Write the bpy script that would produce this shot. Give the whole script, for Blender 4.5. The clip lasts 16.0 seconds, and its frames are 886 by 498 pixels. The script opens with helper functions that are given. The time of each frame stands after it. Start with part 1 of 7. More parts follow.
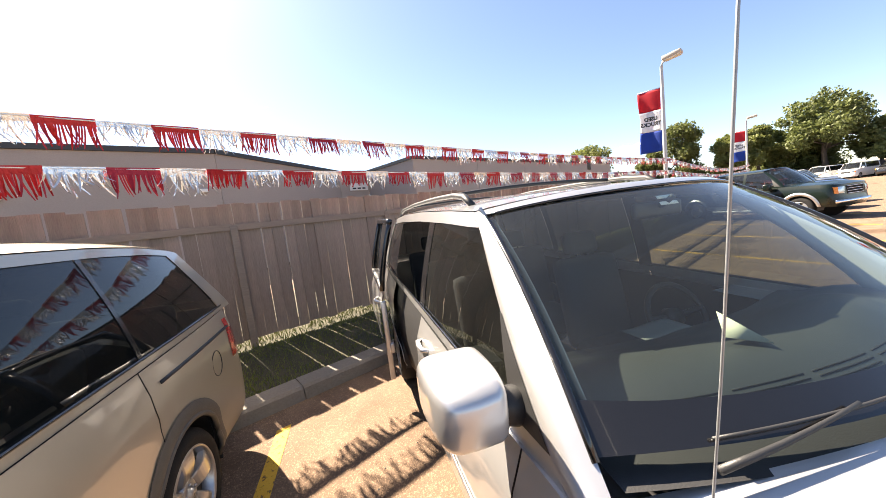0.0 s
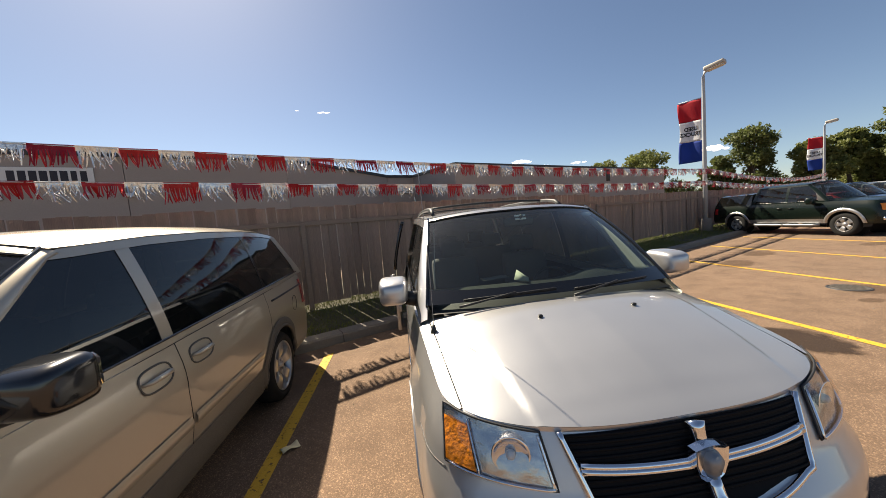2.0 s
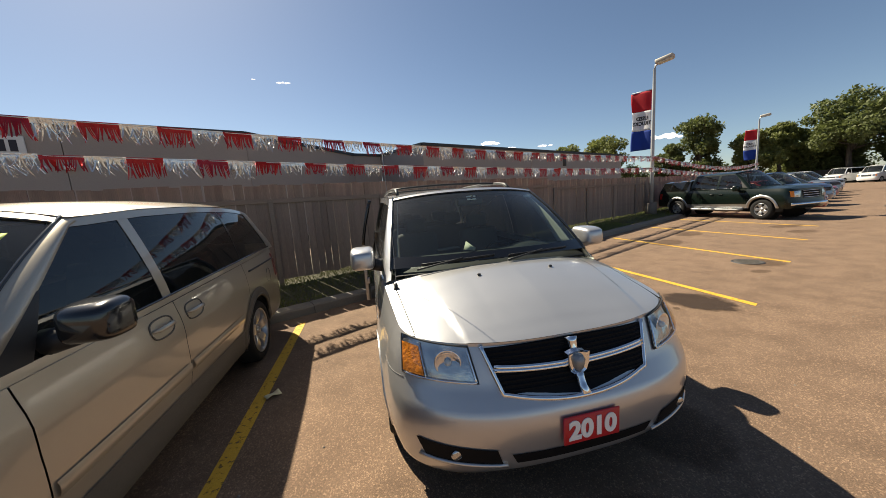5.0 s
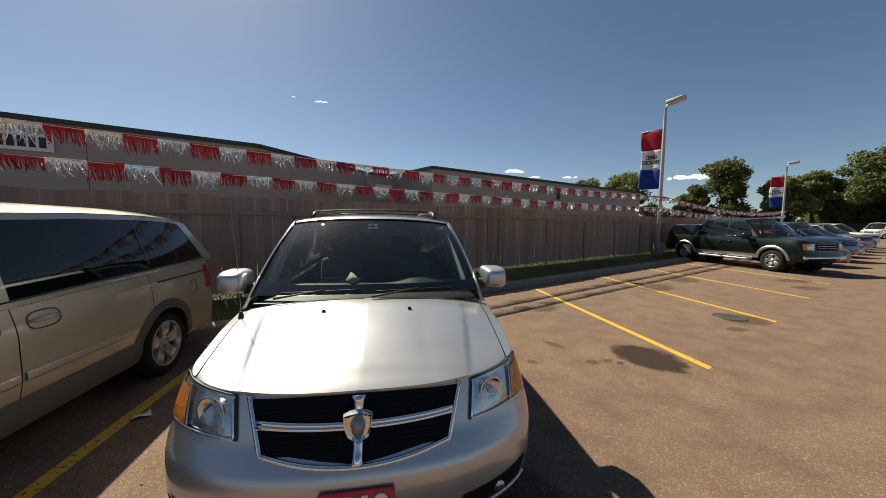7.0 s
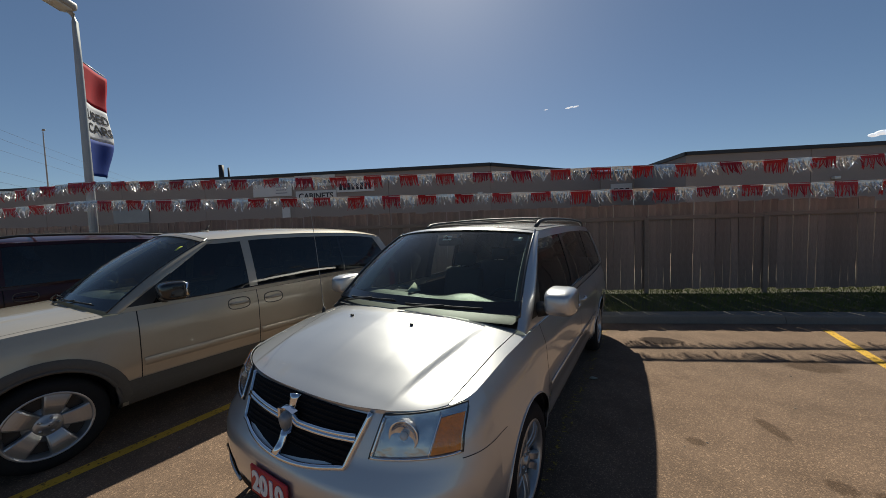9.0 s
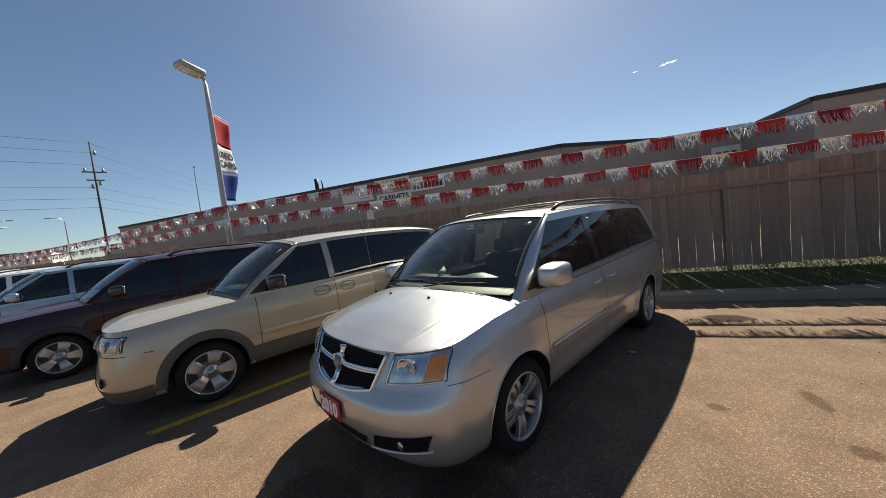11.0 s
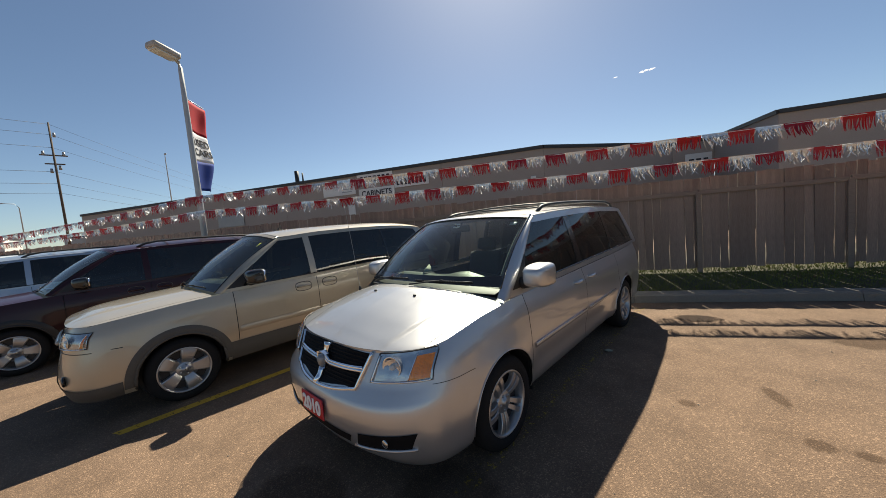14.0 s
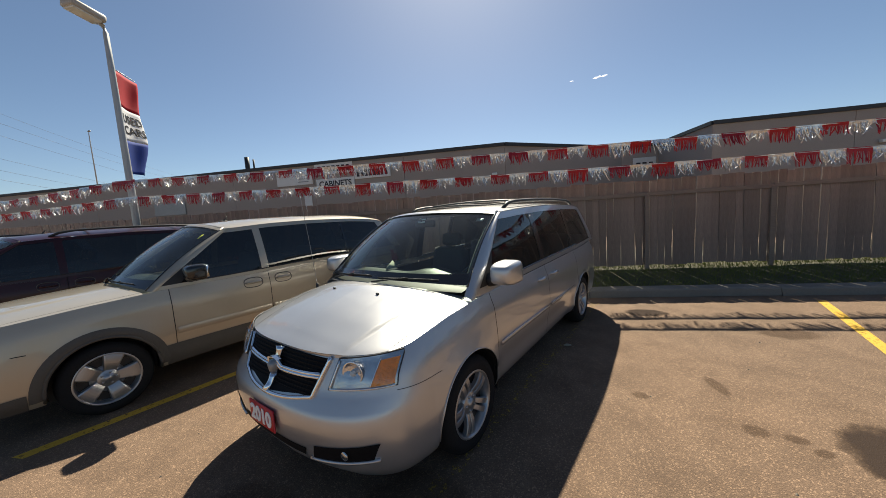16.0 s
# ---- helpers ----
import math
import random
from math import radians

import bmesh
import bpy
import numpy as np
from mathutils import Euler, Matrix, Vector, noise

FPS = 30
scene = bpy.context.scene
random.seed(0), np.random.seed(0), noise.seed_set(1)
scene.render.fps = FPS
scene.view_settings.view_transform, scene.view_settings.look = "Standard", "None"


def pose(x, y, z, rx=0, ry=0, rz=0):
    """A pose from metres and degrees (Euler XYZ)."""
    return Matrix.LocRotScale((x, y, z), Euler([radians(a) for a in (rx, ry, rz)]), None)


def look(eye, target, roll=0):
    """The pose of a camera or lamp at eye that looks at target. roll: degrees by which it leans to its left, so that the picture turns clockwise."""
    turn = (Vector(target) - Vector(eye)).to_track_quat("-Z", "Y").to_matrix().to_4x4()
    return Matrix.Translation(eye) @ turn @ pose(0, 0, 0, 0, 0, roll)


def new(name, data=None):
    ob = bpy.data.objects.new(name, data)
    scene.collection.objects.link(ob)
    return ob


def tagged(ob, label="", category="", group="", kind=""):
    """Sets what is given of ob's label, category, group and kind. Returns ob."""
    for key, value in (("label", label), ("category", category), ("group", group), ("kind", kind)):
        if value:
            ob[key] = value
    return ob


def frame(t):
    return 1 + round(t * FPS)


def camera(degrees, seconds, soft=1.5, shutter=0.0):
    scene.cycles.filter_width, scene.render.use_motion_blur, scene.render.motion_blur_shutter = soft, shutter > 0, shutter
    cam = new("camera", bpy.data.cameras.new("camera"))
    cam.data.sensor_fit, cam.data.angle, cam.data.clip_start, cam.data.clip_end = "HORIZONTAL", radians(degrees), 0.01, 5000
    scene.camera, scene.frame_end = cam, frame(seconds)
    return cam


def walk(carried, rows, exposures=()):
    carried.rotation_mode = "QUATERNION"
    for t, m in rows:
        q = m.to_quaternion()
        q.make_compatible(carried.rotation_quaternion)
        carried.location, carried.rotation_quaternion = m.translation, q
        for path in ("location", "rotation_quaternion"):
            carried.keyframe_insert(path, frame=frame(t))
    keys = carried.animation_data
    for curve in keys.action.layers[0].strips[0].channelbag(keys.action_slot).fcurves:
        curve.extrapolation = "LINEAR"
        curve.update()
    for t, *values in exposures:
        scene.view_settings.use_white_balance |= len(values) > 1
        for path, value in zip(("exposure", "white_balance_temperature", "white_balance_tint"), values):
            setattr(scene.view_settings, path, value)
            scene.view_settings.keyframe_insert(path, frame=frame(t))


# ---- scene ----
cam = camera(107.0, 16.0, soft=0.68)
# seconds, eye (m), pitch, roll, yaw (degrees)
ROWS = [
    (0.0, -1.262, 0.600, 1.701, -6.15, 6.70, -15.86),
    (0.5, -1.160, 0.141, 1.710, -4.64, 7.74, -15.21),
    (1.0, -1.067, -0.247, 1.708, -7.75, 7.03, -14.62),
    (1.5, -0.964, -0.586, 1.691, -6.05, 5.12, -8.13),
    (2.0, -0.961, -0.871, 1.673, -4.89, 4.88, -7.59),
    (2.5, -1.024, -1.159, 1.678, -7.42, 4.61, -11.47),
    (3.0, -1.032, -1.402, 1.684, -3.52, 3.36, -10.92),
    (3.2, -1.049, -1.509, 1.677, -4.87, 3.77, -10.84),
    (5.3, -0.956, -1.302, 1.656, -8.76, 4.61, -13.89),
    (5.5, -0.938, -1.288, 1.665, -7.97, 5.53, -14.83),
    (6.0, -0.696, -1.336, 1.687, -4.95, 5.56, -16.08),
    (6.5, -0.319, -1.384, 1.707, -9.34, 3.96, -12.12),
    (7.0, 0.136, -1.374, 1.693, -4.67, -0.47, -9.45),
    (7.5, 0.595, -1.361, 1.710, -4.76, 1.69, -3.20),
    (8.0, 0.992, -1.274, 1.711, -8.41, 3.95, 8.93),
    (8.5, 1.353, -1.076, 1.709, -8.29, 4.46, 20.83),
    (9.0, 1.548, -0.872, 1.720, -3.22, 1.77, 32.17),
    (9.5, 1.735, -0.728, 1.681, -4.00, 1.89, 42.96),
    (9.7, 1.787, -0.726, 1.688, -3.42, 4.71, 43.77),
    (11.8, 2.485, -1.054, 1.673, -3.79, 6.51, 46.50),
    (12.0, 2.487, -1.051, 1.685, -3.89, 5.84, 45.53),
    (12.5, 2.494, -1.029, 1.702, -3.68, 5.46, 44.81),
    (13.0, 2.503, -1.048, 1.687, -4.34, 4.05, 44.54),
    (13.5, 2.429, -1.043, 1.691, -4.98, 4.30, 46.68),
    (14.0, 2.271, -0.979, 1.696, -4.57, 5.06, 43.04),
    (14.5, 2.174, -0.931, 1.688, -1.89, 4.59, 38.44),
    (15.0, 2.151, -0.906, 1.674, -4.41, 4.92, 36.48),
    (15.5, 2.180, -0.903, 1.700, -4.87, 4.82, 36.69),
    (16.0, 2.164, -0.916, 1.706, -6.10, 3.68, 36.28),
]
EXPOSURES = [(0.0, 2.59, 7130, 14), (0.5, 2.24, 7210, 11), (1.0, 1.87, 7160, 11), (1.5, 1.51, 7110, 10), (2.5, 1.23, 7010, 10), (5.5, 1.09, 6890, 6), (7.0, 0.77, 6640, 5), (8.0, 0.51, 6510, 5), (9.0, 0.37, 6210, 4), (9.5, 0.54, 6310, 4), (12.0, 1.04, 6640, 5), (16.0, 1.03, 6640, 5)]
walk(cam, [(t, pose(x, y, z, 90 + pitch, roll, yaw)) for t, x, y, z, pitch, roll, yaw in ROWS], EXPOSURES)

# ---- world and sun ----
SUN_AZ, SUN_EL = radians(-30.8), radians(46.2)      # azimuth from +y towards +x
SUN_DIR = Vector((math.sin(SUN_AZ) * math.cos(SUN_EL), math.cos(SUN_AZ) * math.cos(SUN_EL), math.sin(SUN_EL)))
world = bpy.data.worlds.new("sky")
scene.world = world
world.use_nodes = True
wn = world.node_tree.nodes
sky = wn.new("ShaderNodeTexSky")
sky.sky_type = "NISHITA"
sky.sun_disc = False
sky.sun_elevation, sky.sun_rotation = SUN_EL, SUN_AZ
sky.altitude, sky.air_density, sky.dust_density, sky.ozone_density = 200, 0.80, 0.5, 2.0
wn["Background"].inputs[1].default_value = 0.05
world.node_tree.links.new(sky.outputs[0], wn["Background"].inputs[0])
sun_data = bpy.data.lights.new("sun", "SUN")
sun_data.energy, sun_data.angle, sun_data.color = 5.0, radians(0.55), (1.0, 0.91, 0.76)
sun = new("sun", sun_data)
sun.matrix_world = look(SUN_DIR * 50, (0, 0, 0))

# ---- materials ----
def rgb(c):
    return (c[0], c[1], c[2], 1.0)


def material(name, color, rough=0.6, metal=0.0, grain=0.0, grain_scale=60.0, stain=0.0, stain_scale=1.5, bump=0.0, bump_scale=120.0,
             coat=0.0, per_object=0.0, stretch=(1, 1, 1), flakes=0.0, spec=0.5):
    """A principled surface with two scales of variation and a fine relief, in object space."""
    m = bpy.data.materials.new(name)
    m.use_nodes = True
    nt = m.node_tree
    n, l = nt.nodes, nt.links
    b = n["Principled BSDF"]
    b.inputs["Roughness"].default_value = rough
    b.inputs["Metallic"].default_value = metal
    b.inputs["Coat Weight"].default_value = coat
    b.inputs["Coat Roughness"].default_value = 0.04
    b.inputs["Specular IOR Level"].default_value = spec
    tc = n.new("ShaderNodeTexCoord")
    mp = n.new("ShaderNodeMapping")
    mp.inputs["Scale"].default_value = stretch
    l.new(tc.outputs["Object"], mp.inputs["Vector"])
    base = n.new("ShaderNodeRGB")
    base.outputs[0].default_value = rgb(color)
    last = base.outputs[0]

    def shade(fac_socket, amount, mid):
        nonlocal last
        a = n.new("ShaderNodeMath")
        a.operation = "MULTIPLY_ADD"
        l.new(fac_socket, a.inputs[0])
        a.inputs[1].default_value, a.inputs[2].default_value = amount, 1 - amount * mid
        v = n.new("ShaderNodeVectorMath")
        v.operation = "SCALE"
        l.new(last, v.inputs[0])
        l.new(a.outputs[0], v.inputs["Scale"])
        last = v.outputs[0]

    if grain:
        t = n.new("ShaderNodeTexNoise")
        t.inputs["Scale"].default_value, t.inputs["Detail"].default_value = grain_scale, 4
        l.new(mp.outputs[0], t.inputs["Vector"])
        shade(t.outputs[0], grain * 2, 0.5)
    if stain:
        t = n.new("ShaderNodeTexNoise")
        t.inputs["Scale"].default_value, t.inputs["Detail"].default_value, t.inputs["Roughness"].default_value = stain_scale, 5, 0.6
        l.new(mp.outputs[0], t.inputs["Vector"])
        shade(t.outputs[0], stain * 2, 0.5)
        r = n.new("ShaderNodeMath")
        r.operation = "MULTIPLY_ADD"
        l.new(t.outputs[0], r.inputs[0])
        r.inputs[1].default_value, r.inputs[2].default_value = 0.2 * rough, 0.9 * rough
        l.new(r.outputs[0], b.inputs["Roughness"])
    if per_object:
        o = n.new("ShaderNodeObjectInfo")
        shade(o.outputs["Random"], per_object * 2, 0.5)
    l.new(last, b.inputs["Base Color"])
    if bump or flakes:
        t = n.new("ShaderNodeTexNoise")
        t.inputs["Scale"].default_value, t.inputs["Detail"].default_value = bump_scale, 3
        l.new(mp.outputs[0], t.inputs["Vector"])
        k = n.new("ShaderNodeBump")
        k.inputs["Strength"].default_value, k.inputs["Distance"].default_value = bump or flakes, 0.01 if bump else 0.0004
        l.new(t.outputs[0], k.inputs["Height"])
        l.new(k.outputs[0], b.inputs["Normal"])
    return m


def glass_material(name, tint, ior=1.5, rough=0.0, dust=0.0):
    """Thin pane: tinted see-through with a Fresnel reflection."""
    m = bpy.data.materials.new(name)
    m.use_nodes = True
    n, l = m.node_tree.nodes, m.node_tree.links
    n.remove(n["Principled BSDF"])
    tr, gl, mx, fr = n.new("ShaderNodeBsdfTransparent"), n.new("ShaderNodeBsdfGlossy"), n.new("ShaderNodeMixShader"), n.new("ShaderNodeMath")
    lw, pw = n.new("ShaderNodeLayerWeight"), n.new("ShaderNodeMath")
    lw.inputs[0].default_value = 0.5
    pw.operation, fr.operation = "POWER", "MULTIPLY_ADD"
    pw.inputs[1].default_value = 5.0
    f0 = 1.3 * ((ior - 1) / (ior + 1)) ** 2
    fr.inputs[1].default_value, fr.inputs[2].default_value = 1 - f0, f0
    l.new(lw.outputs["Facing"], pw.inputs[0])
    l.new(pw.outputs[0], fr.inputs[0])
    tr.inputs[0].default_value = rgb(tint)
    gl.inputs[0].default_value = (1, 1, 1, 1)
    gl.inputs["Roughness"].default_value = rough
    l.new(fr.outputs[0], mx.inputs[0])
    l.new(tr.outputs[0], mx.inputs[1])
    l.new(gl.outputs[0], mx.inputs[2])
    if dust:
        df, m2 = n.new("ShaderNodeBsdfDiffuse"), n.new("ShaderNodeMixShader")
        df.inputs[0].default_value = (0.75, 0.78, 0.72, 1)
        tc, t = n.new("ShaderNodeTexCoord"), n.new("ShaderNodeTexNoise")
        t.inputs["Scale"].default_value, t.inputs["Detail"].default_value = 2.5, 6
        l.new(tc.outputs["Object"], t.inputs["Vector"])
        k = n.new("ShaderNodeMath")
        k.operation = "MULTIPLY"
        l.new(t.outputs[0], k.inputs[0])
        k.inputs[1].default_value = 2 * dust
        l.new(k.outputs[0], m2.inputs[0])
        l.new(mx.outputs[0], m2.inputs[1])
        l.new(df.outputs[0], m2.inputs[2])
        mx = m2
    l.new(mx.outputs[0], n["Material Output"].inputs[0])
    return m


def paint(name, color, metal=0.55, rough=0.32):
    return material(name, color, rough=rough, metal=metal, coat=1.0, stain=0.05, stain_scale=3.0, flakes=0.12, bump_scale=900.0)


M_SILVER = paint("silver_paint", (0.52, 0.517, 0.518), 0.70, 0.36)
M_BEIGE = paint("champagne_paint", (0.445, 0.385, 0.295), 0.45, 0.36)
M_MAROON = paint("maroon_paint", (0.024, 0.003, 0.005), 0.0, 0.30)
M_MAROON.node_tree.nodes["Principled BSDF"].inputs["Coat Weight"].default_value = 0.4
M_MAROON.node_tree.nodes["Principled BSDF"].inputs["Specular IOR Level"].default_value = 0.25
M_SILVERBLUE = paint("silver_blue_paint", (0.42, 0.47, 0.53), 0.6, 0.34)
M_WHITE = paint("white_paint", (0.78, 0.78, 0.77), 0.0, 0.35)
M_GREEN = paint("dark_green_paint", (0.005, 0.010, 0.0075), 0.0, 0.28)
M_GREEN.node_tree.nodes["Principled BSDF"].inputs["Coat Weight"].default_value = 0.35
M_GREEN.node_tree.nodes["Principled BSDF"].inputs["Specular IOR Level"].default_value = 0.25
M_RED = paint("red_paint", (0.42, 0.025, 0.02), 0.1, 0.3)
M_BLACKPAINT = paint("black_paint", (0.012, 0.012, 0.015), 0.2, 0.28)
M_GREYPAINT = paint("grey_paint", (0.16, 0.17, 0.19), 0.5, 0.33)
M_BLUEPAINT = paint("blue_paint", (0.03, 0.06, 0.16), 0.4, 0.3)
M_GRILLE = material("grille_black", (0.006, 0.006, 0.007), 0.7, grain=0.1, spec=0.15)
M_BLACK = material("black_plastic", (0.018, 0.018, 0.019), 0.5, grain=0.15, grain_scale=90, bump=0.1, bump_scale=300)
M_GLOSSBLACK = material("gloss_black", (0.010, 0.010, 0.011), 0.18, stain=0.1, coat=0.5)
M_RUBBER = material("tyre_rubber", (0.014, 0.014, 0.0145), 0.8, spec=0.2, grain=0.2, stain=0.25, stain_scale=9, bump=0.2, bump_scale=160)
M_CHROME = material("chrome", (0.80, 0.80, 0.82), 0.10, metal=1.0, stain=0.08, stain_scale=12)
M_ALLOY = material("alloy_rim", (0.40, 0.40, 0.405), 0.32, metal=0.75, grain=0.06, stain=0.12, stain_scale=8)
M_DARKMETAL = material("dark_metal", (0.05, 0.05, 0.052), 0.55, metal=0.6, grain=0.2, stain=0.2)
M_CLAD = material("grey_cladding", (0.085, 0.075, 0.062), 0.6, grain=0.15, stain=0.15, bump=0.15, bump_scale=400)
M_GLASS = glass_material("windscreen_glass", (0.80, 0.90, 0.83), dust=0.012)
M_TINT = glass_material("tinted_glass", (0.15, 0.165, 0.16), dust=0.007)
M_LENS = glass_material("clear_lens", (0.93, 0.94, 0.95))
M_REFLECT = material("lamp_reflector", (0.50, 0.50, 0.50), 0.20, metal=0.9, grain=0.12, grain_scale=30, bump=0.22, bump_scale=26)
M_AMBER = material("amber_lens", (0.82, 0.25, 0.010), 0.34, coat=0.15, grain=0.35, grain_scale=45, bump=0.8, bump_scale=55)
M_REDLENS = material("red_lens", (0.45, 0.012, 0.012), 0.2, coat=0.8, grain=0.2, grain_scale=70)
M_INTERIOR = material("grey_cloth", (0.075, 0.075, 0.080), 0.9, grain=0.25, grain_scale=150, stain=0.12, bump=0.2, bump_scale=500)
M_DASH = material("dashboard_vinyl", (0.017, 0.0175, 0.018), 0.42, grain=0.12, grain_scale=200, stain=0.1, bump=0.15, bump_scale=600)
M_HEADLINER = material("headliner", (0.30, 0.29, 0.27), 0.95, grain=0.1, grain_scale=200, stain=0.08)
M_DASHCARD = material("grey_card", (0.09, 0.09, 0.085), 0.8, grain=0.05, stain=0.05)
M_PAPER = material("white_paper", (0.27, 0.265, 0.22), 0.8, grain=0.05, stain=0.05)
M_CARD = material("pale_card", (0.66, 0.58, 0.36), 0.8, grain=0.06, stain=0.1)
M_STICKER = material("yellow_sticker", (0.72, 0.62, 0.03), 0.6, grain=0.05, stain=0.08)
M_PLATE_RED = material("red_sign", (0.50, 0.020, 0.025), 0.45, grain=0.05, stain=0.08, stain_scale=6)
M_WHITEPRINT = material("white_print", (0.82, 0.82, 0.80), 0.5, stain=0.05)
M_DARKPRINT = material("dark_print", (0.02, 0.02, 0.03), 0.6, stain=0.05)
M_CONCRETE = material("kerb_concrete", (0.185, 0.165, 0.140), 0.9, grain=0.22, grain_scale=45, stain=0.28, stain_scale=1.3, bump=0.5, bump_scale=60)
M_POLE = material("pole_paint", (0.42, 0.43, 0.43), 0.5, metal=0.3, grain=0.08, stain=0.2, stain_scale=2)
M_LAMPHEAD = material("lamp_housing", (0.46, 0.42, 0.36), 0.55, grain=0.08, stain=0.2, stain_scale=4)
M_LAMPGLASS = material("lamp_diffuser", (0.66, 0.66, 0.62), 0.3, stain=0.15, stain_scale=6, coat=0.4)
M_STUCCO = material("taupe_stucco", (0.345, 0.300, 0.268), 0.92, grain=0.10, grain_scale=25, stain=0.10, stain_scale=0.25, bump=0.4, bump_scale=50)
M_BAND = material("roof_edge", (0.045, 0.048, 0.05), 0.6, metal=0.2, grain=0.1, stain=0.15)
M_BOARD = material("sign_board", (0.70, 0.70, 0.68), 0.6, stain=0.12, stain_scale=0.8, grain=0.04)
M_STEELGREY = material("galvanised", (0.30, 0.31, 0.32), 0.5, metal=0.7, grain=0.15, stain=0.2)
M_WOODPOLE = material("pole_wood", (0.10, 0.075, 0.055), 0.9, grain=0.3, stain=0.25, stretch=(6, 6, 0.6), bump=0.4)
M_YELLOW = None

# ---- mesh helpers ----
def finish(name, bm, mat, parent=None, label="", smooth=True):
    me = bpy.data.meshes.new(name)
    if smooth:
        for f in bm.faces:
            f.smooth = True
    bm.to_mesh(me)
    bm.free()
    me.materials.append(mat)
    ob = new(name, me)
    if parent is not None:
        ob.parent = parent
    if label:
        ob["label"] = label
    return ob


def part(name, bm, mat, parent, label="", smooth=True):
    """One mesh under a thing or under a part."""
    return finish(name, bm, mat, parent, label, smooth)


def shared(name, ob, parent, m=None):
    """One more piece on the same mesh."""
    o = bpy.data.objects.new(name, ob.data)
    scene.collection.objects.link(o)
    o.parent = parent
    if m is not None:
        o.matrix_basis = m
    return o


def thing(name, m, label, category, group="", kind=""):
    e = new(name)
    e.empty_display_size = 0.2
    e.matrix_basis = m
    return tagged(e, label, category, group, kind)


def box(bm, c, s, bevel=0.0, m=None, seg=2):
    """A box at c of full sizes s, optionally rounded and posed."""
    r = bmesh.ops.create_cube(bm, size=1.0)
    vs = r["verts"]
    bmesh.ops.scale(bm, vec=s, verts=vs)
    if bevel:
        es = list({e for v in vs for e in v.link_edges})
        g = bmesh.ops.bevel(bm, geom=es, offset=bevel, segments=seg, profile=0.6, affect="EDGES")
        vs = list({v for f in g["faces"] for v in f.verts} | {v for v in vs if v.is_valid})
    bmesh.ops.transform(bm, matrix=(Matrix.Translation(c) if m is None else m @ Matrix.Translation(c)), verts=vs)
    return vs


def cyl(bm, p, q, r0, r1=None, n=12, caps=True):
    """A tapered rod from p to q."""
    p, q = Vector(p), Vector(q)
    r1 = r0 if r1 is None else r1
    turn = (q - p).to_track_quat("Z", "Y").to_matrix().to_4x4()
    m = Matrix.Translation((p + q) / 2) @ turn
    return bmesh.ops.create_cone(bm, cap_ends=caps, segments=n, radius1=r0, radius2=max(r1, 1e-4), depth=(q - p).length, matrix=m)["verts"]


def tube(bm, pts, r, n=8, closed=False):
    """A rod along points."""
    pts = [Vector(p) for p in pts]
    rings = []
    k = len(pts)
    for i, p in enumerate(pts):
        a = pts[(i - 1) % k] if (closed or i) else p
        b = pts[(i + 1) % k] if (closed or i < k - 1) else p
        d = (b - a).normalized()
        u = d.orthogonal().normalized() if abs(d.z) > 0.95 else d.cross(Vector((0, 0, 1))).normalized()
        w = d.cross(u)
        rr = r[i] if isinstance(r, (list, tuple)) else r
        rings.append([bm.verts.new(p + rr * (math.cos(2 * math.pi * j / n) * u + math.sin(2 * math.pi * j / n) * w)) for j in range(n)])
    for i in range(k if closed else k - 1):
        a, b = rings[i], rings[(i + 1) % k]
        for j in range(n):
            bm.faces.new((a[j], a[(j + 1) % n], b[(j + 1) % n], b[j]))
    if not closed:
        bm.faces.new(rings[0][::-1])
        bm.faces.new(rings[-1])


def lathe(bm, profile, n=32, axis="X"):
    """Turns (radius, along) pairs round an axis."""
    rings = []
    for r, a in profile:
        ring = []
        for j in range(n):
            t = 2 * math.pi * j / n
            c, s = r * math.cos(t), r * math.sin(t)
            ring.append(bm.verts.new((a, c, s) if axis == "X" else (c, s, a)))
        rings.append(ring)
    for a, b in zip(rings, rings[1:]):
        for j in range(n):
            bm.faces.new((a[j], a[(j + 1) % n], b[(j + 1) % n], b[j]))
    return rings


def grid(fn, us, vs, bm=None, skip=None):
    """A sheet of quads over fn(u, v)."""
    bm = bm or bmesh.new()
    vv = [[bm.verts.new(fn(u, v)) for v in vs] for u in us]
    for i in range(len(us) - 1):
        for j in range(len(vs) - 1):
            if skip and skip(us[i], us[i + 1], vs[j], vs[j + 1]):
                continue
            try:
                bm.faces.new((vv[i][j], vv[i + 1][j], vv[i + 1][j + 1], vv[i][j + 1]))
            except ValueError:
                pass
    return bm


def solid(bm, t):
    """Gives a sheet thickness."""
    bmesh.ops.recalc_face_normals(bm, faces=bm.faces)
    bmesh.ops.solidify(bm, geom=bm.faces[:], thickness=t)
    return bm


def span(a, b, n):
    return [a + (b - a) * i / n for i in range(n + 1)]


def interp(table, x):
    return float(np.interp(x, [p[0] for p in table], [p[1] for p in table]))


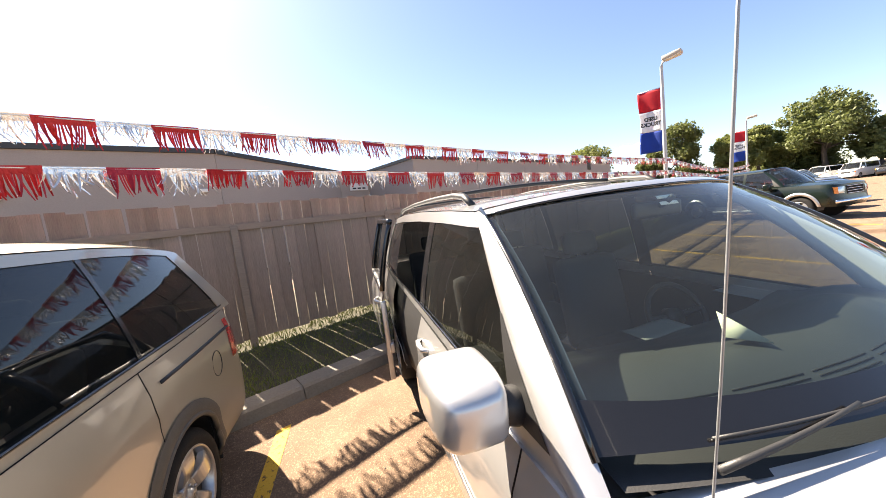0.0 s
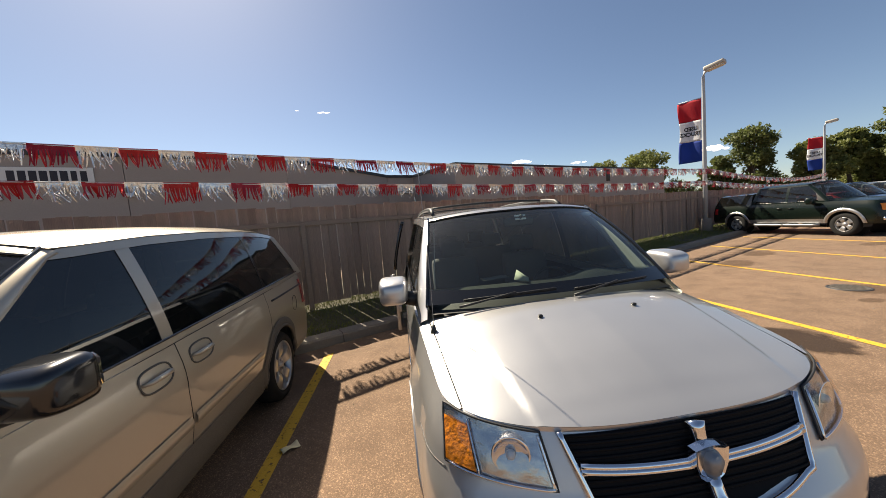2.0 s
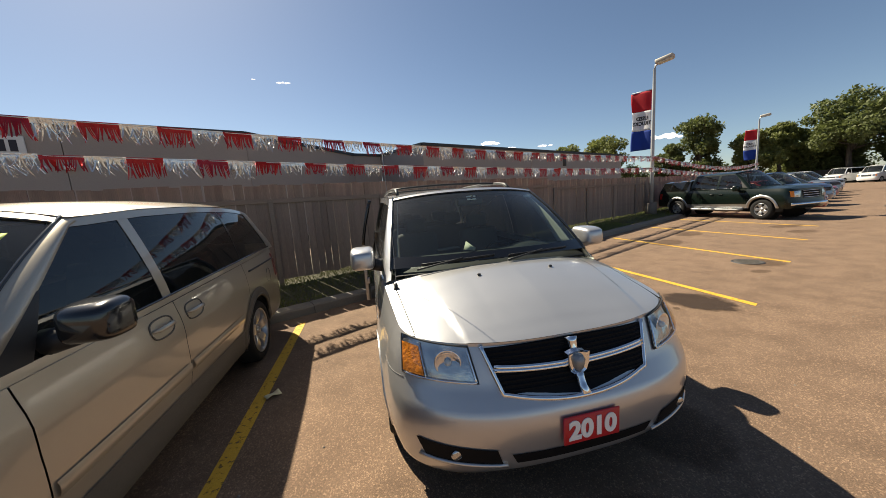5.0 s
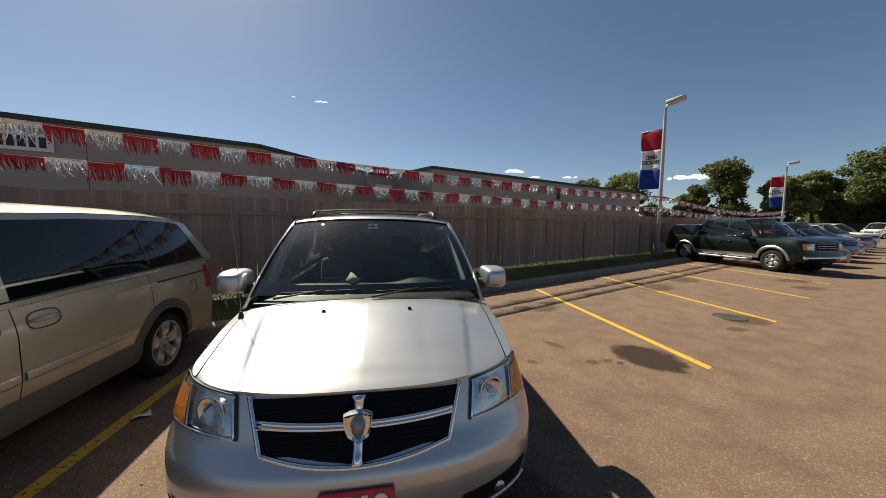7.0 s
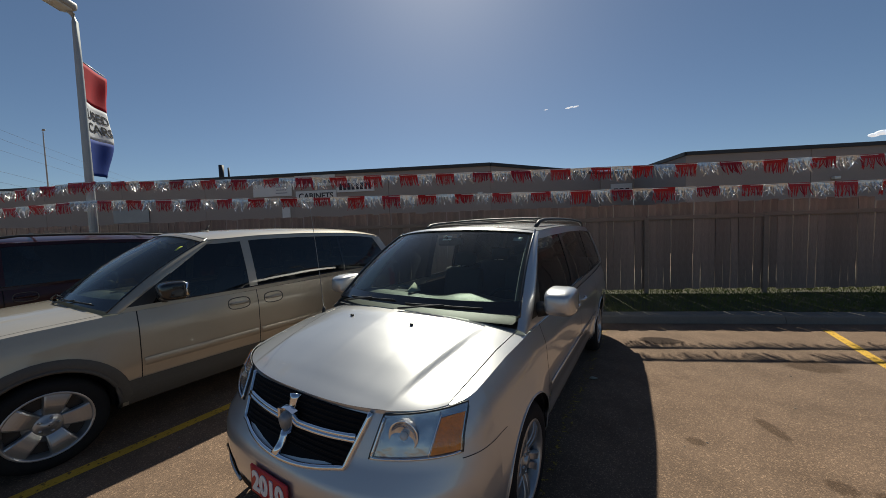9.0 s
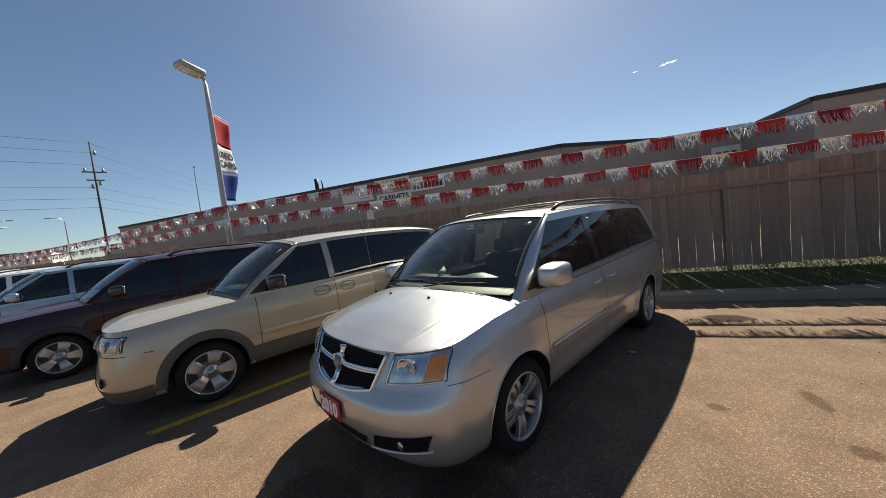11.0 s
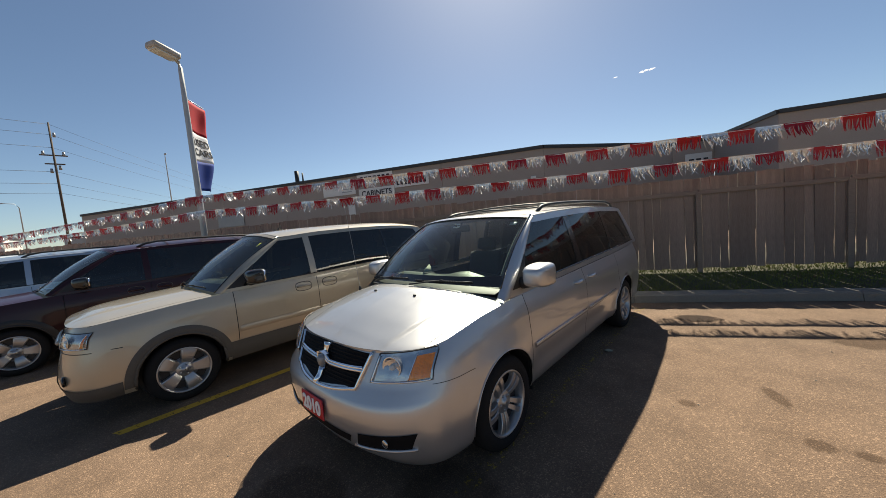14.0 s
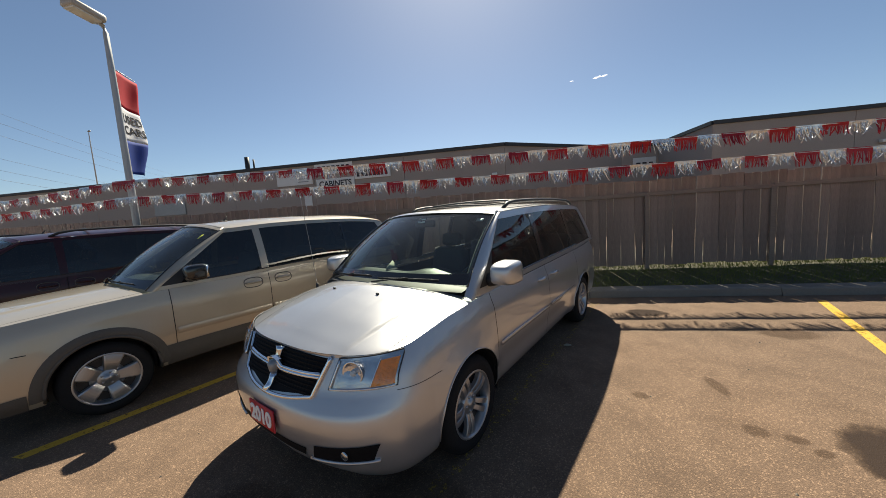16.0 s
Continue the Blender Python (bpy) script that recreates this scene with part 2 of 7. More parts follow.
def text_mesh(body, size, extrude, mat, name, parent, m, align="CENTER", bold=0.0, label=""):
    """Letters in the built-in font, as a mesh."""
    cu = bpy.data.curves.new(name, "FONT")
    cu.body, cu.size, cu.extrude, cu.align_x, cu.align_y, cu.offset = body, size, extrude, align, "CENTER", bold
    cu.resolution_u = 4
    tmp = bpy.data.objects.new(name + "_tmp", cu)
    scene.collection.objects.link(tmp)
    me = bpy.data.meshes.new_from_object(tmp.evaluated_get(bpy.context.evaluated_depsgraph_get()))
    bpy.data.objects.remove(tmp)
    me.materials.clear()
    me.materials.append(mat)
    ob = new(name, me)
    ob.parent = parent
    ob.matrix_basis = m
    if label:
        ob["label"] = label
    return ob


# The rows of stalls and the fence run along U; N points over the fence.
U = Vector((0.9026, 0.4305, 0))
N = Vector((-0.4305, 0.9026, 0))
ROW = math.degrees(math.atan2(U.y, U.x))


def un(u, n, z=0.0):
    return U * u + N * n + Vector((0, 0, z))


def un_pose(u, n, z=0.0, turn=0.0):
    """A pose with its x along the fence and its y over it."""
    p = un(u, n, z)
    return pose(p.x, p.y, p.z, 0, 0, ROW + turn)

# ---- ground ----
def ground_material():
    """Sun-bleached lot paving: tan aggregate, pale and dark stones, broad blotches and tyre-darkened lanes."""
    m = material("lot_paving", (0.151, 0.098, 0.065), 0.93, grain=0.30, grain_scale=130, stain=0.24, stain_scale=0.35, bump=0.7, bump_scale=140)
    n, l = m.node_tree.nodes, m.node_tree.links
    b = n["Principled BSDF"]
    src = b.inputs["Base Color"].links[0].from_socket
    tc = n.new("ShaderNodeTexCoord")
    vo = n.new("ShaderNodeTexVoronoi")
    vo.inputs["Scale"].default_value = 135
    l.new(tc.outputs["Object"], vo.inputs["Vector"])
    rp = n.new("ShaderNodeValToRGB")
    rp.color_ramp.elements[0].color, rp.color_ramp.elements[1].color = (0.68, 0.67, 0.67, 1), (2.3, 2.3, 2.2, 1)
    rp.color_ramp.elements[1].position = 0.86
    for at, c in ((0.62, 1.08), (0.74, 1.30)):
        rp.color_ramp.elements.new(at).color = (c, c * 0.97, c * 0.92, 1)
    l.new(vo.outputs["Color"], rp.inputs[0])
    mx = n.new("ShaderNodeMix")
    mx.data_type, mx.blend_type = "RGBA", "MULTIPLY"
    mx.inputs[0].default_value = 0.8
    l.new(src, mx.inputs["A"])
    l.new(rp.outputs[0], mx.inputs["B"])
    big = n.new("ShaderNodeTexNoise")
    big.inputs["Scale"].default_value, big.inputs["Detail"].default_value = 2.6, 6
    l.new(tc.outputs["Object"], big.inputs["Vector"])
    r2 = n.new("ShaderNodeValToRGB")
    r2.color_ramp.elements[0].position, r2.color_ramp.elements[1].position = 0.30, 0.62
    r2.color_ramp.elements[0].color, r2.color_ramp.elements[1].color = (0.76, 0.74, 0.72, 1), (1.05, 1.05, 1.05, 1)
    l.new(big.outputs[0], r2.inputs[0])
    m2 = n.new("ShaderNodeMix")
    m2.data_type, m2.blend_type = "RGBA", "MULTIPLY"
    m2.inputs[0].default_value = 1.0
    l.new(mx.outputs["Result"], m2.inputs["A"])
    l.new(r2.outputs[0], m2.inputs["B"])
    l.new(m2.outputs["Result"], b.inputs["Base Color"])
    return m


def worn_paint(name, color, wear):
    """Road paint that lets the paving show where it has worn."""
    m = material(name, color, 0.75, grain=0.15, grain_scale=80, stain=0.2, stain_scale=2.5, bump=0.4, bump_scale=140)
    n, l = m.node_tree.nodes, m.node_tree.links
    out, b = n["Material Output"], n["Principled BSDF"]
    tc, t, rp = n.new("ShaderNodeTexCoord"), n.new("ShaderNodeTexNoise"), n.new("ShaderNodeValToRGB")
    t.inputs["Scale"].default_value, t.inputs["Detail"].default_value, t.inputs["Roughness"].default_value = 26, 6, 0.7
    l.new(tc.outputs["Object"], t.inputs["Vector"])
    rp.color_ramp.elements[0].position, rp.color_ramp.elements[1].position = wear, wear + 0.06
    l.new(t.outputs[0], rp.inputs[0])
    tr, mx = n.new("ShaderNodeBsdfTransparent"), n.new("ShaderNodeMixShader")
    l.new(rp.outputs[0], mx.inputs[0])
    l.new(tr.outputs[0], mx.inputs[1])
    l.new(b.outputs[0], mx.inputs[2])
    l.new(mx.outputs[0], out.inputs[0])
    return m


def stain_material(name, color, strength, rough=0.7):
    """An oil or water mark: dense in the middle, ragged at its edge. The mesh is a unit disc."""
    m = material(name, color, 0.9, grain=0.45, grain_scale=110, bump=0.5, bump_scale=120, spec=0.08)
    n, l = m.node_tree.nodes, m.node_tree.links
    out, b = n["Material Output"], n["Principled BSDF"]
    tc, t = n.new("ShaderNodeTexCoord"), n.new("ShaderNodeTexNoise")
    t.inputs["Scale"].default_value, t.inputs["Detail"].default_value = 3.2, 7
    l.new(tc.outputs["Object"], t.inputs["Vector"])
    ln = n.new("ShaderNodeVectorMath")
    ln.operation = "LENGTH"
    l.new(tc.outputs["Object"], ln.inputs[0])
    ad = n.new("ShaderNodeMath")
    ad.operation = "MULTIPLY_ADD"
    l.new(t.outputs[0], ad.inputs[0])
    ad.inputs[1].default_value = 0.55
    l.new(ln.outputs["Value"], ad.inputs[2])
    rp = n.new("ShaderNodeValToRGB")
    rp.color_ramp.elements[0].position, rp.color_ramp.elements[1].position = 0.80, 1.05
    rp.color_ramp.elements[0].color, rp.color_ramp.elements[1].color = (strength,) * 3 + (1,), (0, 0, 0, 1)
    l.new(ad.outputs[0], rp.inputs[0])
    tr, mx = n.new("ShaderNodeBsdfTransparent"), n.new("ShaderNodeMixShader")
    l.new(rp.outputs[0], mx.inputs[0])
    l.new(tr.outputs[0], mx.inputs[1])
    l.new(b.outputs[0], mx.inputs[2])
    l.new(mx.outputs[0], out.inputs[0])
    return m


M_GROUND = ground_material()
M_YELLOW = worn_paint("yellow_line", (0.58, 0.335, 0.028), 0.37)
M_YELLOW_WORN = worn_paint("worn_yellow_line", (0.40, 0.26, 0.04), 0.55)
M_STAIN = stain_material("oil_mark", (0.048, 0.034, 0.028), 0.82, 0.55)
M_STAIN2 = stain_material("faint_mark", (0.080, 0.051, 0.035), 0.33)
M_CRACK = material("crack_filler", (0.035, 0.032, 0.03), 0.8, grain=0.2)

bm = bmesh.new()
R = [0, 12, 30, 80, 250, 900, 3000]
rings = [[bm.verts.new((0, 0, 0))]]
for r in R[1:]:
    rings.append([bm.verts.new((r * math.cos(a), r * math.sin(a), 0)) for a in span(0, 2 * math.pi, 48)[:-1]])
for j in range(48):
    bm.faces.new((rings[0][0], rings[1][j], rings[1][(j + 1) % 48]))
for a, b in zip(rings[1:], rings[2:]):
    for j in range(48):
        bm.faces.new((a[j], b[j], b[(j + 1) % 48], a[(j + 1) % 48]))
tagged(finish("ground", bm, M_GROUND, smooth=False), "sun-bleached tan lot paving with fine aggregate", "ground", kind="structure")

# stall lines, parallel to the parked vehicles
LINES = [(-11.3, False), (-8.25, False), (-5.2, False), (-2.07, True), (0.93, False), (3.87, True), (6.83, True), (9.76, True), (12.75, True), (15.8, True), (18.8, False), (21.8, False)]
for x, vis in LINES:
    n0, n1 = -0.05, 4.18
    y0, y1 = (n0 + 0.4305 * x) / 0.9026, (n1 + 0.4305 * x) / 0.9026
    bm = bmesh.new()
    grid(lambda t, s: Vector((x + 0.055 * s, y0 + (y1 - y0) * t + 0.477 * 0.055 * s, 0.004)), span(0, 1, 10), [-1, 1], bm)
    tagged(finish("line_marking", bm, M_YELLOW if vis else M_YELLOW_WORN, smooth=False), "worn yellow stall line painted on the paving", "line marking", group="stall lines", kind="structure")


def mark(name, x, y, rx, ry, turn, mat, label):
    bm = bmesh.new()
    bmesh.ops.create_circle(bm, cap_ends=True, segments=32, radius=1.0)
    ob = finish(name, bm, mat, smooth=False)
    ob.matrix_basis = pose(x, y, 0.0035 + random.uniform(0, 0.0012), 0, 0, turn) @ Matrix.Diagonal((rx, ry, 1, 1))
    return tagged(ob, label, "stain", group="paving stains", kind="structure")


mark("oil_stain", 3.38, 2.18, 0.54, 0.64, 20, M_STAIN, "large dark oil stain on the paving beside a line")
for x, y, rx, ry, a in ((2.59, 2.15, 0.12, 0.11, 0), (2.41, 2.76, 0.09, 0.24, 27), (1.86, 2.27, 0.10, 0.08, 0), (2.80, 2.17, 0.11, 0.07, 10), (2.91, 2.08, 0.09, 0.06, 40), (3.18, 4.58, 0.46, 0.28, 20),
                        (5.7, 2.95, 0.28, 0.16, 0), (6.4, 3.4, 0.6, 0.5, 0), (9.0, 7.1, 0.9, 0.5, 25), (11.3, 5.6, 0.7, 0.4, 0), (12.3, 6.6, 0.9, 0.45, 0), (0.1, -0.25, 0.55, 0.35, 10), (0.9, 0.3, 0.5, 0.5, 0), (7.2, 6.2, 1.0, 0.5, 25)):
    mark("oil_stain", x, y, rx, ry, a, M_STAIN2, "faint brown drip stain on the paving")

mark("oil_stain", 1.68, 4.82, 0.42, 0.24, 20, M_STAIN, "small dark oil stain near the kerb")

# manhole cover
mh = thing("manhole_cover", pose(6.29, 3.56, 0.0) @ Matrix.Diagonal((0.72, 0.72, 1, 1)), "round iron manhole cover set flush in the paving", "manhole cover", kind="structure")
bm = bmesh.new()
lathe(bm, [(0.36, 0.001), (0.35, 0.010), (0.315, 0.010), (0.312, 0.004)], 40, "Z")
part("rim", bm, M_DARKMETAL, mh)
bm = bmesh.new()
lathe(bm, [(0.31, 0.004), (0.305, 0.012), (0.001, 0.013)], 40, "Z")
for i in range(-4, 5):
    for j in range(-4, 5):
        if math.hypot(i, j) < 4.3:
            box(bm, (i * 0.062, j * 0.062, 0.015), (0.035, 0.035, 0.005))
part("lid", bm, M_CLAD, mh, smooth=False)

# cracks in the far paving
random.seed(5)
for pts in (((21.8, 8.7), (18.4, 7.0), (16.8, 6.4)), ((20.2, 6.9), (20.45, 6.0)), ((20.4, 6.0), (17.5, 4.8), (14.3, 3.6), (13.2, 3.05)), ((9.72, 1.55), (8.6, 1.05), (7.6, 0.6), (6.8, -0.2))):
    bm = bmesh.new()
    line = []
    for (xa, ya), (xb, yb) in zip(pts, pts[1:]):
        for t in span(0, 1, 10)[:-1]:
            line.append(Vector((xa + (xb - xa) * t + random.uniform(-0.07, 0.07), ya + (yb - ya) * t + random.uniform(-0.07, 0.07), 0.004)))
    prev = None
    for i, p in enumerate(line):
        w = random.uniform(0.008, 0.028)
        d = (line[min(i + 1, len(line) - 1)] - line[max(i - 1, 0)]).normalized()
        s = Vector((-d.y, d.x, 0)) * w
        cur = (bm.verts.new(p - s), bm.verts.new(p + s))
        if prev:
            bm.faces.new((prev[0], cur[0], cur[1], prev[1]))
        prev = cur
    tagged(finish("crack", bm, M_CRACK, smooth=False), "dark ragged crack in the paving", "crack", group="paving cracks", kind="structure")

# ---- kerb and verge ----
KERB_N, FENCE_N = 4.50, 6.17
kb = thing("kerb", Matrix.Identity(4), "worn concrete kerb between paving and grass verge", "kerb", kind="structure")
first = None
for i in range(-17, 22):
    if first is None:
        bm = bmesh.new()
        prof = [(0.0, 0.0), (0.03, 0.11), (0.06, 0.135), (0.28, 0.14), (0.31, 0.12), (0.31, 0.0)]
        rows = [[bm.verts.new((x, y, z)) for y, z in prof] for x in (0.004, 0.75, 1.5, 2.25, 2.996)]
        for a, b in zip(rows, rows[1:]):
            for j in range(len(prof) - 1):
                bm.faces.new((a[j], b[j], b[j + 1], a[j + 1]))
        bm.faces.new(rows[0])
        bm.faces.new(rows[-1][::-1])
        first = part("kerb_stone", bm, M_CONCRETE, kb, smooth=False)
        first.matrix_basis = un_pose(i * 3.0, KERB_N, random.uniform(-0.004, 0.004))
    else:
        shared("kerb_stone", first, kb, un_pose(i * 3.0, KERB_N + random.uniform(-0.008, 0.008), random.uniform(-0.006, 0.006)))

M_SOIL = material("verge_soil", (0.055, 0.050, 0.028), 0.95, grain=0.3, grain_scale=30, stain=0.35, stain_scale=1.2, bump=0.6, bump_scale=40)
M_GRASS = material("grass_blade", (0.105, 0.128, 0.020), 0.7, stain=0.45, stain_scale=0.8, grain=0.2, grain_scale=9)
M_GRASS.node_tree.nodes["Principled BSDF"].inputs["Subsurface Weight"].default_value = 0.0
bm = grid(lambda u, n: un(u, n, 0.10 + 0.02 * noise.noise(Vector((u * 0.7, n, 0))) + 0.08 * min(max(n - KERB_N - 0.3, 0), 1.6)), span(-52, 66, 236), span(KERB_N + 0.29, 9.5, 10))
tagged(finish("verge", bm, M_SOIL), "narrow strip of earth under the grass along the fence", "ground", kind="structure")
random.seed(11)
verts, faces = [], []
def blades(count, u0, u1, n0, n1, h0, h1):
    for _ in range(count):
        u, n = random.uniform(u0, u1), random.uniform(n0, n1)
        p = un(u, n, 0.095 + 0.08 * min(max(n - KERB_N - 0.3, 0), 1.6))
        a, h, w = random.uniform(0, 6.28), random.uniform(h0, h1), random.uniform(0.004, 0.009)
        lean = Vector((math.cos(a * 3.1), math.sin(a * 3.1), 0)) * h * random.uniform(0.1, 0.6)
        s = Vector((math.cos(a), math.sin(a), 0)) * w
        k = len(verts)
        verts.extend((p - s, p + s, p + lean * 0.4 + Vector((0, 0, h * 0.65)), p + lean + Vector((0, 0, h))))
        faces.extend(((k, k + 1, k + 2), (k + 2, k + 1, k + 3)))
blades(34000, -6, 13, KERB_N + 0.30, 6.1, 0.02, 0.055)
blades(9000, 13, 34, KERB_N + 0.30, 6.3, 0.04, 0.10)
blades(5000, -12, 20, FENCE_N - 0.30, FENCE_N + 0.02, 0.02, 0.06)
blades(14000, -8, 24, FENCE_N + 0.02, FENCE_N + 0.7, 0.03, 0.09)
blades(2500, -8, 24, FENCE_N - 0.10, FENCE_N + 0.15, 0.05, 0.11)
me = bpy.data.meshes.new("grass")
me.from_pydata([tuple(v) for v in verts], [], faces)
me.materials.append(M_GRASS)
tagged(new("grass", me), "short patchy green grass along the foot of the fence", "grass", kind="stuff")

# ---- fence ----
M_FENCE = material("weathered_board", (0.222, 0.176, 0.148), 0.92, grain=0.38, grain_scale=14, stain=0.42, stain_scale=1.3, bump=0.5, bump_scale=24, per_object=0.15, stretch=(9, 9, 0.55))
M_RAIL = material("fence_rail", (0.20, 0.165, 0.138), 0.92, grain=0.22, grain_scale=20, stain=0.22, bump=0.5, bump_scale=24, stretch=(0.6, 9, 9))
random.seed(21)
fence = thing("fence", Matrix.Identity(4), "tall weathered grey-brown wooden board fence", "fence", kind="structure")


def fence_top(u):
    return 2.15 if u < 9.0 else (2.05 if u < 30 else 2.0)


def board_mesh(k):
    """A vertical board, 2.0 m high, its foot narrower, its top a little uneven."""
    bm = bmesh.new()
    h = 0.0727 + 0.0003 * k
    slim = 0.007 if k in (1, 4) else 0.0
    zs = [0.0, 0.12, 0.22, 0.44, 0.60, 1.4, 2.0]
    ws_ = [h - 0.001, h - 0.002, h - 0.003 - slim, h - 0.002 - slim, h - 0.001, h, h]
    rows = []
    for z, w in zip(zs, ws_):
        o = 0.004 * math.sin(k * 2.1 + z * 2)
        rows.append([bm.verts.new((x, y, z)) for x, y in ((-w + o, 0.0), (w + o, 0.0), (w + o, 0.019), (-w + o, 0.019))])
    for a, b in zip(rows, rows[1:]):
        for j in range(4):
            bm.faces.new((a[j], a[(j + 1) % 4], b[(j + 1) % 4], b[j]))
    bm.faces.new(rows[0][::-1])
    bm.faces.new(rows[-1])
    return bm


first = [part("board", board_mesh(k), M_FENCE, fence, smooth=False) for k in range(6)]
used = set()
far_v, far_f = [], []
u = -50.0
while u < 62:
    k = random.randrange(6)
    z0 = random.uniform(0.285, 0.325) + 0.05 * noise.noise(Vector((u * 0.35, 3.0, 0)))
    h = (fence_top(u) - z0 + random.uniform(-0.02, 0.02)) / 2.0
    m = un_pose(u, FENCE_N + random.uniform(-0.006, 0.006), z0) @ pose(0, 0, 0, random.uniform(-0.5, 0.5), random.uniform(-0.5, 0.5), random.uniform(-2.5, 2.5)) @ Matrix.Diagonal((1, 1, h, 1))
    if -8 < u < 30:
        if k not in used:
            used.add(k)
            first[k].matrix_basis = m
        else:
            shared("board", first[k], fence, m)
    else:
        b0 = len(far_v)
        for z in (0, 2.0):
            for x, y in ((-0.072, 0), (0.072, 0), (0.072, 0.019), (-0.072, 0.019)):
                far_v.append(tuple(m @ Vector((x, y, z))))
        far_f += [tuple(b0 + i for i in f) for f in ((0, 1, 5, 4), (1, 2, 6, 5), (2, 3, 7, 6), (3, 0, 4, 7), (4, 5, 6, 7))]
    u += 0.1475
me = bpy.data.meshes.new("far_boards")
me.from_pydata(far_v, [], far_f)
me.materials.append(M_FENCE)
o = new("far_boards", me)
o.parent = fence
o["kind"] = "stuff"
fp = fr = None
for i in range(-20, 25):
    u0 = 4.58 + i * 2.34
    top = 1.87 if u0 < 9.0 else 1.76
    if fp is None:
        bm = bmesh.new()
        box(bm, (0, -0.022, 0.5), (0.09, 0.042, 1.0), 0.006, seg=1)
        fp = part("post", bm, M_RAIL, fence, smooth=False)
        fp.matrix_basis = un_pose(u0, FENCE_N, 0.0) @ Matrix.Diagonal((1, 1, top, 1))
        bm = bmesh.new()
        box(bm, (1.17, -0.02, 0), (2.33, 0.034, 0.085), 0.004, seg=1)
        fr = part("rail", bm, M_RAIL, fence, smooth=False)
        fr.matrix_basis = un_pose(u0, FENCE_N, top - 0.02)
    else:
        shared("post", fp, fence, un_pose(u0, FENCE_N, 0.0) @ Matrix.Diagonal((1, 1, top, 1)))
        shared("rail", fr, fence, un_pose(u0, FENCE_N, top - 0.02 + random.uniform(-0.01, 0.01)) @ pose(0, 0, 0, 0, random.uniform(-0.25, 0.25), 0))

# ---- building behind the fence ----
BLD_N = 18.8
bld = thing("building", Matrix.Identity(4), "long low taupe stucco commercial building with a dark roof edge", "building")


def wall_run(a, b, z1, name="wall"):
    """A wall 0.3 m thick from a to b, with the dark roof edge on it."""
    a, b = Vector(a), Vector(b)
    d = (b - a).normalized()
    nn = Vector((-d.y, d.x, 0))
    for k in range(max(1, int((b - a).length / 6.1))):
        bm = bmesh.new()
        cnt = max(1, int((b - a).length / 6.1))
        p, q = a.lerp(b, k / cnt), a.lerp(b, (k + 1) / cnt)
        g = d * 0.012
        quad = [p + g, q - g, q - g + nn * 0.3, p + g + nn * 0.3]
        lo = [bm.verts.new((v.x, v.y, 0)) for v in quad]
        hi = [bm.verts.new((v.x, v.y, z1 - 0.20)) for v in quad]
        for j in range(4):
            bm.faces.new((lo[j], lo[(j + 1) % 4], hi[(j + 1) % 4], hi[j]))
        bm.faces.new(hi)
        part(name, bm, M_STUCCO, bld, smooth=False)
    bm = bmesh.new()
    quad = [a - nn * 0.10, b - nn * 0.10, b + nn * 0.35, a + nn * 0.35]
    lo = [bm.verts.new((v.x, v.y, z1 - 0.20)) for v in quad]
    hi = [bm.verts.new((v.x, v.y, z1)) for v in quad]
    for j in range(4):
        bm.faces.new((lo[j], lo[(j + 1) % 4], hi[(j + 1) % 4], hi[j]))
    bm.faces.new(hi)
    bm.faces.new(lo[::-1])
    part("roof_edge", bm, M_BAND, bld, smooth=False)


P = [un(-42.8, 42), un(-42.8, BLD_N), un(1.65, BLD_N), un(9.9, 24.4), un(12.25, 24.4), un(12.6, BLD_N), un(44, BLD_N), un(44, 42)]
for a, b in zip(P, P[1:]):
    wall_run(a, b, 5.72)
bm = bmesh.new()
E_ = [(-42.8, BLD_N), (1.65, BLD_N), (9.9, 24.4), (12.25, 24.4), (12.6, BLD_N), (44, BLD_N)]
for (ua, na), (ub, nb) in zip(E_, E_[1:]):
    bm.faces.new([bm.verts.new(un(u_, n_, 5.50)) for u_, n_ in ((ua, na), (ub, nb), (ub, 42), (ua, 42))])
part("roof", bm, M_BAND, bld, smooth=False)


def wall_board(u, z, w, h, name, label, mat=M_BOARD, d=0.05):
    e = thing(name, un_pose(u, BLD_N - 0.03 - d, z), label, "sign")
    bm = bmesh.new()
    box(bm, (0, d / 2, 0), (w, d, h), 0.01, seg=1)
    part("board", bm, mat, e, smooth=False)
    return e


def bars(e, x0, x1, zs, h, mat=M_DARKPRINT, cuts=6, seed=1):
    """Plain bars in place of writing."""
    r = random.Random(seed)
    for z in zs:
        w = (x1 - x0) / cuts
        for k in range(cuts):
            bm = bmesh.new()
            box(bm, (x0 + (k + 0.5) * w, -0.006, z), (w * r.uniform(0.62, 0.8), 0.006, h))
            part("bar", bm, mat, e, smooth=False)


s1 = wall_board(-9.55, 5.18, 2.75, 0.72, "name_sign", "white sign board with dark bars on the building wall")
bars(s1, -1.2, 1.2, (0,), 0.38, cuts=7, seed=3)
s2 = wall_board(-9.50, 4.18, 2.75, 0.72, "trade_sign", "white sign board with the word CABINETS on the building")
text_mesh("CABINETS", 0.52, 0.004, M_DARKPRINT, "sign_letters", s2, pose(0, -0.008, 0, 90, 0, 0), bold=0.012, label="dark capital letters")
s3 = wall_board(-6.85, 4.70, 2.50, 0.70, "number_sign", "white sign board with plain dark bars on the building")
bars(s3, -1.1, 1.1, (0,), 0.42, cuts=8, seed=5)
s4 = wall_board(-12.5, 4.68, 2.7, 0.8, "notice_sign", "pale sign board with faint lines on the building")
bars(s4, 0.1, 1.2, (0.2, 0.0, -0.2), 0.06, M_STEELGREY, 1, 7)
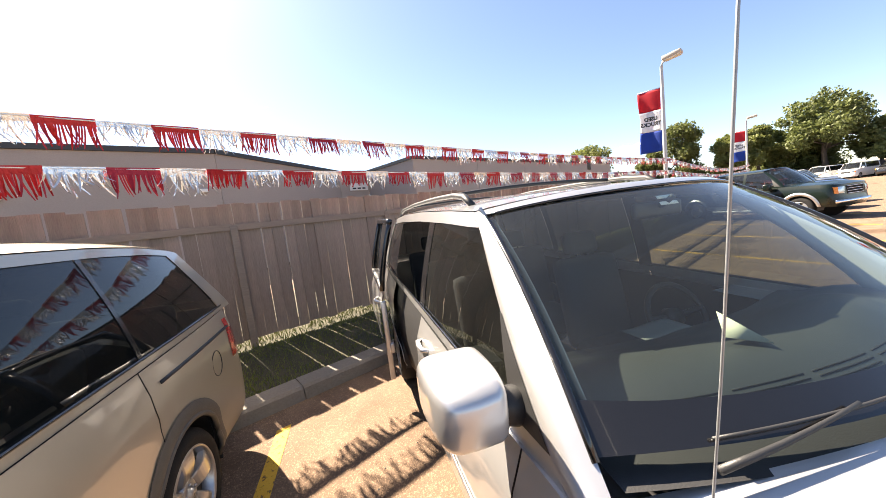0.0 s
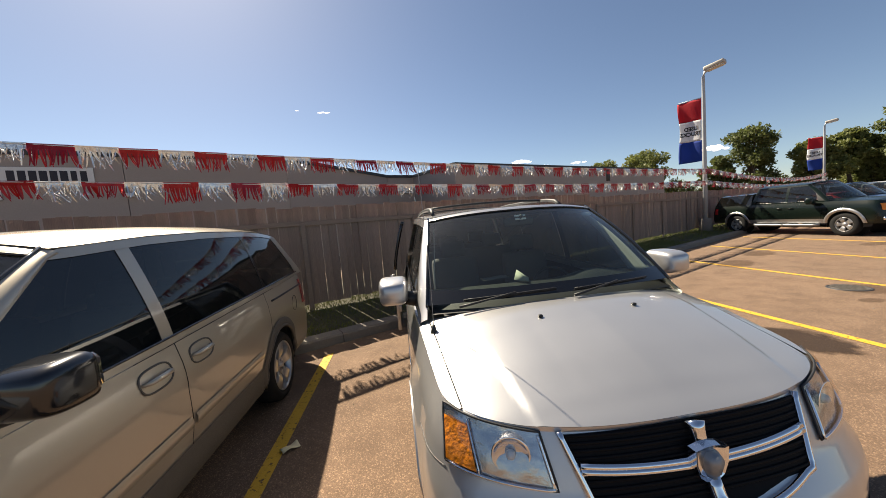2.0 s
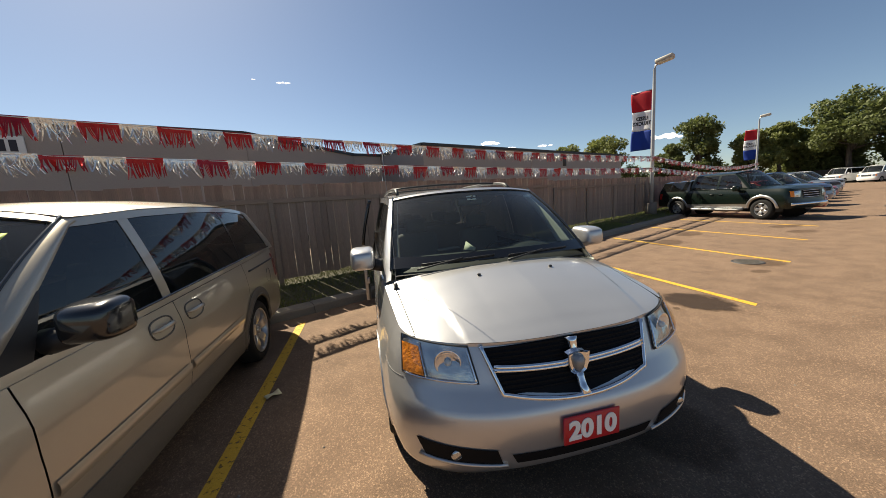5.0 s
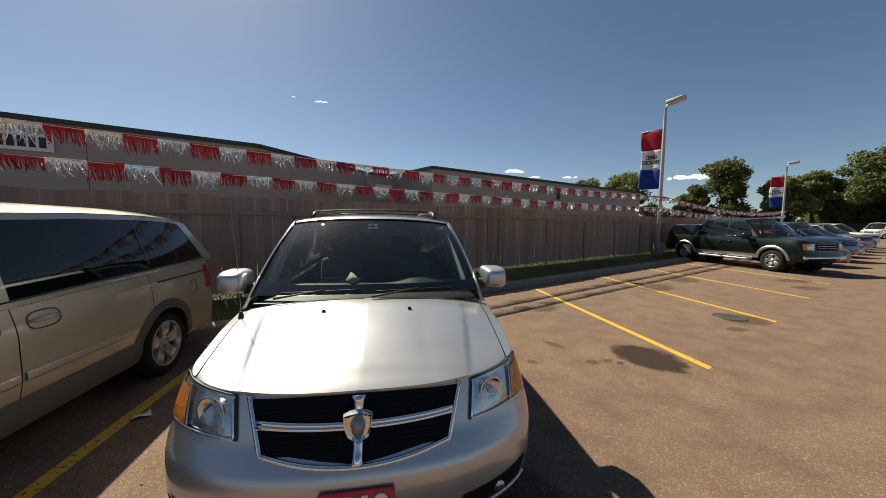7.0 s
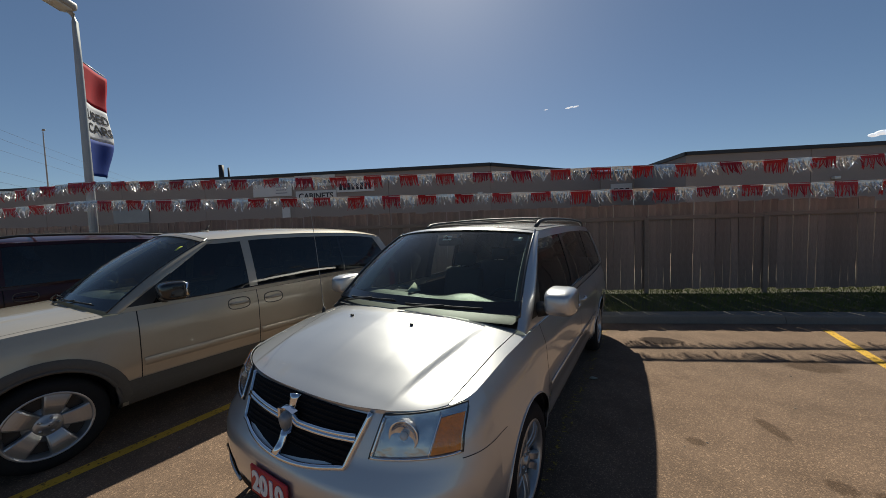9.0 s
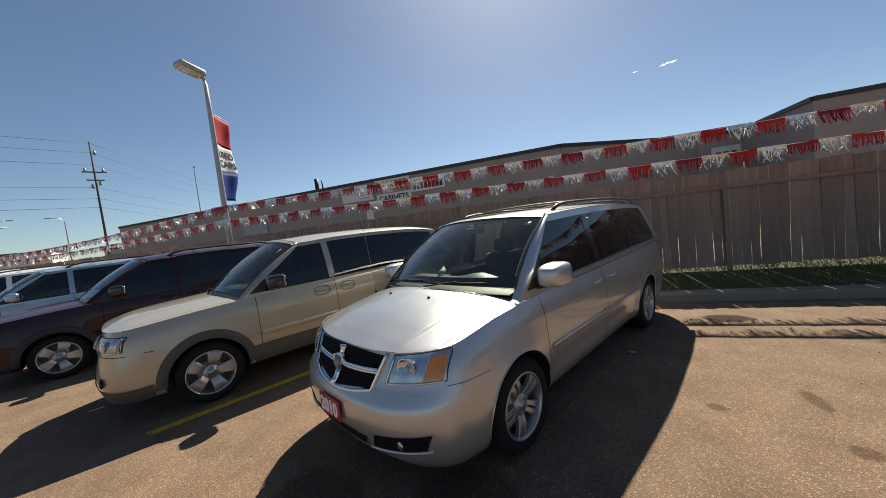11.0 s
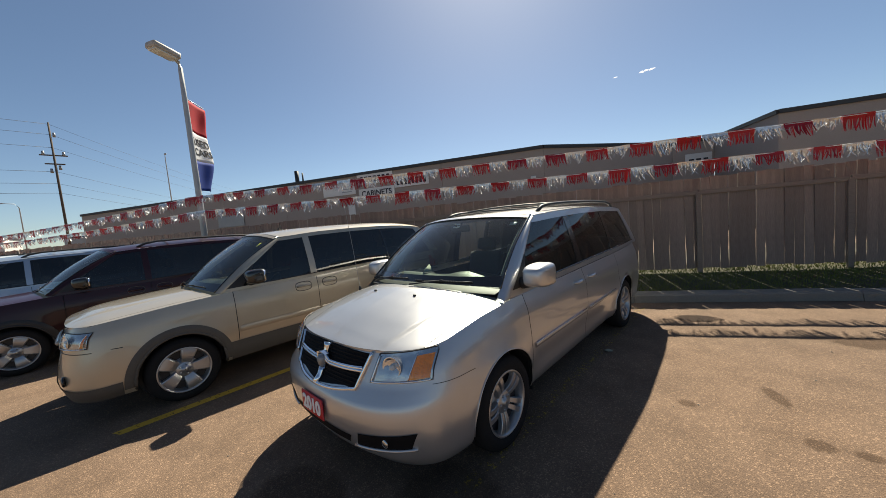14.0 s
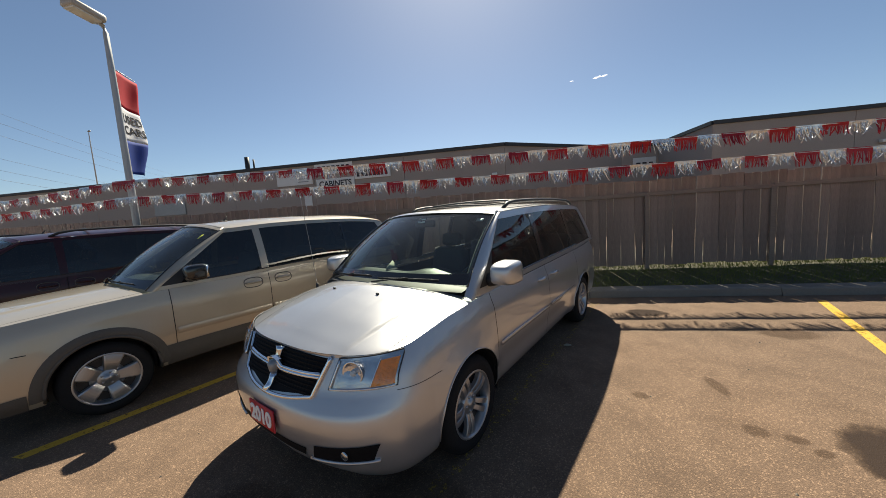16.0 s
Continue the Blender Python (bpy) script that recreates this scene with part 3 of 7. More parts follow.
s5 = wall_board(11.35, 4.50, 1.5, 0.55, "door_sign", "small pale sign with a dark lower stripe")
s5.matrix_basis = un_pose(11.35, 24.3, 4.50)
bars(s5, -0.6, 0.6, (-0.12,), 0.11, M_DARKPRINT, 3, 9)
wall_board(-23.1, 3.35, 2.8, 0.9, "wall_vent_panel", "pale louvred panel low on the building wall", M_STEELGREY)
wall_board(-11.6, 3.0, 0.55, 1.1, "wall_notice", "small grey notice board on the building", M_BOARD)
# wall lamps and rooftop unit
for u in (-34, -26.5, -19, -4.6, 1.0, 20, 30):
    e = thing("wall_lamp", un_pose(u, BLD_N - 0.02, 3.9), "small wall-mounted lamp on the building", "wall lamp", group="wall lamps")
    bm = bmesh.new()
    box(bm, (0, -0.10, 0), (0.30, 0.20, 0.16), 0.03)
    part("housing", bm, M_LAMPGLASS, e)
e = thing("roof_stack", un_pose(-17.1, BLD_N + 1.2, 5.3), "dark metal stacks rising from the building roof", "chimney")
for x, h in ((0, 1.5), (0.55, 1.3)):
    bm = bmesh.new()
    cyl(bm, (x, 0, 0), (x, 0, h), 0.16 if x == 0 else 0.06, n=14)
    part("pipe", bm, M_DARKMETAL, e)

# ---- lamp posts with flags ----
def flag_mesh(w, h, z1, seed, z_from, z_to):
    ph = seed * 1.7

    def fn(s, t):
        z = z1 - h * t
        k = s * (0.25 + 0.75 * min(1, t * 1.6))
        return Vector((0.10 * math.sin(5.5 * s + 3.0 * t + ph) * k + 0.06 * math.sin(9 * t + ph) * s, 0.09 + w * s * (1 - 0.10 * math.sin(2.2 * t + ph) ** 2), z - 0.05 * s * math.sin(3 * t + ph)))
    return fn


M_FLAG_RED = material("flag_red", (0.55, 0.018, 0.035), 0.8, stain=0.12, stain_scale=2)
M_FLAG_WHITE = material("flag_white", (0.78, 0.78, 0.80), 0.8, stain=0.08, stain_scale=2)
M_FLAG_BLUE = material("flag_blue", (0.012, 0.055, 0.34), 0.8, stain=0.12, stain_scale=2)
for m_ in (M_FLAG_RED, M_FLAG_WHITE, M_FLAG_BLUE):
    n_, l_ = m_.node_tree.nodes, m_.node_tree.links
    tl, ad = n_.new("ShaderNodeBsdfTranslucent"), n_.new("ShaderNodeMixShader")
    ad.inputs[0].default_value = 0.4
    l_.new(n_["Principled BSDF"].inputs["Base Color"].links[0].from_socket, tl.inputs[0])
    l_.new(n_["Principled BSDF"].outputs[0], ad.inputs[1])
    l_.new(tl.outputs[0], ad.inputs[2])
    l_.new(ad.outputs[0], n_["Material Output"].inputs[0])


def lamp_post(u, words, seed, swing=0.0, n=5.80, turn=0.0):
    lp = thing("street_lamp", un_pose(u, n, 0.0, turn), "grey steel lamp post with box lamp head", "street lamp", group="lot lamps")
    bm = bmesh.new()
    tube(bm, [(0, 0, 0), (0, 0, 3), (0, 0, 6.2), (0, 0, 7.10), (0, -0.04, 7.26), (0, -0.20, 7.33)], [0.095, 0.085, 0.07, 0.06, 0.055, 0.05], 14)
    part("pole", bm, M_POLE, lp)
    bm = bmesh.new()
    cyl(bm, (0, 0, 0), (0, 0, 0.75), 0.26, 0.24, 20)
    part("concrete_base", bm, M_CONCRETE, lp)
    bm = bmesh.new()
    box(bm, (0, -0.42, 0), (0.40, 0.74, 0.19), 0.06, pose(0, 0, 7.37, -6))
    part("lamp_head", bm, M_LAMPHEAD, lp)
    bm = bmesh.new()
    box(bm, (0, -0.44, -0.10), (0.33, 0.60, 0.05), 0.02, pose(0, 0, 7.37, -6))
    part("diffuser", bm, M_LAMPGLASS, lp)
    for z in (6.22, 3.38):
        bm = bmesh.new()
        tube(bm, [(0, 0.0, z), (0, 1.02 if z > 5 else 0.08, z + 0.02)], 0.014, 8)
        bmesh.ops.transform(bm, matrix=pose(0, 0, 0, 0, 0, swing), verts=bm.verts)
        part("banner_arm", bm, M_STEELGREY, lp)
    # the banner hangs from the arm
    fl = thing("banner_flag", un_pose(u, n, 0.0, turn) @ pose(0, 0, 0, 0, 0, swing), "red, white and blue hanging banner reading " + words.replace("\n", " "), "flag", group="banner flags")
    W_, H_ = 0.95, 2.80
    fn = flag_mesh(W_, H_, 6.20, seed, 0, 1)
    for nm, t0, t1, mt in (("red_field", 0.0, 0.335, M_FLAG_RED), ("white_field", 0.335, 0.665, M_FLAG_WHITE), ("blue_field", 0.665, 1.0, M_FLAG_BLUE)):
        part(nm, solid(grid(fn, span(0, 1, 14), span(t0, t1, 10)), 0.003), mt, fl)
    tm = text_mesh(words, 0.34 if "CARS" in words else 0.255, 0.001, M_DARKPRINT, "banner_letters", fl, Matrix.Identity(4), bold=0.010, label="dark capital letters")
    me = tm.data.copy()
    for face in (1, -1):
        mm = me.copy()
        for v in mm.vertices:
            s = min(max((v.co.x / 0.95) + 0.5, 0.02), 0.98)
            t = 0.50 - v.co.y / H_ * 0.95
            p = fn(s, t)
            v.co = p + Vector((0.010 * face, 0, 0))
        ob = tm if face == 1 else new("banner_letters")
        if face == 1:
            tm.data = mm
        else:
            bpy.data.objects.remove(ob)
            ob = new("banner_letters", mm)
            ob.parent = fl
    return lp


lamp_post(-8.75, "USED\nCARS", 1, 27)
lamp_post(17.3, "USED\nTRUCKS", 2)
lamp_post(43.4, "USED\nTRUCKS", 3)
lamp_post(-32.5, "USED\nCARS", 4)
lamp_post(41.8, "USED\nTRUCKS", 5, 180, -10.4, 180)

# ---- tinsel streamers strung between the posts ----
def foil(name, color, metal, rough):
    m = material(name, color, rough, metal=metal, grain=0.25, grain_scale=25, bump=0.9, bump_scale=22)
    return m


M_FOIL_RED = foil("red_foil", (0.36, 0.010, 0.018), 0.35, 0.30)
M_FOIL_SILVER = foil("silver_foil", (0.80, 0.78, 0.75), 0.65, 0.22)
M_CORD = material("cord", (0.7, 0.7, 0.68), 0.8, stain=0.2)
random.seed(31)


def tuft_mesh(seed, width=0.40, full=True):
    r = random.Random(seed)
    bm = bmesh.new()
    n = 22 if full else 30
    for k in range(n):
        x = -width / 2 + width * (k + 0.5) / n
        L = r.uniform(0.20, 0.26) if full else r.uniform(0.13, 0.27)
        w = width / n * (r.uniform(0.36, 0.55) if full else r.uniform(0.40, 0.70))
        dx, dy = (r.uniform(-0.04, 0.06), r.uniform(-0.08, 0.08)) if full else (r.uniform(-0.09, 0.12), r.uniform(-0.14, 0.10))
        tw = r.uniform(-1.0, 1.0) if full else r.uniform(-3.2, 3.2)
        prev = None
        for i in range(6):
            t = i / 5
            c = Vector((x + dx * t * t, dy * t * t, -L * t + 0.05 * abs(dy) * t))
            a = tw * t
            s = Vector((math.cos(a), math.sin(a), 0)) * w * (1 if i < 5 else 0.6)
            cur = (bm.verts.new(c - s), bm.verts.new(c + s))
            if prev:
                bm.faces.new((prev[0], prev[1], cur[1], cur[0]))
            prev = cur
    grid(lambda a, b: Vector((a, 0.004 * math.sin(a * 40), 0.016 - 0.066 * b)), span(-width / 2, width / 2, 6), [0, 1], bm)
    return bm


hold = {}


def streamer(u0, u1, z0, z1, sag, n0, n1, phase, w=0.40, lump=None):
    st = thing("tinsel_streamer", Matrix.Identity(4), "string of red and silver foil fringe", "streamer", group="tinsel streamers")

    def at(t):
        return un(u0 + (u1 - u0) * t, n0 + (n1 - n0) * t, z0 + (z1 - z0) * t - sag * 4 * t * (1 - t))
    bm = bmesh.new()
    tube(bm, [at(t) for t in span(0, 1, 30)], 0.006, 5)
    part("cord", bm, M_CORD, st)
    L = (at(1) - at(0)).length
    cnt = int(L / w)
    for i in range(cnt):
        red = (i + phase) % 2 == 0
        key = (red, random.randrange(6))
        t = (i + 0.5) / cnt
        p = at(t)
        m = Matrix.Translation(p) @ pose(0, 0, 0, random.uniform(-14, 20), 0, ROW + random.uniform(-6, 6)) @ Matrix.Diagonal((L / cnt / w, 1, random.uniform(0.8, 1.15), 1))
        nm = "red_fringe" if red else "silver_fringe"
        if key in hold:
            shared(nm, hold[key], st, m)
        else:
            o = part(nm, tuft_mesh(100 + key[1] + 10 * red, full=red), M_FOIL_RED if red else M_FOIL_SILVER, st, smooth=False)
            o.matrix_basis = m
            hold[key] = o


for ua, ub, za, zb, la, lb, sg in ((-32.5, -8.75, 3.05, 3.18, 2.75, 2.72, 0.35), (-8.75, 17.3, 3.18, 3.00, 2.72, 2.46, 0.20), (17.3, 43.4, 3.00, 3.05, 2.46, 2.60, 0.45)):
    streamer(ua, ub, za, zb, sg, 5.64, 5.64, 0)
    streamer(ua, ub, la, lb, sg * 0.8, 5.64, 5.64, 1)

# ---- vehicles ----
# A vehicle stands in its own frame: the nose at y = 0 looks along -y, x = 0 is its middle, the ground z = 0.
def wid_at(S, w, y):
    x = interp(S["wid"], w)
    t = max(0.0, (S["tf_y"] - y) / S["tf_y"])
    x -= S["tf"] * w * w * t ** 1.5
    t = max(0.0, (y - (S["L"] - 1.2)) / 1.2)
    return x - 0.05 * w * t * t


def body_point(S, q, w):
    """The lower body: q runs 0 to 1 round the front corner, then in metres along the side, then 0 to 1 round the rear corner; w from sill to belt."""
    e = S["corner"]
    qr = 1 + S["R1"] - S["Y0"]
    if q <= 1:
        f = max(q, 0) * math.pi / 2
        y = S["Y0"] - (S["Y0"] - interp(S["nose"], w)) * max(math.cos(f), 0) ** e
        k = max(math.sin(f), 0) ** e
    elif q <= qr:
        y, k = S["Y0"] + q - 1, 1.0
    else:
        f = min(q - qr, 1) * math.pi / 2
        y = S["R1"] + (S["L"] - S["R1"] - interp(S["tail"], w)) * max(math.sin(f), 0) ** e
        k = max(math.cos(f), 0) ** e
    z0, z1 = interp(S["sill"], y), interp(S["belt"], y)
    z = z0 + (z1 - z0) * w
    x = wid_at(S, w, y) * k
    fl = S.get("flare", 0.0)
    if fl:
        for yw in S["wheels"]:
            d = math.hypot(y - yw, z - S["zw"]) - S["arch"]
            x += fl * k * math.exp(-(max(d, 0) / 0.085) ** 2)
        # hollow of the doors above the sill and the crease under the handles
        mid = min(1, max(0, (y - 1.2) / 0.3)) * min(1, max(0, (S["R1"] - y) / 0.4))
        x += mid * k * (-0.016 * math.exp(-((z - 0.48) / 0.10) ** 2) + 0.007 * math.exp(-((z - 0.90) / 0.05) ** 2))
    return Vector((x, y, z))


def q_of(S, y):
    return 1 + y - S["Y0"]


def on_side(S, y, z, off=0.0):
    z0, z1 = interp(S["sill"], y), interp(S["belt"], y)
    p = body_point(S, q_of(S, y), min(max((z - z0) / (z1 - z0), 0), 1))
    return Vector((p.x + off, y, z))


def on_front(S, x, z, off=0.0):
    """The point of the nose at x and z, moved out by off."""
    y, w = 0.1, 0.5
    for _ in range(8):
        z0, z1 = interp(S["sill"], y), interp(S["belt"], y)
        w = min(max((z - z0) / (z1 - z0), 0), 1)
        k = min(abs(x) / wid_at(S, w, y), 0.9999)
        s = k ** (1 / S["corner"])
        y = S["Y0"] - (S["Y0"] - interp(S["nose"], w)) * math.sqrt(1 - s * s) ** S["corner"]
    return Vector((x, y - off, z))


def top_z(S, x, y):
    """The bonnet's height."""
    xe = max(wid_at(S, 1, y), 0.05)
    a = min(abs(x) / xe, 1)
    z = interp(S["belt"], y) + interp(S["crown"], y) * (1 - a ** 2.4)
    r = S.get("ridge", 0.0)
    if r:
        xr = interp(S["ridge_x"], y)
        z += S.get("fold", 0.0) * max(0.0, 1 - abs(x) / 0.34) * min(1, max(0, (y - 0.05) / 0.3)) * min(1, max(0.1, (0.95 - y) / 0.3))
        z += r * min(max((xr - abs(x)) / S.get("ridge_w", 0.045) + 0.5, 0), 1) * min(1, max(0, (y - 0.12) / 0.3)) * min(1, max(0.15, (1.05 - y) / 0.45))
    return z


def house_point(S, y, v, off=0.0):
    """The glasshouse's side between belt (v 0) and roof rail (v 1)."""
    yb = min(max(y, S["Y0"]), S["L"] - 0.02)
    b = body_point(S, q_of(S, min(yb, S["R1"])), 1)
    xr, zr = interp(S["rail_x"], y), interp(S["rail_z"], y)
    zb = interp(S["belt"], y)
    return Vector((b.x - 0.012 + (xr - b.x + 0.012) * v ** 1.35 + off, y, zb + (zr - zb) * v))


def y_a(S, v):
    return S["cowl"] + (S["header"] - S["cowl"]) * v


def y_d(S, v):
    return S["rear_base"] + (S["rear_top"] - S["rear_base"]) * v


def screen_point(S, a, s):
    """The windscreen: a from -1 to 1 across, s from cowl to roof."""
    lo = Vector((a * S["ws_lo"], S["cowl"] - 0.02 - S["ws_bow"] * (1 - a * a), interp(S["belt"], S["cowl"]) + S.get("ws_up", 0.02) + S["ws_rise"] * (1 - a * a)))
    hi = Vector((a * S["ws_hi"], S["header"] + 0.02 - S["ws_bow"] * (1 - a * a), interp(S["rail_z"], S["header"]) + 0.006 + S["roof_crown"] * (1 - abs(a) ** 2.6)))
    p = lo.lerp(hi, s)
    k = math.sin(math.pi * s) * 0.03
    return p + Vector((0, -k, k))


def mirrored(bm):
    """Adds the other half."""
    g = bmesh.ops.duplicate(bm, geom=bm.verts[:] + bm.edges[:] + bm.faces[:])
    vs = [x for x in g["geom"] if isinstance(x, bmesh.types.BMVert)]
    for v in vs:
        v.co.x = -v.co.x
    bmesh.ops.reverse_faces(bm, faces=[x for x in g["geom"] if isinstance(x, bmesh.types.BMFace)])
    return bm


def flip(bm):
    for v in bm.verts:
        v.co.x = -v.co.x
    bmesh.ops.reverse_faces(bm, faces=bm.faces[:])
    return bm


def body_panel(S, qs, ws, side=1, inset=0.0, thick=0.0):
    """A sheet of the lower body with the wheel arches cut out."""
    bm = bmesh.new()
    rows, inside = [], {}
    for q in qs:
        col = []
        for w in ws:
            p = body_point(S, q, w)
            p.x -= inset
            hit = False
            for yw in S["wheels"]:
                dy, dz, R = p.y - yw, p.z - S["zw"], S["arch"]
                if dy * dy + dz * dz < R * R and p.x > 0.5:
                    hit = True
                    if dz < 0.12:
                        p.y = yw + math.copysign(math.sqrt(R * R - dz * dz), dy)
                    else:
                        d = math.hypot(dy, dz) or 1e-6
                        p.y, p.z = yw + dy / d * R, S["zw"] + dz / d * R
            v = bm.verts.new(p)
            inside[v] = hit
            col.append(v)
        rows.append(col)
    for i in range(len(qs) - 1):
        for j in range(len(ws) - 1):
            f = (rows[i][j], rows[i + 1][j], rows[i + 1][j + 1], rows[i][j + 1])
            if not all(inside[v] for v in f):
                bm.faces.new(f)
    loose = [v for v in bm.verts if not v.link_faces]
    bmesh.ops.delete(bm, geom=loose, context="VERTS")
    bmesh.ops.remove_doubles(bm, verts=bm.verts[:], dist=0.0015)
    if side < 0:
        flip(bm)
    if thick:
        solid(bm, thick)
    return bm


def house_patch(S, y0, y1, v0, v1, nu=10, nv=6, off=0.0, side=1):
    """A sheet of the glasshouse between two slanted lines y0(v), y1(v)."""
    def fn(t, v):
        y = y0(v) + (y1(v) - y0(v)) * t
        return house_point(S, y, v, off)
    bm = grid(fn, span(0, 1, nu), span(v0, v1, nv))
    return flip(bm) if side < 0 else bm


def make_wheel(S, kind, spokes):
    """The parts' meshes of one wheel, its axle along x, its face towards +x."""
    R, r, wd = S["tyre_r"], S["rim_r"], 0.21
    tyre = bmesh.new()
    lathe(tyre, [(r - 0.01, -wd / 2), (r + 0.03, -wd / 2 - 0.005), (R - 0.035, -wd / 2), (R - 0.008, -wd / 2 + 0.03), (R, -0.03), (R, 0.03),
                 (R - 0.008, wd / 2 - 0.03), (R - 0.035, wd / 2), (r + 0.03, wd / 2 + 0.005), (r - 0.004, wd / 2 - 0.008)], 40)
    rim = bmesh.new()
    lathe(rim, [(r + 0.004, wd / 2 - 0.006), (r - 0.006, wd / 2 + 0.002), (r - 0.013, wd / 2 - 0.012), (r - 0.030, wd / 2 - 0.06), (r - 0.04, -wd / 2)], 40)
    back = bmesh.new()
    lathe(back, [(r - 0.03, 0.036), (0.02, 0.030)], 24)
    sp = bmesh.new()
    n = 8
    for k in range(spokes):
        t0 = 2 * math.pi * k / spokes + math.pi / 2
        for d in ((-1, 1) if kind == "double" else (0,)):
            hw0, hw1 = (0.017, 0.0225) if kind == "double" else (0.040, 0.076)
            vv = []
            for i in range(n + 1):
                f = i / n
                rad = 0.055 + (r - 0.068) * f
                a, off = t0, d * (0.020 + 0.014 * f)
                h = hw0 + (hw1 - hw0) * f
                xx = wd / 2 - 0.018 - 0.03 * (1 - f) ** 2 + 0.012 * math.sin(math.pi * f)
                c, s = math.cos(a), math.sin(a)
                ring = [(xx - 0.035, -h * 1.12), (xx - 0.005, -h), (xx, -h * 0.84), (xx, h * 0.84), (xx - 0.005, h), (xx - 0.035, h * 1.12)]
                vv.append([sp.verts.new((x, rad * c - (o + off) * s, rad * s + (o + off) * c)) for x, o in ring])
            for a, b in zip(vv, vv[1:]):
                for j in range(5):
                    sp.faces.new((a[j], a[j + 1], b[j + 1], b[j]))
    hub = bmesh.new()
    lathe(hub, [(0.085, wd / 2 - 0.075), (0.083, wd / 2 - 0.04), (0.07, wd / 2 - 0.034), (0.034, wd / 2 - 0.032), (0.032, wd / 2 - 0.018), (0.004, wd / 2 - 0.016)], 24)
    for k in range(5):
        a = 2 * math.pi * k / 5 + 0.3
        cyl(hub, (wd / 2 - 0.04, 0.055 * math.cos(a), 0.055 * math.sin(a)), (wd / 2 - 0.024, 0.055 * math.cos(a), 0.055 * math.sin(a)), 0.011, 0.009, 6)
    disc = bmesh.new()
    lathe(disc, [(0.13, 0.034), (0.13, 0.040), (0.06, 0.041)], 28)
    return [("tyre", tyre, M_RUBBER), ("rim", rim, M_ALLOY), ("rim_back", back, M_BLACK), ("spokes", sp, M_ALLOY), ("hub", hub, M_ALLOY), ("brake_disc", disc, M_STEELGREY)]


def add_wheels(S, car, kind="wide", spokes=5):
    first = None
    for yw in S["wheels"]:
        for side in (1, -1):
            m = pose(side * (S["half"] - 0.115), yw, S["tyre_r"] - 0.003, random.uniform(0, 70), 0, 0 if side > 0 else 180)
            w = new("wheel")
            w.parent, w.matrix_basis = car, m
            if first is None:
                first = [part(n, bm, mat, w, smooth=n != "spokes") for n, bm, mat in make_wheel(S, kind, spokes)]
            else:
                for o in first:
                    shared(o.name.split(".")[0], o, w)


def seat(car, x, y, z, w=0.50, row=False):
    s = new("seat")
    s.parent, s.matrix_basis = car, pose(x, y, z)
    bm = bmesh.new()
    box(bm, (0, 0, 0.10), (w, 0.50, 0.17), 0.06)
    part("cushion", bm, M_INTERIOR, s)
    bm = bmesh.new()
    box(bm, (0, 0, 0.33), (w, 0.15, 0.66), 0.06, pose(0, 0.24, 0.10, -14))
    part("backrest", bm, M_INTERIOR, s)
    for o in ((-w / 4, w / 4) if row else (0,)):
        bm = bmesh.new()
        box(bm, (o, 0, 0.76), (0.27, 0.10, 0.17), 0.045, pose(0, 0.24, 0.10, -14))
        cyl(bm, Vector((o - 0.05, 0.40, 0.74)), Vector((o - 0.05, 0.42, 0.82)), 0.006, n=6)
        cyl(bm, Vector((o + 0.05, 0.40, 0.74)), Vector((o + 0.05, 0.42, 0.82)), 0.006, n=6)
        part("headrest", bm, M_INTERIOR, s)


def wing_mirror(S, car, mat, side, at, size, arm=M_BLACK):
    """A rounded housing on its foot, with its glass at the back."""
    mr = new("wing_mirror")
    mr.parent, mr.matrix_basis = car, pose(side * at[0], at[1], at[2])
    bm = bmesh.new()
    r = bmesh.ops.create_uvsphere(bm, u_segments=28, v_segments=18, radius=1.0)["verts"]
    for v in r:
        c = v.co
        e = 0.44
        c.x = math.copysign(abs(c.x) ** e, c.x) * size[0] / 2
        c.z = math.copysign(abs(c.z) ** e, c.z) * size[2] / 2
        c.y = (-(abs(c.y) ** 0.75) if c.y < 0 else abs(c.y) ** 0.3 * 0.25) * size[1]
    part("housing", bm, mat, mr)
    bm = bmesh.new()
    cyl(bm, (-side * size[0] * 0.30, -size[1] * 0.25, -size[2] * 0.30), (-side * (size[0] * 0.5 + 0.10), -size[1] * 0.3, -size[2] * 0.42), 0.045, 0.06, 12)
    part("foot", bm, arm, mr)
    bm = bmesh.new()
    box(bm, (0, size[1] * 0.262, 0), (size[0] * 0.82, 0.006, size[2] * 0.78), 0.02, seg=1)
    part("mirror_glass", bm, M_CHROME, mr)


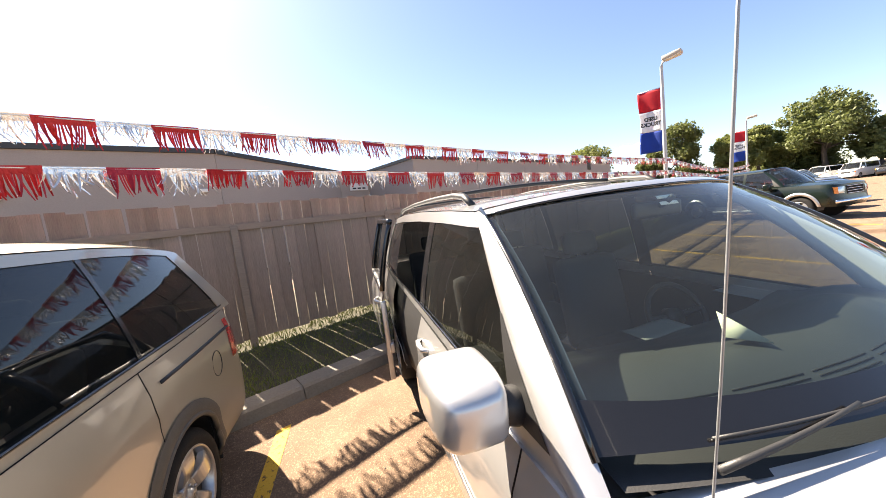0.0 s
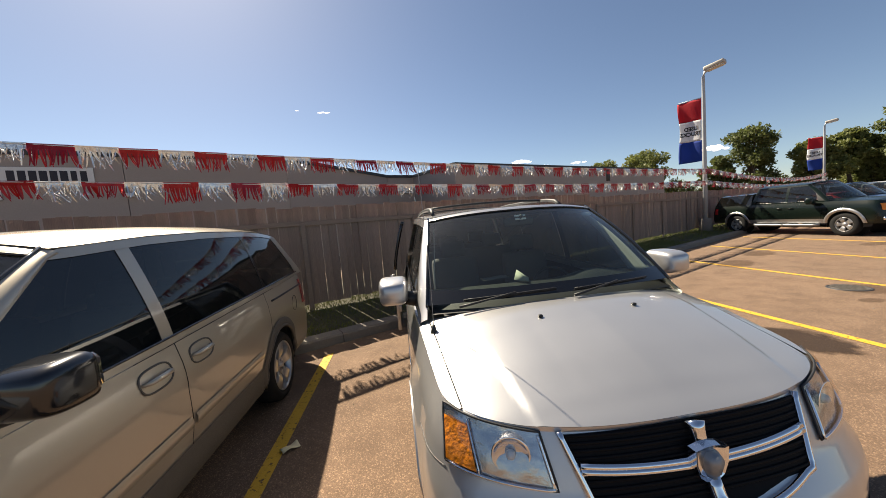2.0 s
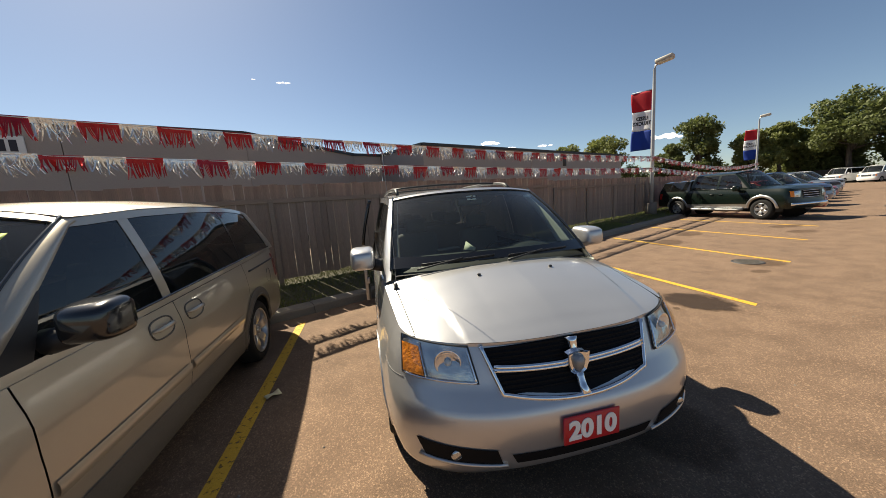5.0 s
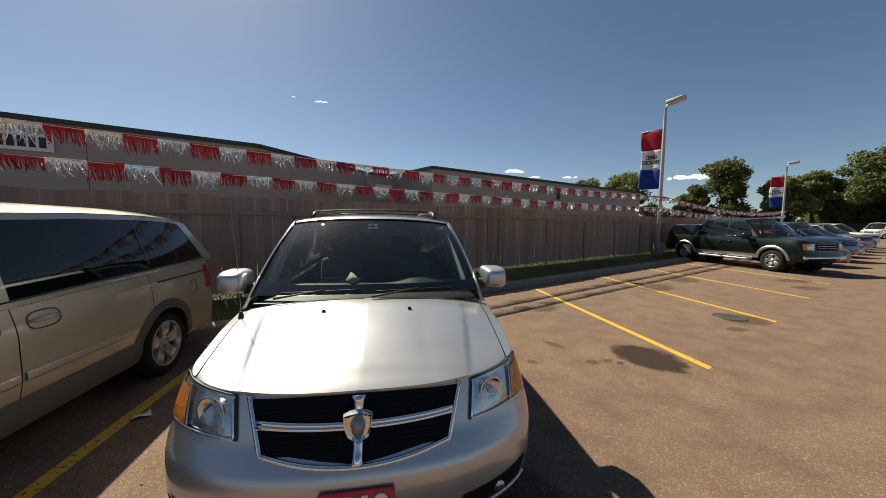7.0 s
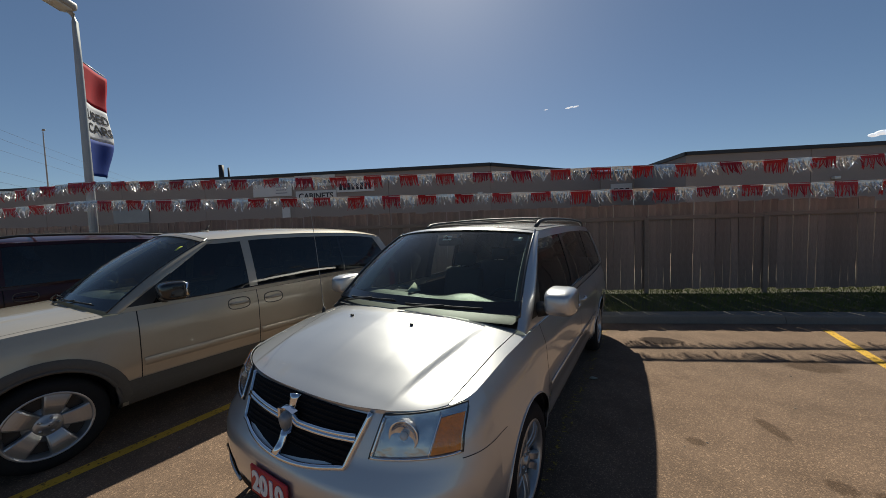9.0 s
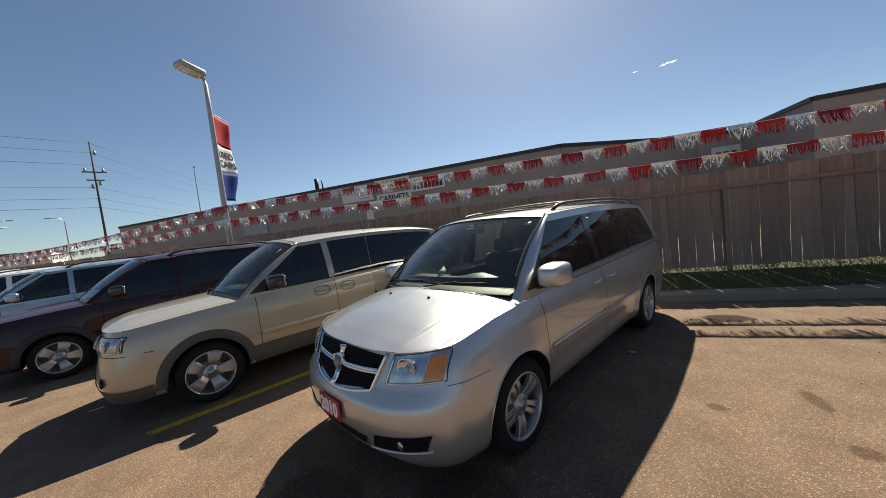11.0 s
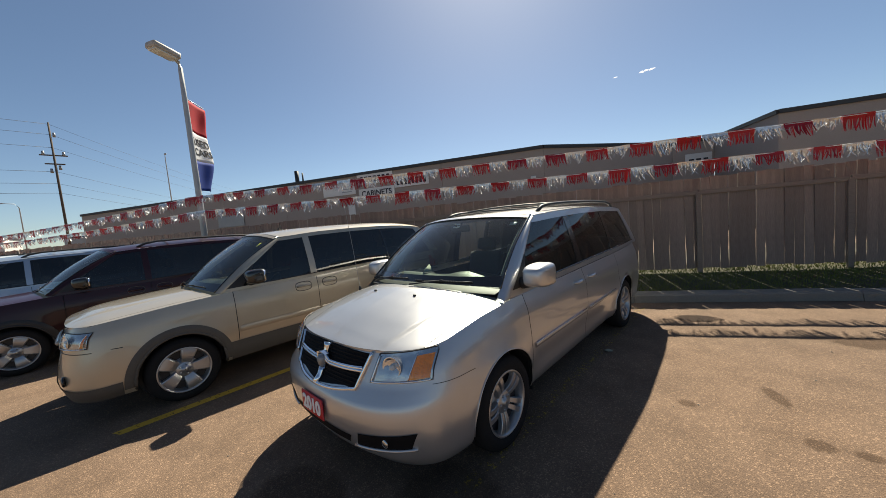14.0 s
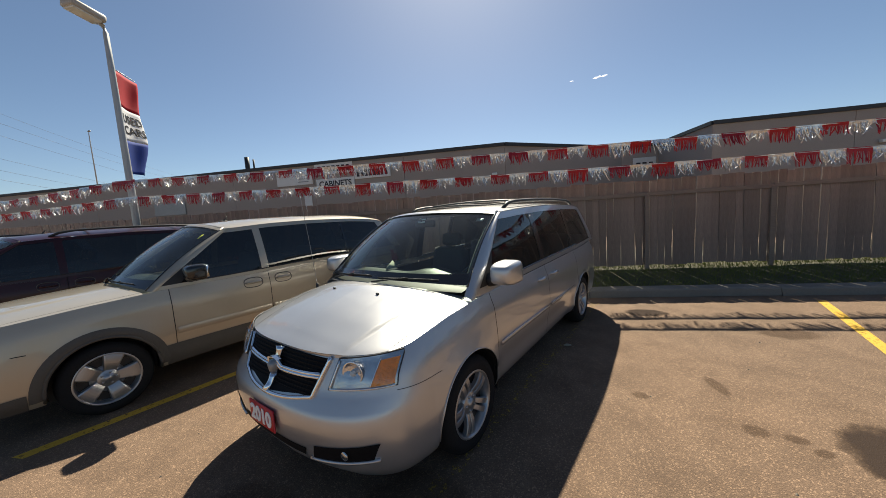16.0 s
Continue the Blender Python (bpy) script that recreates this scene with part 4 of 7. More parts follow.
def door_handle(S, parent, y, z, side, mat, round_cup=False):
    bm = bmesh.new()
    p = on_side(S, y, z)
    if round_cup:
        cup = bmesh.new()
        loop = [(0.112 * math.copysign(abs(math.cos(t)) ** 0.7, math.cos(t)), 0.060 * math.copysign(abs(math.sin(t)) ** 0.7, math.sin(t))) for t in span(0, 2 * math.pi, 24)[:-1]]
        grid(lambda k, f: Vector((on_side(S, y + loop[int(k) % 24][0] * f, z + loop[int(k) % 24][1] * f).x + 0.002, y + loop[int(k) % 24][0] * f, z + loop[int(k) % 24][1] * f)), list(range(25)), [0.98, 0.6, 0.05], cup)
        part("handle_cup", flip(cup) if side < 0 else cup, mat, parent)
        rim = bmesh.new()
        tube(rim, [(on_side(S, y + a, z + b).x + 0.003, y + a, z + b) for a, b in loop], 0.0055, 6, True)
        part("handle_rim", flip(rim) if side < 0 else rim, M_CLAD, parent)
    tube(bm, [(p.x - 0.004, y - 0.095, z), (p.x + 0.028, y - 0.07, z + 0.004), (p.x + 0.034, y, z + 0.006), (p.x + 0.028, y + 0.07, z + 0.004), (p.x - 0.004, y + 0.095, z)], [0.010, 0.014, 0.016, 0.014, 0.010], 8)
    if side < 0:
        flip(bm)
    return part("door_handle", bm, mat, parent)


def vehicle(name, S, m, paint_mat, label, category, group="", wheel=("wide", 5), detail=2, clad=None, tint=None, open_slide=False, doors=None, rack=True, mirror_mat=None):
    """Body, glass, wheels, doors and cabin of a vehicle from its measures S. Returns the Empty that holds it."""
    car = thing(name, m, label, category, group)
    step = {2: 0.055, 1: 0.10, 0: 0.16}[detail]
    nw = {2: 14, 1: 9, 0: 6}[detail]
    ws = span(0, 1, nw)
    tint = tint or M_TINT
    doors = doors or S["doors"]
    qr = 1 + S["R1"] - S["Y0"]

    def qs(y0, y1):
        return span(q_of(S, y0), q_of(S, y1), max(2, int((y1 - y0) / step)))

    # nose and tail, right round
    bm = bmesh.new()
    fq = span(-1, 1, {2: 44, 1: 24, 0: 14}[detail])
    grid(lambda q, w: Vector((math.copysign(1, q) * body_point(S, abs(q), w).x, *body_point(S, abs(q), w)[1:])), fq, ws, bm)
    bmesh.ops.remove_doubles(bm, verts=bm.verts[:], dist=0.0005)
    part("front_bumper", bm, paint_mat, car)
    bm = grid(lambda q, w: Vector((math.copysign(1, q) * body_point(S, qr + 1 - abs(q), w).x, *body_point(S, qr + 1 - abs(q), w)[1:])), fq[::-1], ws)
    part("tailgate" if not S.get("deck") else "tail_panel", bm, paint_mat, car)
    # dark inner shell behind the gaps
    bm = body_panel(S, span(1.0, qr, 30), span(0.02, 0.97, 6), 1, 0.03)
    mirrored(bm)
    part("inner_shell", bm, M_BLACK, car)
    g = 0.004
    edges = [S["Y0"], *doors, S["R1"]]
    for side in (1, -1):
        for k in range(len(edges) - 1):
            y0, y1 = edges[k] + (g if k else 0), edges[k + 1] - (g if k < len(edges) - 2 else 0)
            first, last = k == 0, k == len(edges) - 2
            if open_slide and side < 0 and k == 2:
                continue
            nm = "front_wing" if first else ("rear_quarter" if last else ("door" if detail else "door_panel"))
            d = part(nm, body_panel(S, qs(y0, y1), ws, side), paint_mat, car)
            if not first and not last and detail:
                door_handle(S, d, (y1 - 0.20) if k == 1 else (y0 + 0.18), S["handle_z"], side, paint_mat, bool(clad))
    # arch lips and wells
    for yw in S["wheels"]:
        for side in (1, -1):
            bm = bmesh.new()
            pts = []
            for t in span(-0.12, math.pi + 0.12, 26):
                y, z = yw + S["arch"] * math.cos(t), S["zw"] + S["arch"] * math.sin(t)
                pts.append(on_side(S, y, z, 0.002))
            tube(bm, pts, 0.005 if not clad else 0.016, 6)
            if side < 0:
                flip(bm)
            part("arch_lip", bm, clad or paint_mat, car)
            bm = bmesh.new()
            grid(lambda t, x: Vector((x, yw + (S["arch"] + 0.004) * math.cos(t), S["zw"] + (S["arch"] + 0.004) * math.sin(t))), span(-0.2, math.pi + 0.2, 16), [S["half"] - 0.40, S["half"] - 0.03], bm)
            vs = [bm.verts.new((S["half"] - 0.40, yw + S["arch"] * math.cos(t), S["zw"] + S["arch"] * math.sin(t))) for t in span(0, 2 * math.pi, 16)[:-1]]
            bm.faces.new(vs)
            if side < 0:
                flip(bm)
            part("wheel_well", bm, M_BLACK, car)
            if clad:
                bm = grid(lambda t, r: on_side(S, yw + r * math.cos(t), max(S["zw"] + r * math.sin(t), interp(S["sill"], yw) + 0.004), 0.006 + 0.008 * math.sin(math.pi * (r - S["arch"]) / 0.085)),
                          span(-0.05, math.pi + 0.05, 26), span(S["arch"] - 0.002, S["arch"] + 0.085, 4))
                if side < 0:
                    flip(bm)
                part("arch_trim", bm, clad, car)
    if clad:
        ya, yb = S["wheels"][0] + S["arch"] + 0.05, S["wheels"][1] - S["arch"] - 0.05
        for side in (1, -1):
            bm = grid(lambda y, z: on_side(S, y, z, 0.008), span(ya, yb, 20), span(interp(S["sill"], 2) + 0.002, 0.50, 3))
            part("sill_trim", flip(bm) if side < 0 else bm, clad, car)
            for y0, y1 in ((doors[0] + 0.02, doors[1] - 0.02), (doors[1] + 0.02, min(doors[2] - 0.02, yb))):
                bm = grid(lambda y, z: on_side(S, y, z, 0.007 + 0.007 * math.sin(math.pi * (z - 0.60) / 0.07)), span(y0, y1, 12), span(0.60, 0.67, 4))
                part("side_moulding", flip(bm) if side < 0 else bm, paint_mat, car)
        bm = grid(lambda q, w: Vector((math.copysign(1, q) * (body_point(S, abs(q), w).x + 0.006 * abs(q)), body_point(S, abs(q), w).y - 0.008 * (1 - abs(q)), body_point(S, abs(q), w).z)), fq, span(0, 0.19, 4))
        part("bumper_trim", bm, clad, car)
    # floor
    bm = bmesh.new()
    box(bm, (0, (S["Y0"] + S["R1"]) / 2, interp(S["sill"], 2) + 0.05), (S["half"] * 1.1, S["R1"] - S["Y0"] + 0.2, 0.06), 0.01)
    part("floor_pan", bm, M_BLACK, car)
    # unseen black boxes in the nose, added to stop sun leaking through the body
    bm = bmesh.new()
    y0, y1 = interp(S["nose"], 0.6) + 0.30, S["cowl"] - 0.04
    z0, z1 = interp(S["sill"], 0.6) + 0.03, interp(S["belt"], 0.4) - 0.06
    box(bm, (0, (y0 + y1) / 2, (z0 + z1) / 2), (2 * (S["half"] - 0.42), y1 - y0, z1 - z0), 0.02, seg=1)
    box(bm, (0, S["cowl"] - 0.02, (z0 + z1) / 2 + 0.03), (2 * S["half"] - 0.22, 0.03, z1 - z0 + 0.06))
    part("engine_block", bm, M_BLACK, car)
    # bonnet, with the shoulders of the wings beside it
    n = {2: 26, 1: 14, 0: 8}[detail]
    cw = S["cowl"] - 0.05

    def bonnet_at(t, a):
        yf = S["Y0"] - (S["Y0"] - interp(S["nose"], 1) + 0.006) * max(0.0, 1 - abs(a * 0.945) ** (2 / S["corner"])) ** (S["corner"] / 2)
        yb = cw - S["ws_bow"] * 0.9 * (1 - a * a)
        y = yf + (yb - yf) * t
        xe = 0.925 * wid_at(S, 1, y)
        x = a * xe
        return Vector((x, y, top_z(S, x, y) - 0.006 * math.exp(-t * 18)))

    ts = [t ** 1.4 for t in span(0, 1, n)]

    def lip(a, f):
        k = math.asin(min(1.0, (0.945 * abs(a)) ** (1 / S["corner"]))) / (math.pi / 2)
        p = body_point(S, k, 1.0)
        p.x = math.copysign(p.x, a)
        return p.lerp(bonnet_at(0, a), 0.86 * f) + Vector((0, 0.003 * f, -0.001))
    part("nose_lip", grid(lip, span(-1, 1, 2 * n), span(0, 1, 2)), paint_mat, car)
    part("bonnet", grid(bonnet_at, ts, span(-1, 1, 4 * n if detail == 2 else 2 * n)), paint_mat, car)
    for side in (1, -1):
        def shoulder(t, b):
            p = bonnet_at(t, 1.0)
            xe = wid_at(S, 1, p.y)
            yy = p.y
            x0 = p.x + 0.006
            if yy < S["Y0"]:
                c = (S["Y0"] - yy) / (S["Y0"] - interp(S["nose"], 1))
                xo = xe * max(0.0, 1 - c ** (2 / S["corner"])) ** (S["corner"] / 2)
                xo = max(xo, x0)
            else:
                xo = xe
            x = x0 + (xo - x0) * b
            return Vector((x, yy, top_z(S, min(x, xe), yy) if xo > x0 + 1e-6 else p.z))
        bm = grid(shoulder, ts, span(0, 1, 4))
        grid(lambda y, b: Vector((wid_at(S, 1, y) * (0.80 + 0.2 * b), y, interp(S["belt"], y) - 0.004 * (1 - b))), span(cw - 0.01, S["header"] + 0.1, 8), span(0, 1, 2), bm)
        part("wing_top", flip(bm) if side < 0 else bm, paint_mat, car)
    bm = grid(lambda a, b: Vector((a * 0.90 * wid_at(S, 1, cw), cw - S["ws_bow"] * 0.9 * (1 - a * a) - 0.02 + 0.14 * b, interp(S["belt"], cw) - 0.03 + S.get("ws_up", 0.02) + S["ws_rise"] * (1 - a * a) + 0.02 * b)), span(-1, 1, 20), span(0, 1, 3))
    part("scuttle", bm, M_BLACK, car)
    # windscreen and its surround
    part("windscreen", grid(lambda a, s: screen_point(S, a, s), span(-0.985, 0.985, 20), span(0.02, 0.94, 12)), S.get("screen", M_GLASS), car)
    if detail == 2:
        part("black_glass_band", grid(lambda a, f: screen_point(S, a, 0.012 + f * (0.085 + 0.040 * a ** 4)) + Vector((0, -0.002, 0.003)), span(-0.985, 0.985, 20), span(0, 1, 3)), M_GLOSSBLACK, car)
    part("roof_brow", grid(lambda a, s: screen_point(S, a, s) + Vector((0, -0.004, 0.005)) * min(1, (1.0 - s) * 40), span(-1.0, 1.0, 24), span(0.935, 1.0, 4)), paint_mat, car)
    bm = bmesh.new()
    tube(bm, [screen_point(S, a, 0.938) + Vector((0, -0.003, 0.004)) for a in span(-0.98, 0.98, 20)], 0.006, 6)
    part("top_seal", bm, M_GLOSSBLACK, car)
    for side in (1, -1):
        def pillar(s, b):
            p = screen_point(S, 0.985, s) + Vector((0.002, 0.0, 0.002))
            q = house_point(S, y_a(S, s) + S["a_wide"], min(max(s, 0.0), 0.965), 0.004)
            m_ = p.lerp(q, b)
            m_.x += 0.018 * math.sin(math.pi * b)
            return m_
        bm = grid(pillar, span(-0.09 if S.get("ws_up") else 0.0, 1, 15), span(0, 1, 5))
        part("front_pillar", flip(bm) if side < 0 else bm, paint_mat, car)
        bm = bmesh.new()
        tube(bm, [screen_point(S, 0.988, s) + Vector((0.001, 0, 0.004)) for s in span(0, 1, 12)], S.get("seal", 0.008), 6)
        part("screen_seal", flip(bm) if side < 0 else bm, M_GLOSSBLACK, car)
    # side glass and pillars
    wins = S["windows"]
    for side in (1, -1):
        for k, (a0, a1) in enumerate(wins):
            lo, hi = S["win_v"]
            first, last = k == 0, k == len(wins) - 1
            y0 = (lambda v: y_a(S, v) + S["a_wide"]) if first else (lambda v, a0=a0: a0)
            y1 = (lambda v: y_d(S, v) - S["d_wide"]) if last else (lambda v, a1=a1: a1)
            shift = (open_slide and side < 0 and k == 1)
            if shift:
                continue
            pane = house_patch(S, y0, y1, lo, hi, 12, 6, -0.004, side)
            part("window", pane, S.get("front_tint", tint) if first else tint, car)
            if not last:
                b0 = (lambda v, a1=a1: a1)
                b1 = (lambda v, k=k: wins[k + 1][0])
                part("pillar", house_patch(S, b0, b1, lo - 0.02, hi + 0.02, 2, 6, 0.0, side), (S["pillar_mat"] or (paint_mat if k == 0 or not S.get("dark_rear") else M_GLOSSBLACK)), car)
            else:
                part("rear_pillar", house_patch(S, y1, lambda v: y_d(S, v) + 0.03, 0.0, 1.0, 4, 8, 0.002, side), paint_mat, car)
        y0 = lambda v: y_a(S, v) + S["a_wide"]
        y1 = lambda v: y_d(S, v)
        part("belt_rail", house_patch(S, y0, y1, 0.0, S["win_v"][0], 24, 2, 0.003, side), paint_mat, car)
        bm = bmesh.new()
        tube(bm, [house_point(S, y, S["win_v"][0], 0.006) for y in span(S["cowl"] + 0.35, S["rear_base"] - 0.15, 24)], 0.007, 6)
        part("belt_trim", flip(bm) if side < 0 else bm, M_GLOSSBLACK, car)
        part("roof_rail", house_patch(S, y0, y1, S["win_v"][1], 1.0, 24, 3, 0.003, side), paint_mat, car)
        if first is not None and detail:
            bm = house_patch(S, lambda v: y_a(S, v) + S["a_wide"] - 0.01, lambda v: y_a(S, v) + S["a_wide"] + 0.20 * (1 - v / 0.5), S["win_v"][0], 0.49, 4, 6, 0.006, side)
            part("mirror_sail", bm, M_BLACK, car)
    # roof
    ht, rt = S["header"], S["rear_top"]

    def roof(t, a):
        y = ht + 0.02 + (rt - ht) * t - S["ws_bow"] * (1 - a * a) * (1 - t)
        yy = ht + (rt - ht) * t
        return Vector((a * (interp(S["rail_x"], yy) + 0.004), y, interp(S["rail_z"], yy) + 0.006 + S["roof_crown"] * (1 - abs(a) ** 2.6)))
    part("roof", grid(roof, span(0, 1, 18), span(-1, 1, 24)), paint_mat, car)
    if detail == 2:
        part("headliner", grid(lambda t, a: roof(0.03 + 0.94 * t, 0.96 * a) - Vector((0, 0, 0.045)), span(0, 1, 8), span(-1, 1, 10)), M_HEADLINER, car)
    # rear face of the glasshouse
    def back(a, v):
        p = house_point(S, y_d(S, v), v)
        return Vector((a * p.x, p.y + S["back_bow"] * (1 - a * a), p.z + (S["roof_crown"] * (1 - abs(a) ** 2.6)) * v ** 3))
    part("rear_frame", grid(back, span(-1, 1, 12), span(0.0, 0.16, 2)), paint_mat, car)
    part("rear_window", grid(back, span(-0.93, 0.93, 12), span(0.16, 0.90, 5)), tint, car)
    bm = grid(back, span(-1, 1, 12), span(0.90, 1.0, 2))
    grid(back, [-1, -0.93], span(0.16, 0.90, 5), bm)
    grid(back, [0.93, 1], span(0.16, 0.90, 5), bm)
    part("rear_header", bm, paint_mat, car)
    if S.get("deck"):
        yb = S["rear_base"]

        def deck(t, a):
            c = 0.9
            y = yb - 0.02 + (S["L"] - interp(S["tail"], 1) - yb) * t
            qk = max(0.0, min(1.0, (y - S["R1"]) / (S["L"] - S["R1"] - interp(S["tail"], 1))))
            xk = max(0.0, 1 - qk ** (2 / S["corner"])) ** (S["corner"] / 2)
            x = a * wid_at(S, 1, y) * max(xk, 0.02)
            return Vector((x, y, interp(S["belt"], y) + S["deck"] * (1 - a * a)))
        part("boot_lid" if category == "car" else "bed_cover", grid(deck, span(0, 1, 10), span(-1, 1, 10)), paint_mat if category == "car" else M_BLACK, car)
    if rack and detail:
        for side in (1, -1):
            bm = bmesh.new()
            x = side * (S["rail_x"][1][1] - 0.10)
            ya, yb = ht + 0.30, rt - 0.15
            zz = lambda y: interp(S["rail_z"], y) + S["roof_crown"] * 0.42
            tube(bm, [(x, ya, zz(ya)), (x, ya + 0.12, zz(ya) + 0.055), *[(x, y, zz(y) + 0.065) for y in span(ya + 0.3, yb - 0.3, 6)], (x, yb - 0.12, zz(yb) + 0.055), (x, yb, zz(yb))], [0.018, 0.02, *[0.017] * 7, 0.02, 0.018], 8)
            part("roof_rack_rail", bm, M_BLACK, car)
        for y in (ht + 0.75, rt - 0.7):
            bm = bmesh.new()
            xr = S["rail_x"][1][1] - 0.10
            zc = interp(S["rail_z"], y) + S["roof_crown"] * 0.42 + 0.068
            tube(bm, [(x, y, zc + 0.022 * (1 - (x / xr) ** 2)) for x in span(-xr, xr, 10)], 0.013, 8)
            part("roof_rack_bar", bm, M_BLACK, car)
    # cabin
    if detail:
        fl = S["floor"]
        for x in (0.40, -0.40):
            seat(car, x * S["half"] / 0.975, S["cowl"] + 1.15, fl)
        for k, y in enumerate(S["rows"]):
            seat(car, 0, y, fl, 1.25, True)
        zb = interp(S["belt"], S["cowl"])
        def dash_at(a, t):
            arch = 1 - a * a
            rise = (0.075 + 0.045 * math.exp(-((a - 0.47) / 0.2) ** 2)) * math.sin(math.pi * min(t * 1.25, 1))
            return Vector((a * S["ws_lo"] * 0.97, S["cowl"] + 0.02 + 0.62 * t - S["ws_bow"] * 0.8 * arch, zb - 0.03 + S.get("ws_up", 0.02) + S["ws_rise"] * 0.5 * arch + rise - 0.5 * max(0, t - 0.9)))
        part("dashboard", grid(dash_at, span(-1, 1, 16), span(0, 1, 12)), M_DASH, car)
        for a0 in ((-0.78, -0.48, -0.18, 0.12, 0.42) if detail == 2 else ()):
            bm = bmesh.new()
            for k in range(4):
                tube(bm, [dash_at(a0 + 0.26 * f, 0.10 + 0.024 * k) for f in span(0, 1, 6)], 0.003, 5)
            part("defroster_vent", bm, M_GRILLE, car)
        bm = bmesh.new()
        wc = Vector((0.40, S["cowl"] + 0.80, zb - 0.07))
        mt = Matrix.Translation(wc) @ Euler((radians(62), 0, 0)).to_matrix().to_4x4()
        tube(bm, [mt @ Vector((0.185 * math.cos(t), 0.185 * math.sin(t), 0)) for t in span(0, 2 * math.pi, 28)[:-1]], 0.016, 8, True)
        for t in (0.1, math.pi - 0.1, -math.pi / 2):
            tube(bm, [mt @ Vector((0, 0, -0.03)), mt @ Vector((0.18 * math.cos(t), 0.18 * math.sin(t), 0))], 0.016, 6)
        cyl(bm, mt @ Vector((0, 0, -0.06)), mt @ Vector((0, 0, 0.0)), 0.06, 0.05, 14)
        part("steering_wheel", bm, M_BLACK, car)
    bm = bmesh.new()
    cyl(bm, screen_point(S, 0, 0.86) + Vector((0, 0.01, -0.01)), screen_point(S, 0, 0.86) + Vector((0, 0.07, -0.05)), 0.012, n=8)
    p = screen_point(S, 0, 0.86) + Vector((0, 0.09, -0.06))
    box(bm, p, (0.25, 0.035, 0.07), 0.015)
    part("rear_view_mirror", bm, M_BLACK, car)
    add_wheels(S, car, *wheel)
    for side in (1, -1):
        wing_mirror(S, car, mirror_mat or paint_mat, side, S["mirror"], S["mirror_size"])
    # wipers
    if detail:
        for x0, x1 in ((0.05, 0.62), (-0.62, -0.06)):
            bm = bmesh.new()
            pts = [screen_point(S, x / S["ws_lo"], 0.022 + 0.035 * (x - x0)) + Vector((0, -0.008, 0.012)) for x in span(x0, x1, 10)]
            tube(bm, pts, 0.0042, 6)
            tube(bm, [p + Vector((0, 0.003, -0.006)) for p in pts], 0.003, 4)
            arm = [screen_point(S, x / S["ws_lo"], -0.035 + 0.075 * f) + Vector((0, -0.014, 0.020 - 0.004 * f)) for f, x in ((f, x0 - 0.03 + 0.34 * f) for f in span(0, 1, 5))]
            tube(bm, arm, [0.009, 0.008, 0.007, 0.006, 0.005, 0.005], 6)
            part("wiper", bm, M_BLACK, car)
    return car


def front_patch(S, corners, nu, nv, off, bulge=0.0):
    """A sheet on the nose inside four (x, z) corners: inner low, outer low, outer high, inner high."""
    (x0, z0), (x1, z1), (x2, z2), (x3, z3) = corners

    def fn(u, v):
        x = (x0 * (1 - u) + x1 * u) * (1 - v) + (x3 * (1 - u) + x2 * u) * v
        z = (z0 * (1 - u) + z1 * u) * (1 - v) + (z3 * (1 - u) + z2 * u) * v
        o = off + bulge * math.sin(math.pi * u) * math.sin(math.pi * v)
        p = on_front(S, x, z, o)
        p.x += (o * 0.7 if x > 0 else -o * 0.7)
        return p
    return grid(fn, span(0, 1, nu), span(0, 1, nv))


